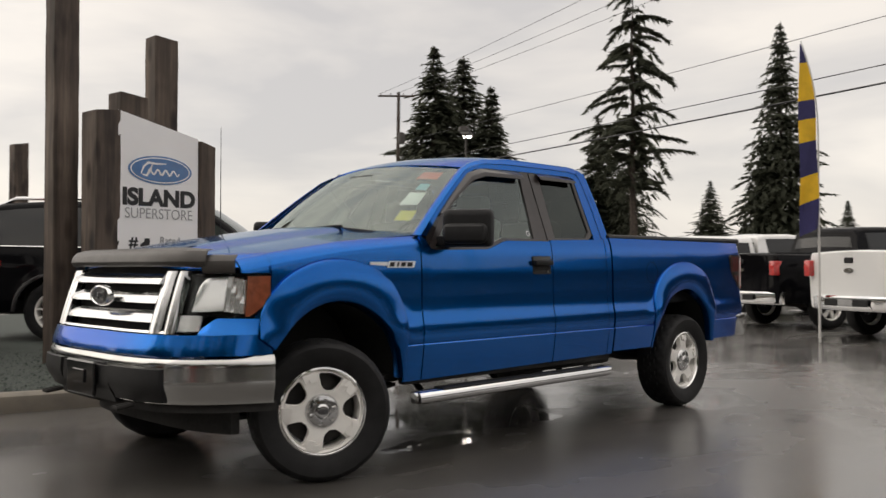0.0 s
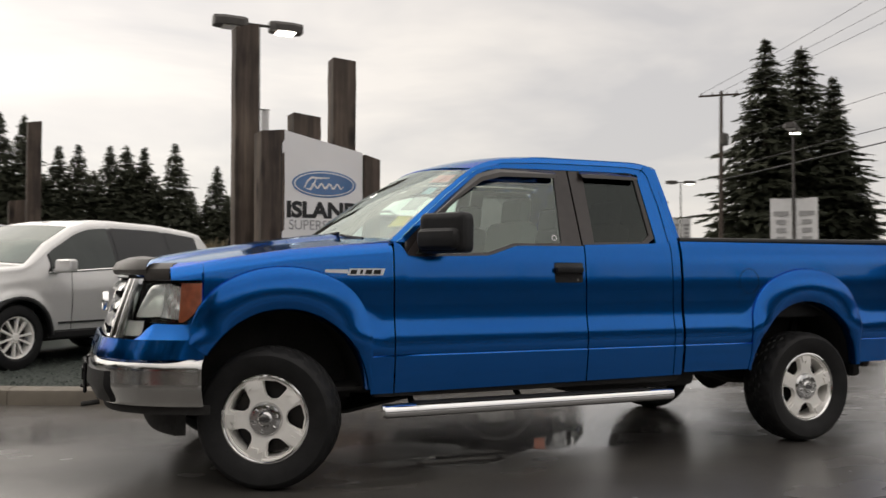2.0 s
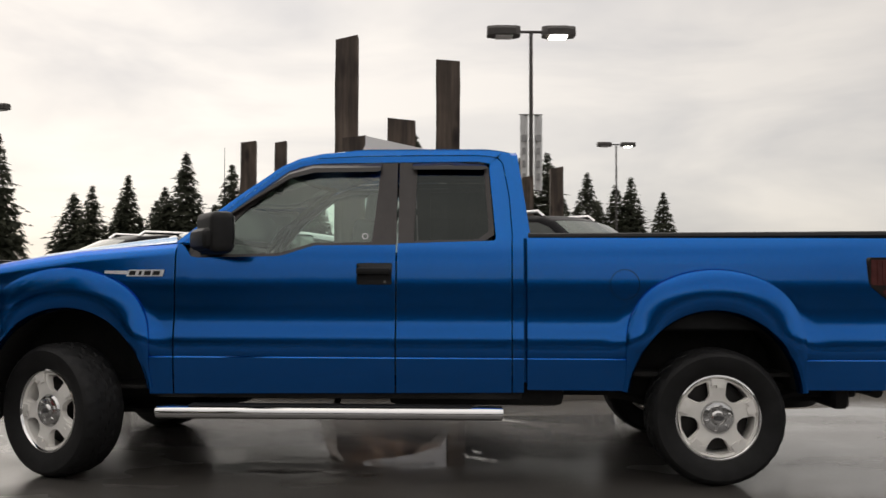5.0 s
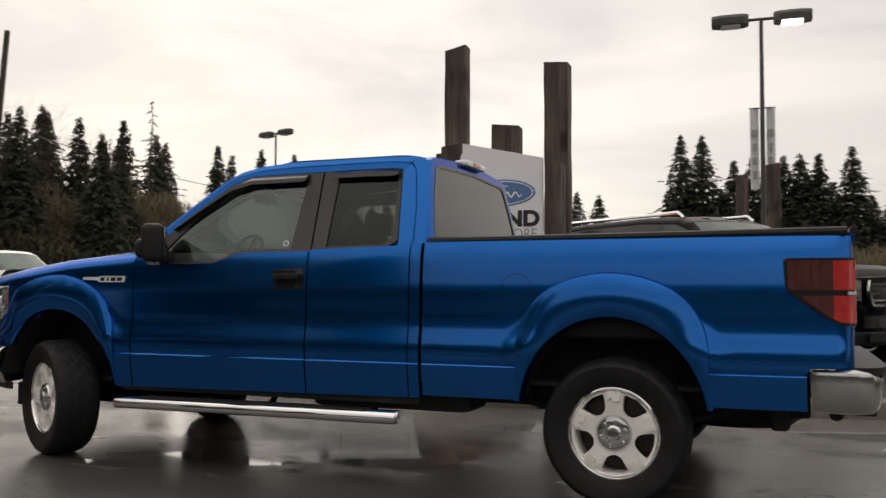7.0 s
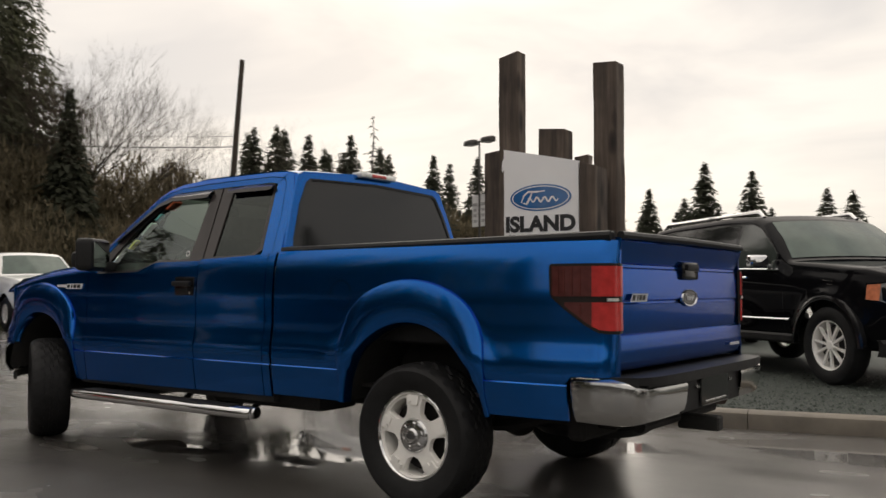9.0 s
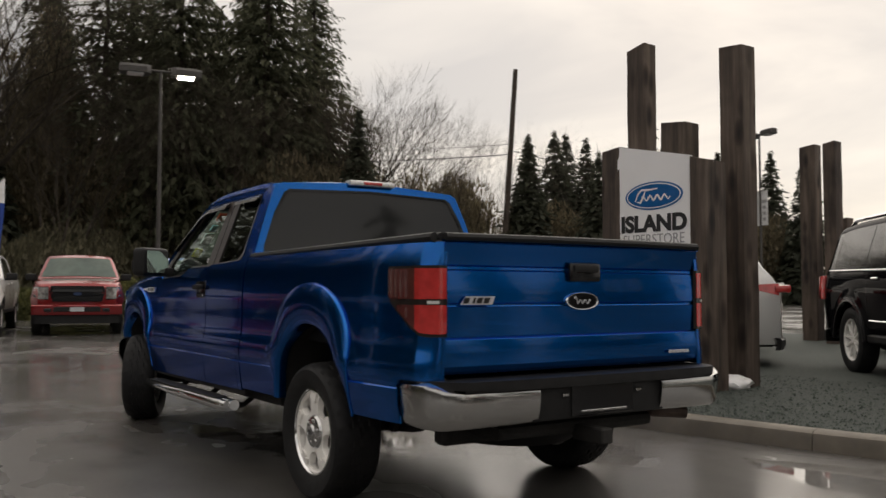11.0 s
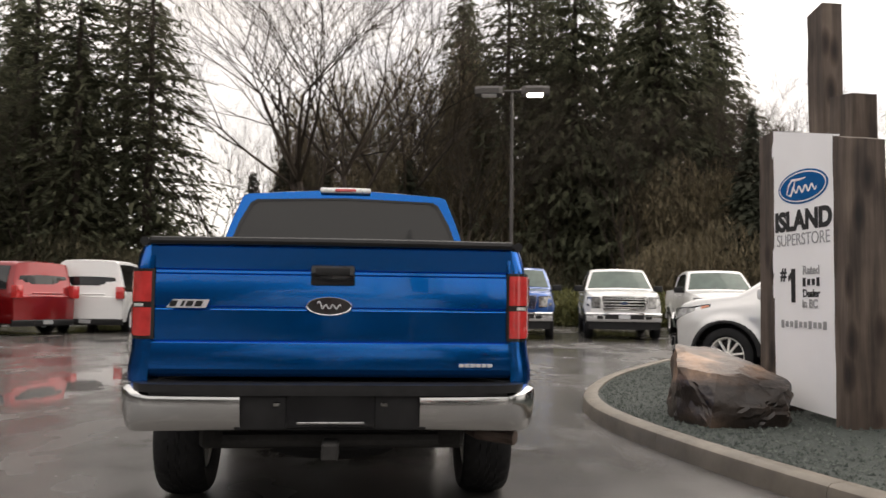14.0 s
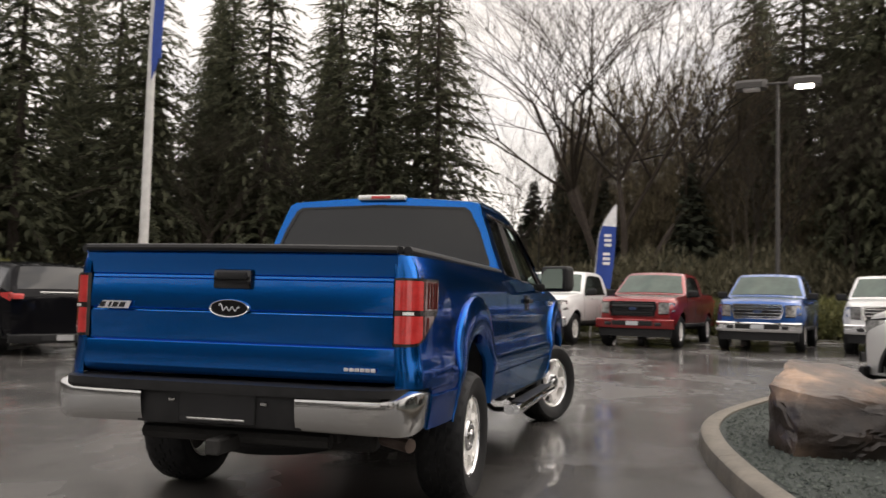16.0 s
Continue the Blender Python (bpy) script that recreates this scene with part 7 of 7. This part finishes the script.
def thicket(name, material, label, places, size, per, wide=(0.008, 0.03)):
    """Brush of thin upright blades, far too many to count."""
    rg = random.Random(len(name))
    V, F = [], []
    for x, y, z0, rad, h in places:
        for k in range(per):
            a, d = rg.uniform(0, 2 * math.pi), rad * math.sqrt(rg.random())
            zz = h * rg.random() ** 0.8
            px, py, pz = x + d * math.cos(a), y + d * math.sin(a), z0 + zz * (1 - 0.35 * (d / rad) ** 2)
            ln, w, b = size * rg.uniform(0.5, 1.3), size * rg.uniform(*wide), rg.uniform(0, 2 * math.pi)
            lean = rg.uniform(-1.1, 1.1)
            i0 = len(V)
            ux, uy = math.cos(b), math.sin(b)
            V.extend(((px - ux * w, py - uy * w, pz), (px + ux * w, py + uy * w, pz), (px + uy * lean * ln, py - ux * lean * ln, pz + ln)))
            F.append((i0, i0 + 1, i0 + 2))
    return tagged(new(name, from_lists(name, V, F, material)), label, "brush", kind="stuff")


# paler BRUSH colour on this far brush stands in for haze
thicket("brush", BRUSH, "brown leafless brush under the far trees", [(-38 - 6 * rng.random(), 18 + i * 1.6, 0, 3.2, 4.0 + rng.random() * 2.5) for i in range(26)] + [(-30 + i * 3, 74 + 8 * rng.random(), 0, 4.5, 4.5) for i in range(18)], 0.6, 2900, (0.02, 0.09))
thicket("undergrowth", HEDGE, "olive green undergrowth on the bank behind the parked pickups", [(-23.5 - rng.random() * 2.0, -22 + i * 1.2, 0.2, 1.5, 1.0 + rng.random() * 0.5) for i in range(34)] + [(-18 - rng.random() * 3 + i * 0.7, -20 - i * 0.55 - rng.random(), 0.15, 1.6, 1.7 + rng.random()) for i in range(18)], 0.18, 2500, (0.12, 0.40))
thicket("dark_brush", SCRUB, "dark leafless brush between the firs", [(-44 - rng.random() * 8, -46 + i * 1.35, 0.2, 3.2, 2.5 + rng.random() * 3) for i in range(52)], 0.55, 1800, (0.04, 0.16))
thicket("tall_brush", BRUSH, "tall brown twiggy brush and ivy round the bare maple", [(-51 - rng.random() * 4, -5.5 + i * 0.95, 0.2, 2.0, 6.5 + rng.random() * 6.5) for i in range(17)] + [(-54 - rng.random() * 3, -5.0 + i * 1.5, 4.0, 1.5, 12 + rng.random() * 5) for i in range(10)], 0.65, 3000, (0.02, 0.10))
# haze over the bank is put into the colour: BRUSH is paler than SCRUB
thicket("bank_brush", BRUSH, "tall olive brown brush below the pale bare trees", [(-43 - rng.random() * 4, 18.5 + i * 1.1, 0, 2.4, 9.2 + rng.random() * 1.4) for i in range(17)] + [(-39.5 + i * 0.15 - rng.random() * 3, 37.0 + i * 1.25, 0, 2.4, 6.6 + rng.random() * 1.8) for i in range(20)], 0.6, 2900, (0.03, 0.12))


# ---- lamps, poles, wires, flags ----
POLE = plain("painted_steel_pole", (0.055, 0.05, 0.046), 0.6, 0.0, 0.2, 6)
PALE_POLE = plain("white_pole", (0.55, 0.54, 0.52), 0.4, 0.1, 0.1, 5)
LIT = glow("lamp_glass_lit", (1.0, 0.94, 0.84), 14.0)
BANNER = plain("banner_cloth", (0.62, 0.62, 0.62), 0.8, 0, 0.06, 4)
FLAG_BLUE = plain("flag_blue", (0.02, 0.06, 0.30), 0.7, 0, 0.12, 5)
FLAG_NAVY = plain("flag_navy", (0.025, 0.022, 0.10), 0.7, 0, 0.12, 5)
FLAG_GOLD = plain("flag_gold", (0.75, 0.45, 0.015), 0.7, 0, 0.12, 5)


def street_lamp(x, y, h, turn, lit=1, banner=None, z=0.0, facing=0):
    v = thing("street_lamp", pose(x, y, z, 0, 0, turn), "tall twin-headed parking lot lamp on a steel pole" + (" with banners" if banner else ""), "street lamp", "lot lamps")
    bm = bmesh.new()
    tube(bm, [(0, 0, 0), (0, 0, h * 0.5), (0, 0, h - 0.05)], [0.085, 0.07, 0.055], 10)
    box(bm, (0, 0, 0.3), (0.5, 0.5, 0.6), 0.04, 1)
    part("pole", bm, POLE, v)
    bm = bmesh.new()
    tube(bm, [(-0.55, 0, h - 0.02), (0.55, 0, h - 0.02)], 0.045, 8)
    part("arm", bm, POLE, v)
    for s in (-1, 1):
        bm = bmesh.new()
        rows = [[(s * xx, yy * w, h + zz) for yy, zz in ((-1, -0.16), (-1, 0.03), (-0.7, 0.13), (0.7, 0.13), (1, 0.03), (1, -0.16))] for xx, w in ((0.34, 0.16), (0.48, 0.30), (1.05, 0.33), (1.36, 0.20))]
        vs = quads(bm, rows, close=True)
        bm.faces.new(vs[0])
        bm.faces.new(vs[-1][::-1])
        hd = part("head", bm, POLE, v)
        bm = bmesh.new()
        box(bm, (s * 0.84, 0, h - 0.175), (0.54, 0.46, 0.06), 0.025, 1)
        part("lamp_glass", bm, LIT if s == lit else WHITE_PRINT, hd)
    if banner:
        b0, b1, w = banner
        for s in (-1, 1):
            bm = bmesh.new()
            panel(bm, [[(s * (0.10 + w * i / 4), 0.03 * math.sin(i * 1.4), b0 + (b1 - b0) * k / 6) for k in range(7)] for i in range(5)], (0, 0.006, 0))
            bn = part("banner", bm, BANNER, v, "white cloth banner with dark bars")
            bn.matrix_local = pose(0, 0, 0, 0, 0, facing)
            for i in range(4):
                zz = b0 + (b1 - b0) * (0.18 + 0.17 * i)
                bm = bmesh.new()
                box(bm, (s * (0.10 + w / 2), -0.035, zz), (w * (0.45 if i < 3 else 0.7), 0.006, (b1 - b0) * 0.09), 0.002, 1)
                part("banner_bar", bm, INK_GREY, bn)
        for zz in (b0, b1):
            bm = bmesh.new()
            tube(bm, [(-0.12 - w, 0, zz), (0.12 + w, 0, zz)], 0.02, 6)
            part("banner_arm", bm, POLE, v).matrix_local = pose(0, 0, 0, 0, 0, facing)
    return v


street_lamp(4.06, 21.2, 8.85, 3, 1, (3.9, 6.25, 0.24))
street_lamp(-23.7, 39.9, 10.3, -18, 0, (5.0, 7.0, 0.6))
street_lamp(12.4, 57.0, 10.9, 5, 1)
street_lamp(-15.7, 83.0, 7.9, 10, 1)
street_lamp(-22.5, 5.47, 8.65, 80, 1, None, 0.2)
street_lamp(34.8, 30.9, 9.2, 38, 1, (2.7, 5.4, 1.1), 0.0, -83)
street_lamp(50.6, 60.9, 9.9, -20, 1, (4.4, 6.6, 0.8))

lot_posts = thing("timber_posts", pose(0, 0, 0), "group of weathered timber posts standing in the gravel", "posts")
for x, y, h, w in ((-2.56, 12.95, 4.10, 0.32), (-1.74, 12.42, 4.01, 0.24), (-2.05, 13.2, 2.6, 0.32)):
    post(lot_posts, x, y, w, 0.3, h, 8, 0.04, 0.10)
far_posts = thing("timber_posts", pose(0, 0, 0), "pair of weathered timber posts near a lamp", "posts")
for x, y, h, w in ((3.66, 16.38, 3.75, 0.28), (4.35, 15.95, 3.92, 0.31)):
    post(far_posts, x, y, w, 0.30, h, 4, 0.05, 0.0)


def wire(a, b, sag, r):
    bm = bmesh.new()
    a, b = Vector(a), Vector(b)
    tube(bm, [a.lerp(b, i / 16) - Vector((0, 0, sag * 4 * (i / 16) * (1 - i / 16))) for i in range(17)], r, 4)
    return bm


def utility_pole(x, y, h, turn, arms, label, tilt=0.012):
    v = thing("utility_pole", pose(x, y, 0, 0, 0, turn), label, "utility pole", "utility poles")
    bm = bmesh.new()
    tube(bm, [(0, 0, 0), (tilt * h, 0, h)], [0.24, 0.17] if not arms else [0.17, 0.11], 10)
    part("pole", bm, BARK, v)
    for k in range(arms):
        bm = bmesh.new()
        box(bm, (0, 0.12, h - 0.25 - k * 0.9), (2.5 if k == 0 else 1.6, 0.10, 0.12), 0.01, 1)
        part("crossarm", bm, BARK, v)
        for xx in (-1.1, -0.4, 0.5, 1.1):
            bm = bmesh.new()
            lathe(bm, [(0.03, 0), (0.045, 0.06), (0.03, 0.12), (0.012, 0.15)], 8, "z", (xx * (1 if k == 0 else 0.6), 0.12, h - 0.19 - k * 0.9))
            part("insulator", bm, POLE, v)
    if arms:
        bm = bmesh.new()
        lathe(bm, [(0.02, 0), (0.24, 0.03), (0.26, 0.4), (0.24, 0.75), (0.03, 0.85)], 14, "z", (0.34, -0.1, h - 3.6))
        part("transformer", bm, POLE, v)
    return v


utility_pole(37.4, 39.9, 13.2, -42, 1, "wooden utility pole with a crossarm and transformer")
utility_pole(-39.9, 33.5, 16.6, 50, 0, "bare leaning wooden utility pole among the trees", 0.065)
utility_pole(58.4, 75.2, 9.6, -40, 3, "distant wooden utility pole with three crossarms")
wires = (((36.6, 40.6, 13.1), (22.0, -1.0, 13.4), 0.3, 0.012), ((37.4, 39.9, 13.1), (23.2, -2.3, 13.2), 0.3, 0.012), ((38.2, 39.2, 13.1), (24.2, -3.0, 13.0), 0.3, 0.012),
         ((37.4, 39.9, 7.4), (28.0, -1.0, 7.7), 0.1, 0.035), ((37.4, 39.9, 8.1), (27.6, -2.0, 8.3), 0.1, 0.02), ((37.4, 39.9, 9.7), (28.5, 0.0, 10.1), 0.1, 0.014))
for a, b, s, r in wires:
    tagged(part("power_line", wire(a, b, s, r), INK), "thin black overhead power line", "cable", "overhead lines")
for a, b, s, r in (((-39.5, 34.0, 10.7), (-50.0, 15.0, 10.0), 0.3, 0.03), ((-39.5, 34.0, 11.4), (-50.0, 15.0, 10.7), 0.3, 0.015), ((-39.5, 34.0, 11.0), (-49.0, 70.0, 11.2), 0.4, 0.03)):
    tagged(part("power_line", wire(a, b, s, r), INK), "thin black overhead power line", "cable", "overhead lines")


def feather_flag(x, y, z, h, w, turn, bands, label, marks=0, tilt=0.0):
    """A blade-shaped flag: its pole bows over towards the pointed tip."""
    v = thing("feather_flag", pose(x, y, z, 0, 0, turn), label, "flag", "feather flags")
    bow = lambda t: tilt * h * t + w * 0.85 * max(0.0, t - 0.70) ** 2 / 0.09
    bm = bmesh.new()
    tube(bm, [(bow(i / 20), 0, h * i / 20) for i in range(21)], [0.022 - 0.014 * i / 20 for i in range(21)], 8)
    part("pole", bm, PALE_POLE, v)
    edge = lambda t: (0.38 + 0.61 * t)
    for a, b, mm in bands:
        bm = bmesh.new()
        rows = []
        for k in range(9):
            t = a + (b - a) * k / 8
            x0, x1 = bow(edge(t)) + 0.02, tilt * h * edge(t) + w * (0.90 + 0.10 * math.sin(t * math.pi))
            rows.append([(x0 + max(0.01, x1 - x0) * j / 4, 0.05 * math.sin(j * 1.1 + t * 9) * (1 - t), h * edge(t) - 0.03 * h * (j / 4) * (1 - t)) for j in range(5)])
        panel(bm, rows, (0, 0.004, 0))
        part("cloth", bm, mm, v)
    for i in range(marks):
        bm = bmesh.new()
        zz = h * (0.72 - 0.14 * i)
        for dz in (-0.036, 0, 0.036):
            box(bm, (w * 0.55 + tilt * zz, -0.065, zz + h * dz), (w * 0.40, 0.006, h * 0.022), 0.001, 1)
        part("flag_mark", bm, WHITE_PRINT, v)
    return v


feather_flag(10.75, 0.75, 0.0, 4.63, 0.32, 142, ((0.0, 0.16, FLAG_NAVY), (0.16, 0.30, FLAG_GOLD), (0.30, 0.48, FLAG_NAVY), (0.48, 0.60, FLAG_GOLD), (0.60, 0.70, FLAG_NAVY), (0.70, 0.90, FLAG_GOLD), (0.90, 1.0, FLAG_NAVY)), "navy and yellow feather flag on a white pole")
feather_flag(-19.5, -0.45, rise(-19.5), 4.2, 0.56, 100, ((0.0, 0.74, FLAG_BLUE), (0.74, 1.0, WHITE_PRINT)), "blue feather flag with white marks", 2, 0.07)
fl = thing("flagpole", pose(-12.2, -11.8, 0.1), "white flagpole with a narrow blue flag", "flagpole")
bm = bmesh.new()
tube(bm, [(0, 0, 0), (0, 0, 6), (0, 0, 12.5)], [0.13, 0.11, 0.07], 12)
part("pole", bm, PALE_POLE, fl)
bm = bmesh.new()
panel(bm, [[(0.14 + 0.03 * math.sin(k), 0.10 + 0.10 * j, 6.9 + 4.6 * k / 8 + (0.25 * j if k == 0 else 0)) for j in range(4)] for k in range(9)], (0.01, 0, 0))
part("flag", bm, FLAG_BLUE, fl)

# ---- boulder, white sack, gravel stones ----


def stone_mat():
    m, n, l, b = mat("brown_rock")
    big, fine, strata = tex_noise(n, l, 1.6, 6.0, 0.6), tex_noise(n, l, 14, 8.0, 0.65), tex_noise(n, l, 3.0, 5.0, 0.6, (0.5, 0.5, 3.5))
    col = ramp(n, l, big.outputs[0], [(0.36, (0.022, 0.016, 0.013)), (0.52, (0.070, 0.049, 0.037)), (0.66, (0.25, 0.185, 0.14))])
    dk = ramp(n, l, strata.outputs[0], [(0.35, (0.7, 0.68, 0.66)), (0.6, (1.08, 1.04, 1.0))])
    mul = n.new("ShaderNodeMixRGB")
    mul.blend_type, mul.inputs[0].default_value = "MULTIPLY", 1.0
    l.new(col.outputs[0], mul.inputs[1])
    l.new(dk.outputs[0], mul.inputs[2])
    # lit top and shaded flanks put into the colour, by height with ragged noise
    co, sp, ad = n.new("ShaderNodeTexCoord"), n.new("ShaderNodeSeparateXYZ"), n.new("ShaderNodeMath")
    l.new(co.outputs["Object"], sp.inputs[0])
    ad.operation = "MULTIPLY_ADD"
    ad.inputs[1].default_value = 0.45
    l.new(strata.outputs[0], ad.inputs[0])
    l.new(sp.outputs[2], ad.inputs[2])
    bed = ramp(n, l, ad.outputs[0], [(0.68, (0.42, 0.40, 0.38)), (0.78, (1.75, 1.56, 1.36))])
    two = n.new("ShaderNodeMixRGB")
    two.blend_type, two.inputs[0].default_value = "MULTIPLY", 1.0
    l.new(mul.outputs[0], two.inputs[1])
    l.new(bed.outputs[0], two.inputs[2])
    l.new(two.outputs[0], b.inputs["Base Color"])
    b.inputs["Roughness"].default_value = 0.42
    bump(n, l, b, fine.outputs[0], 0.8, 0.016)
    return m


ROCK = stone_mat()
bm = bmesh.new()
corners = ((1.05, 3.00, 0.76), (0.78, 3.48, 0.71), (1.72, 2.77, 0.595), (2.00, 3.00, 0.57), (2.03, 3.28, 0.455), (1.98, 3.58, 0.42), (1.80, 3.72, 0.47), (1.55, 3.62, 0.54), (1.25, 3.62, 0.60),
           (2.12, 2.92, 0.33), (2.12, 3.30, 0.30), (2.02, 3.60, 0.28), (0.85, 2.98, 0.08), (1.62, 2.78, 0.08), (2.10, 2.89, 0.08), (2.10, 3.30, 0.08), (1.98, 3.60, 0.08), (1.66, 3.78, 0.08), (1.10, 3.75, 0.08), (0.70, 3.30, 0.08))
for p in corners:
    bm.verts.new(p)
bmesh.ops.convex_hull(bm, input=bm.verts[:])
bmesh.ops.triangulate(bm, faces=bm.faces[:])
bmesh.ops.subdivide_edges(bm, edges=bm.edges[:], cuts=9, use_grid_fill=True)
bm.normal_update()
for v in bm.verts:
    p = v.co.copy()
    crack = -0.022 if abs(noise.noise(Vector((p.x * 1.5, p.y * 1.5, p.z * 5 + p.x + p.y))) - 0.1) < 0.045 and v.normal.z < 0.5 else 0
    ridge = 0.013 * (1 if noise.noise(Vector((p.x * 2.2, p.y * 2.2, p.z * 6))) > 0.12 else 0)
    v.co = p + v.normal * (noise.fractal(p * 4.0, 0.9, 2.1, 5) * 0.026 + crack + ridge)
tagged(part("boulder", bm, ROCK, None, "", 24), "large angular brown boulder lying on the gravel", "rock")
bm = bmesh.new()
bmesh.ops.create_icosphere(bm, subdivisions=3, radius=1)
for v in bm.verts:
    v.co = Vector((v.co.x * 0.13, v.co.y * 0.26, v.co.z * 0.09)) * (1 + 0.35 * noise.noise(v.co * 2.6))
bmesh.ops.translate(bm, verts=bm.verts[:], vec=(2.12, 4.50, 0.20))
tagged(part("white_sack", bm, WHITE_SHEET, None, "", 60), "crumpled white plastic sack between the posts", "sack")

rg = random.Random(9)
V, F = [], []
for k in range(9000):
    x = rg.uniform(-4.5, 5.5)
    lo = float(np.interp(x, [p[0] for p in KERB], [p[1] for p in KERB])) + 0.2
    y = lo + rg.random() ** 1.5 * 3.5
    s = rg.uniform(0.008, 0.02)
    z = rise(x) + 0.128 + 0.03 * min(1, (y - lo) / 3)
    i0 = len(V)
    a = rg.uniform(0, 6.28)
    for j in range(4):
        b = a + j * math.pi / 2
        V.append((x + math.cos(b) * s * rg.uniform(0.7, 1.2), y + math.sin(b) * s * rg.uniform(0.7, 1.2), z))
    V.append((x, y, z + s * rg.uniform(0.6, 1.1)))
    F.extend(((i0, i0 + 1, i0 + 4), (i0 + 1, i0 + 2, i0 + 4), (i0 + 2, i0 + 3, i0 + 4), (i0 + 3, i0, i0 + 4)))
PEBBLE = leafy("gravel_pebbles", (0.02, 0.027, 0.023), (0.105, 0.12, 0.105), 0.6, 0.0)
tagged(new("gravel_stones", from_lists("gravel_stones", V, F, PEBBLE)), "loose green-grey gravel stones", "gravel", kind="stuff")
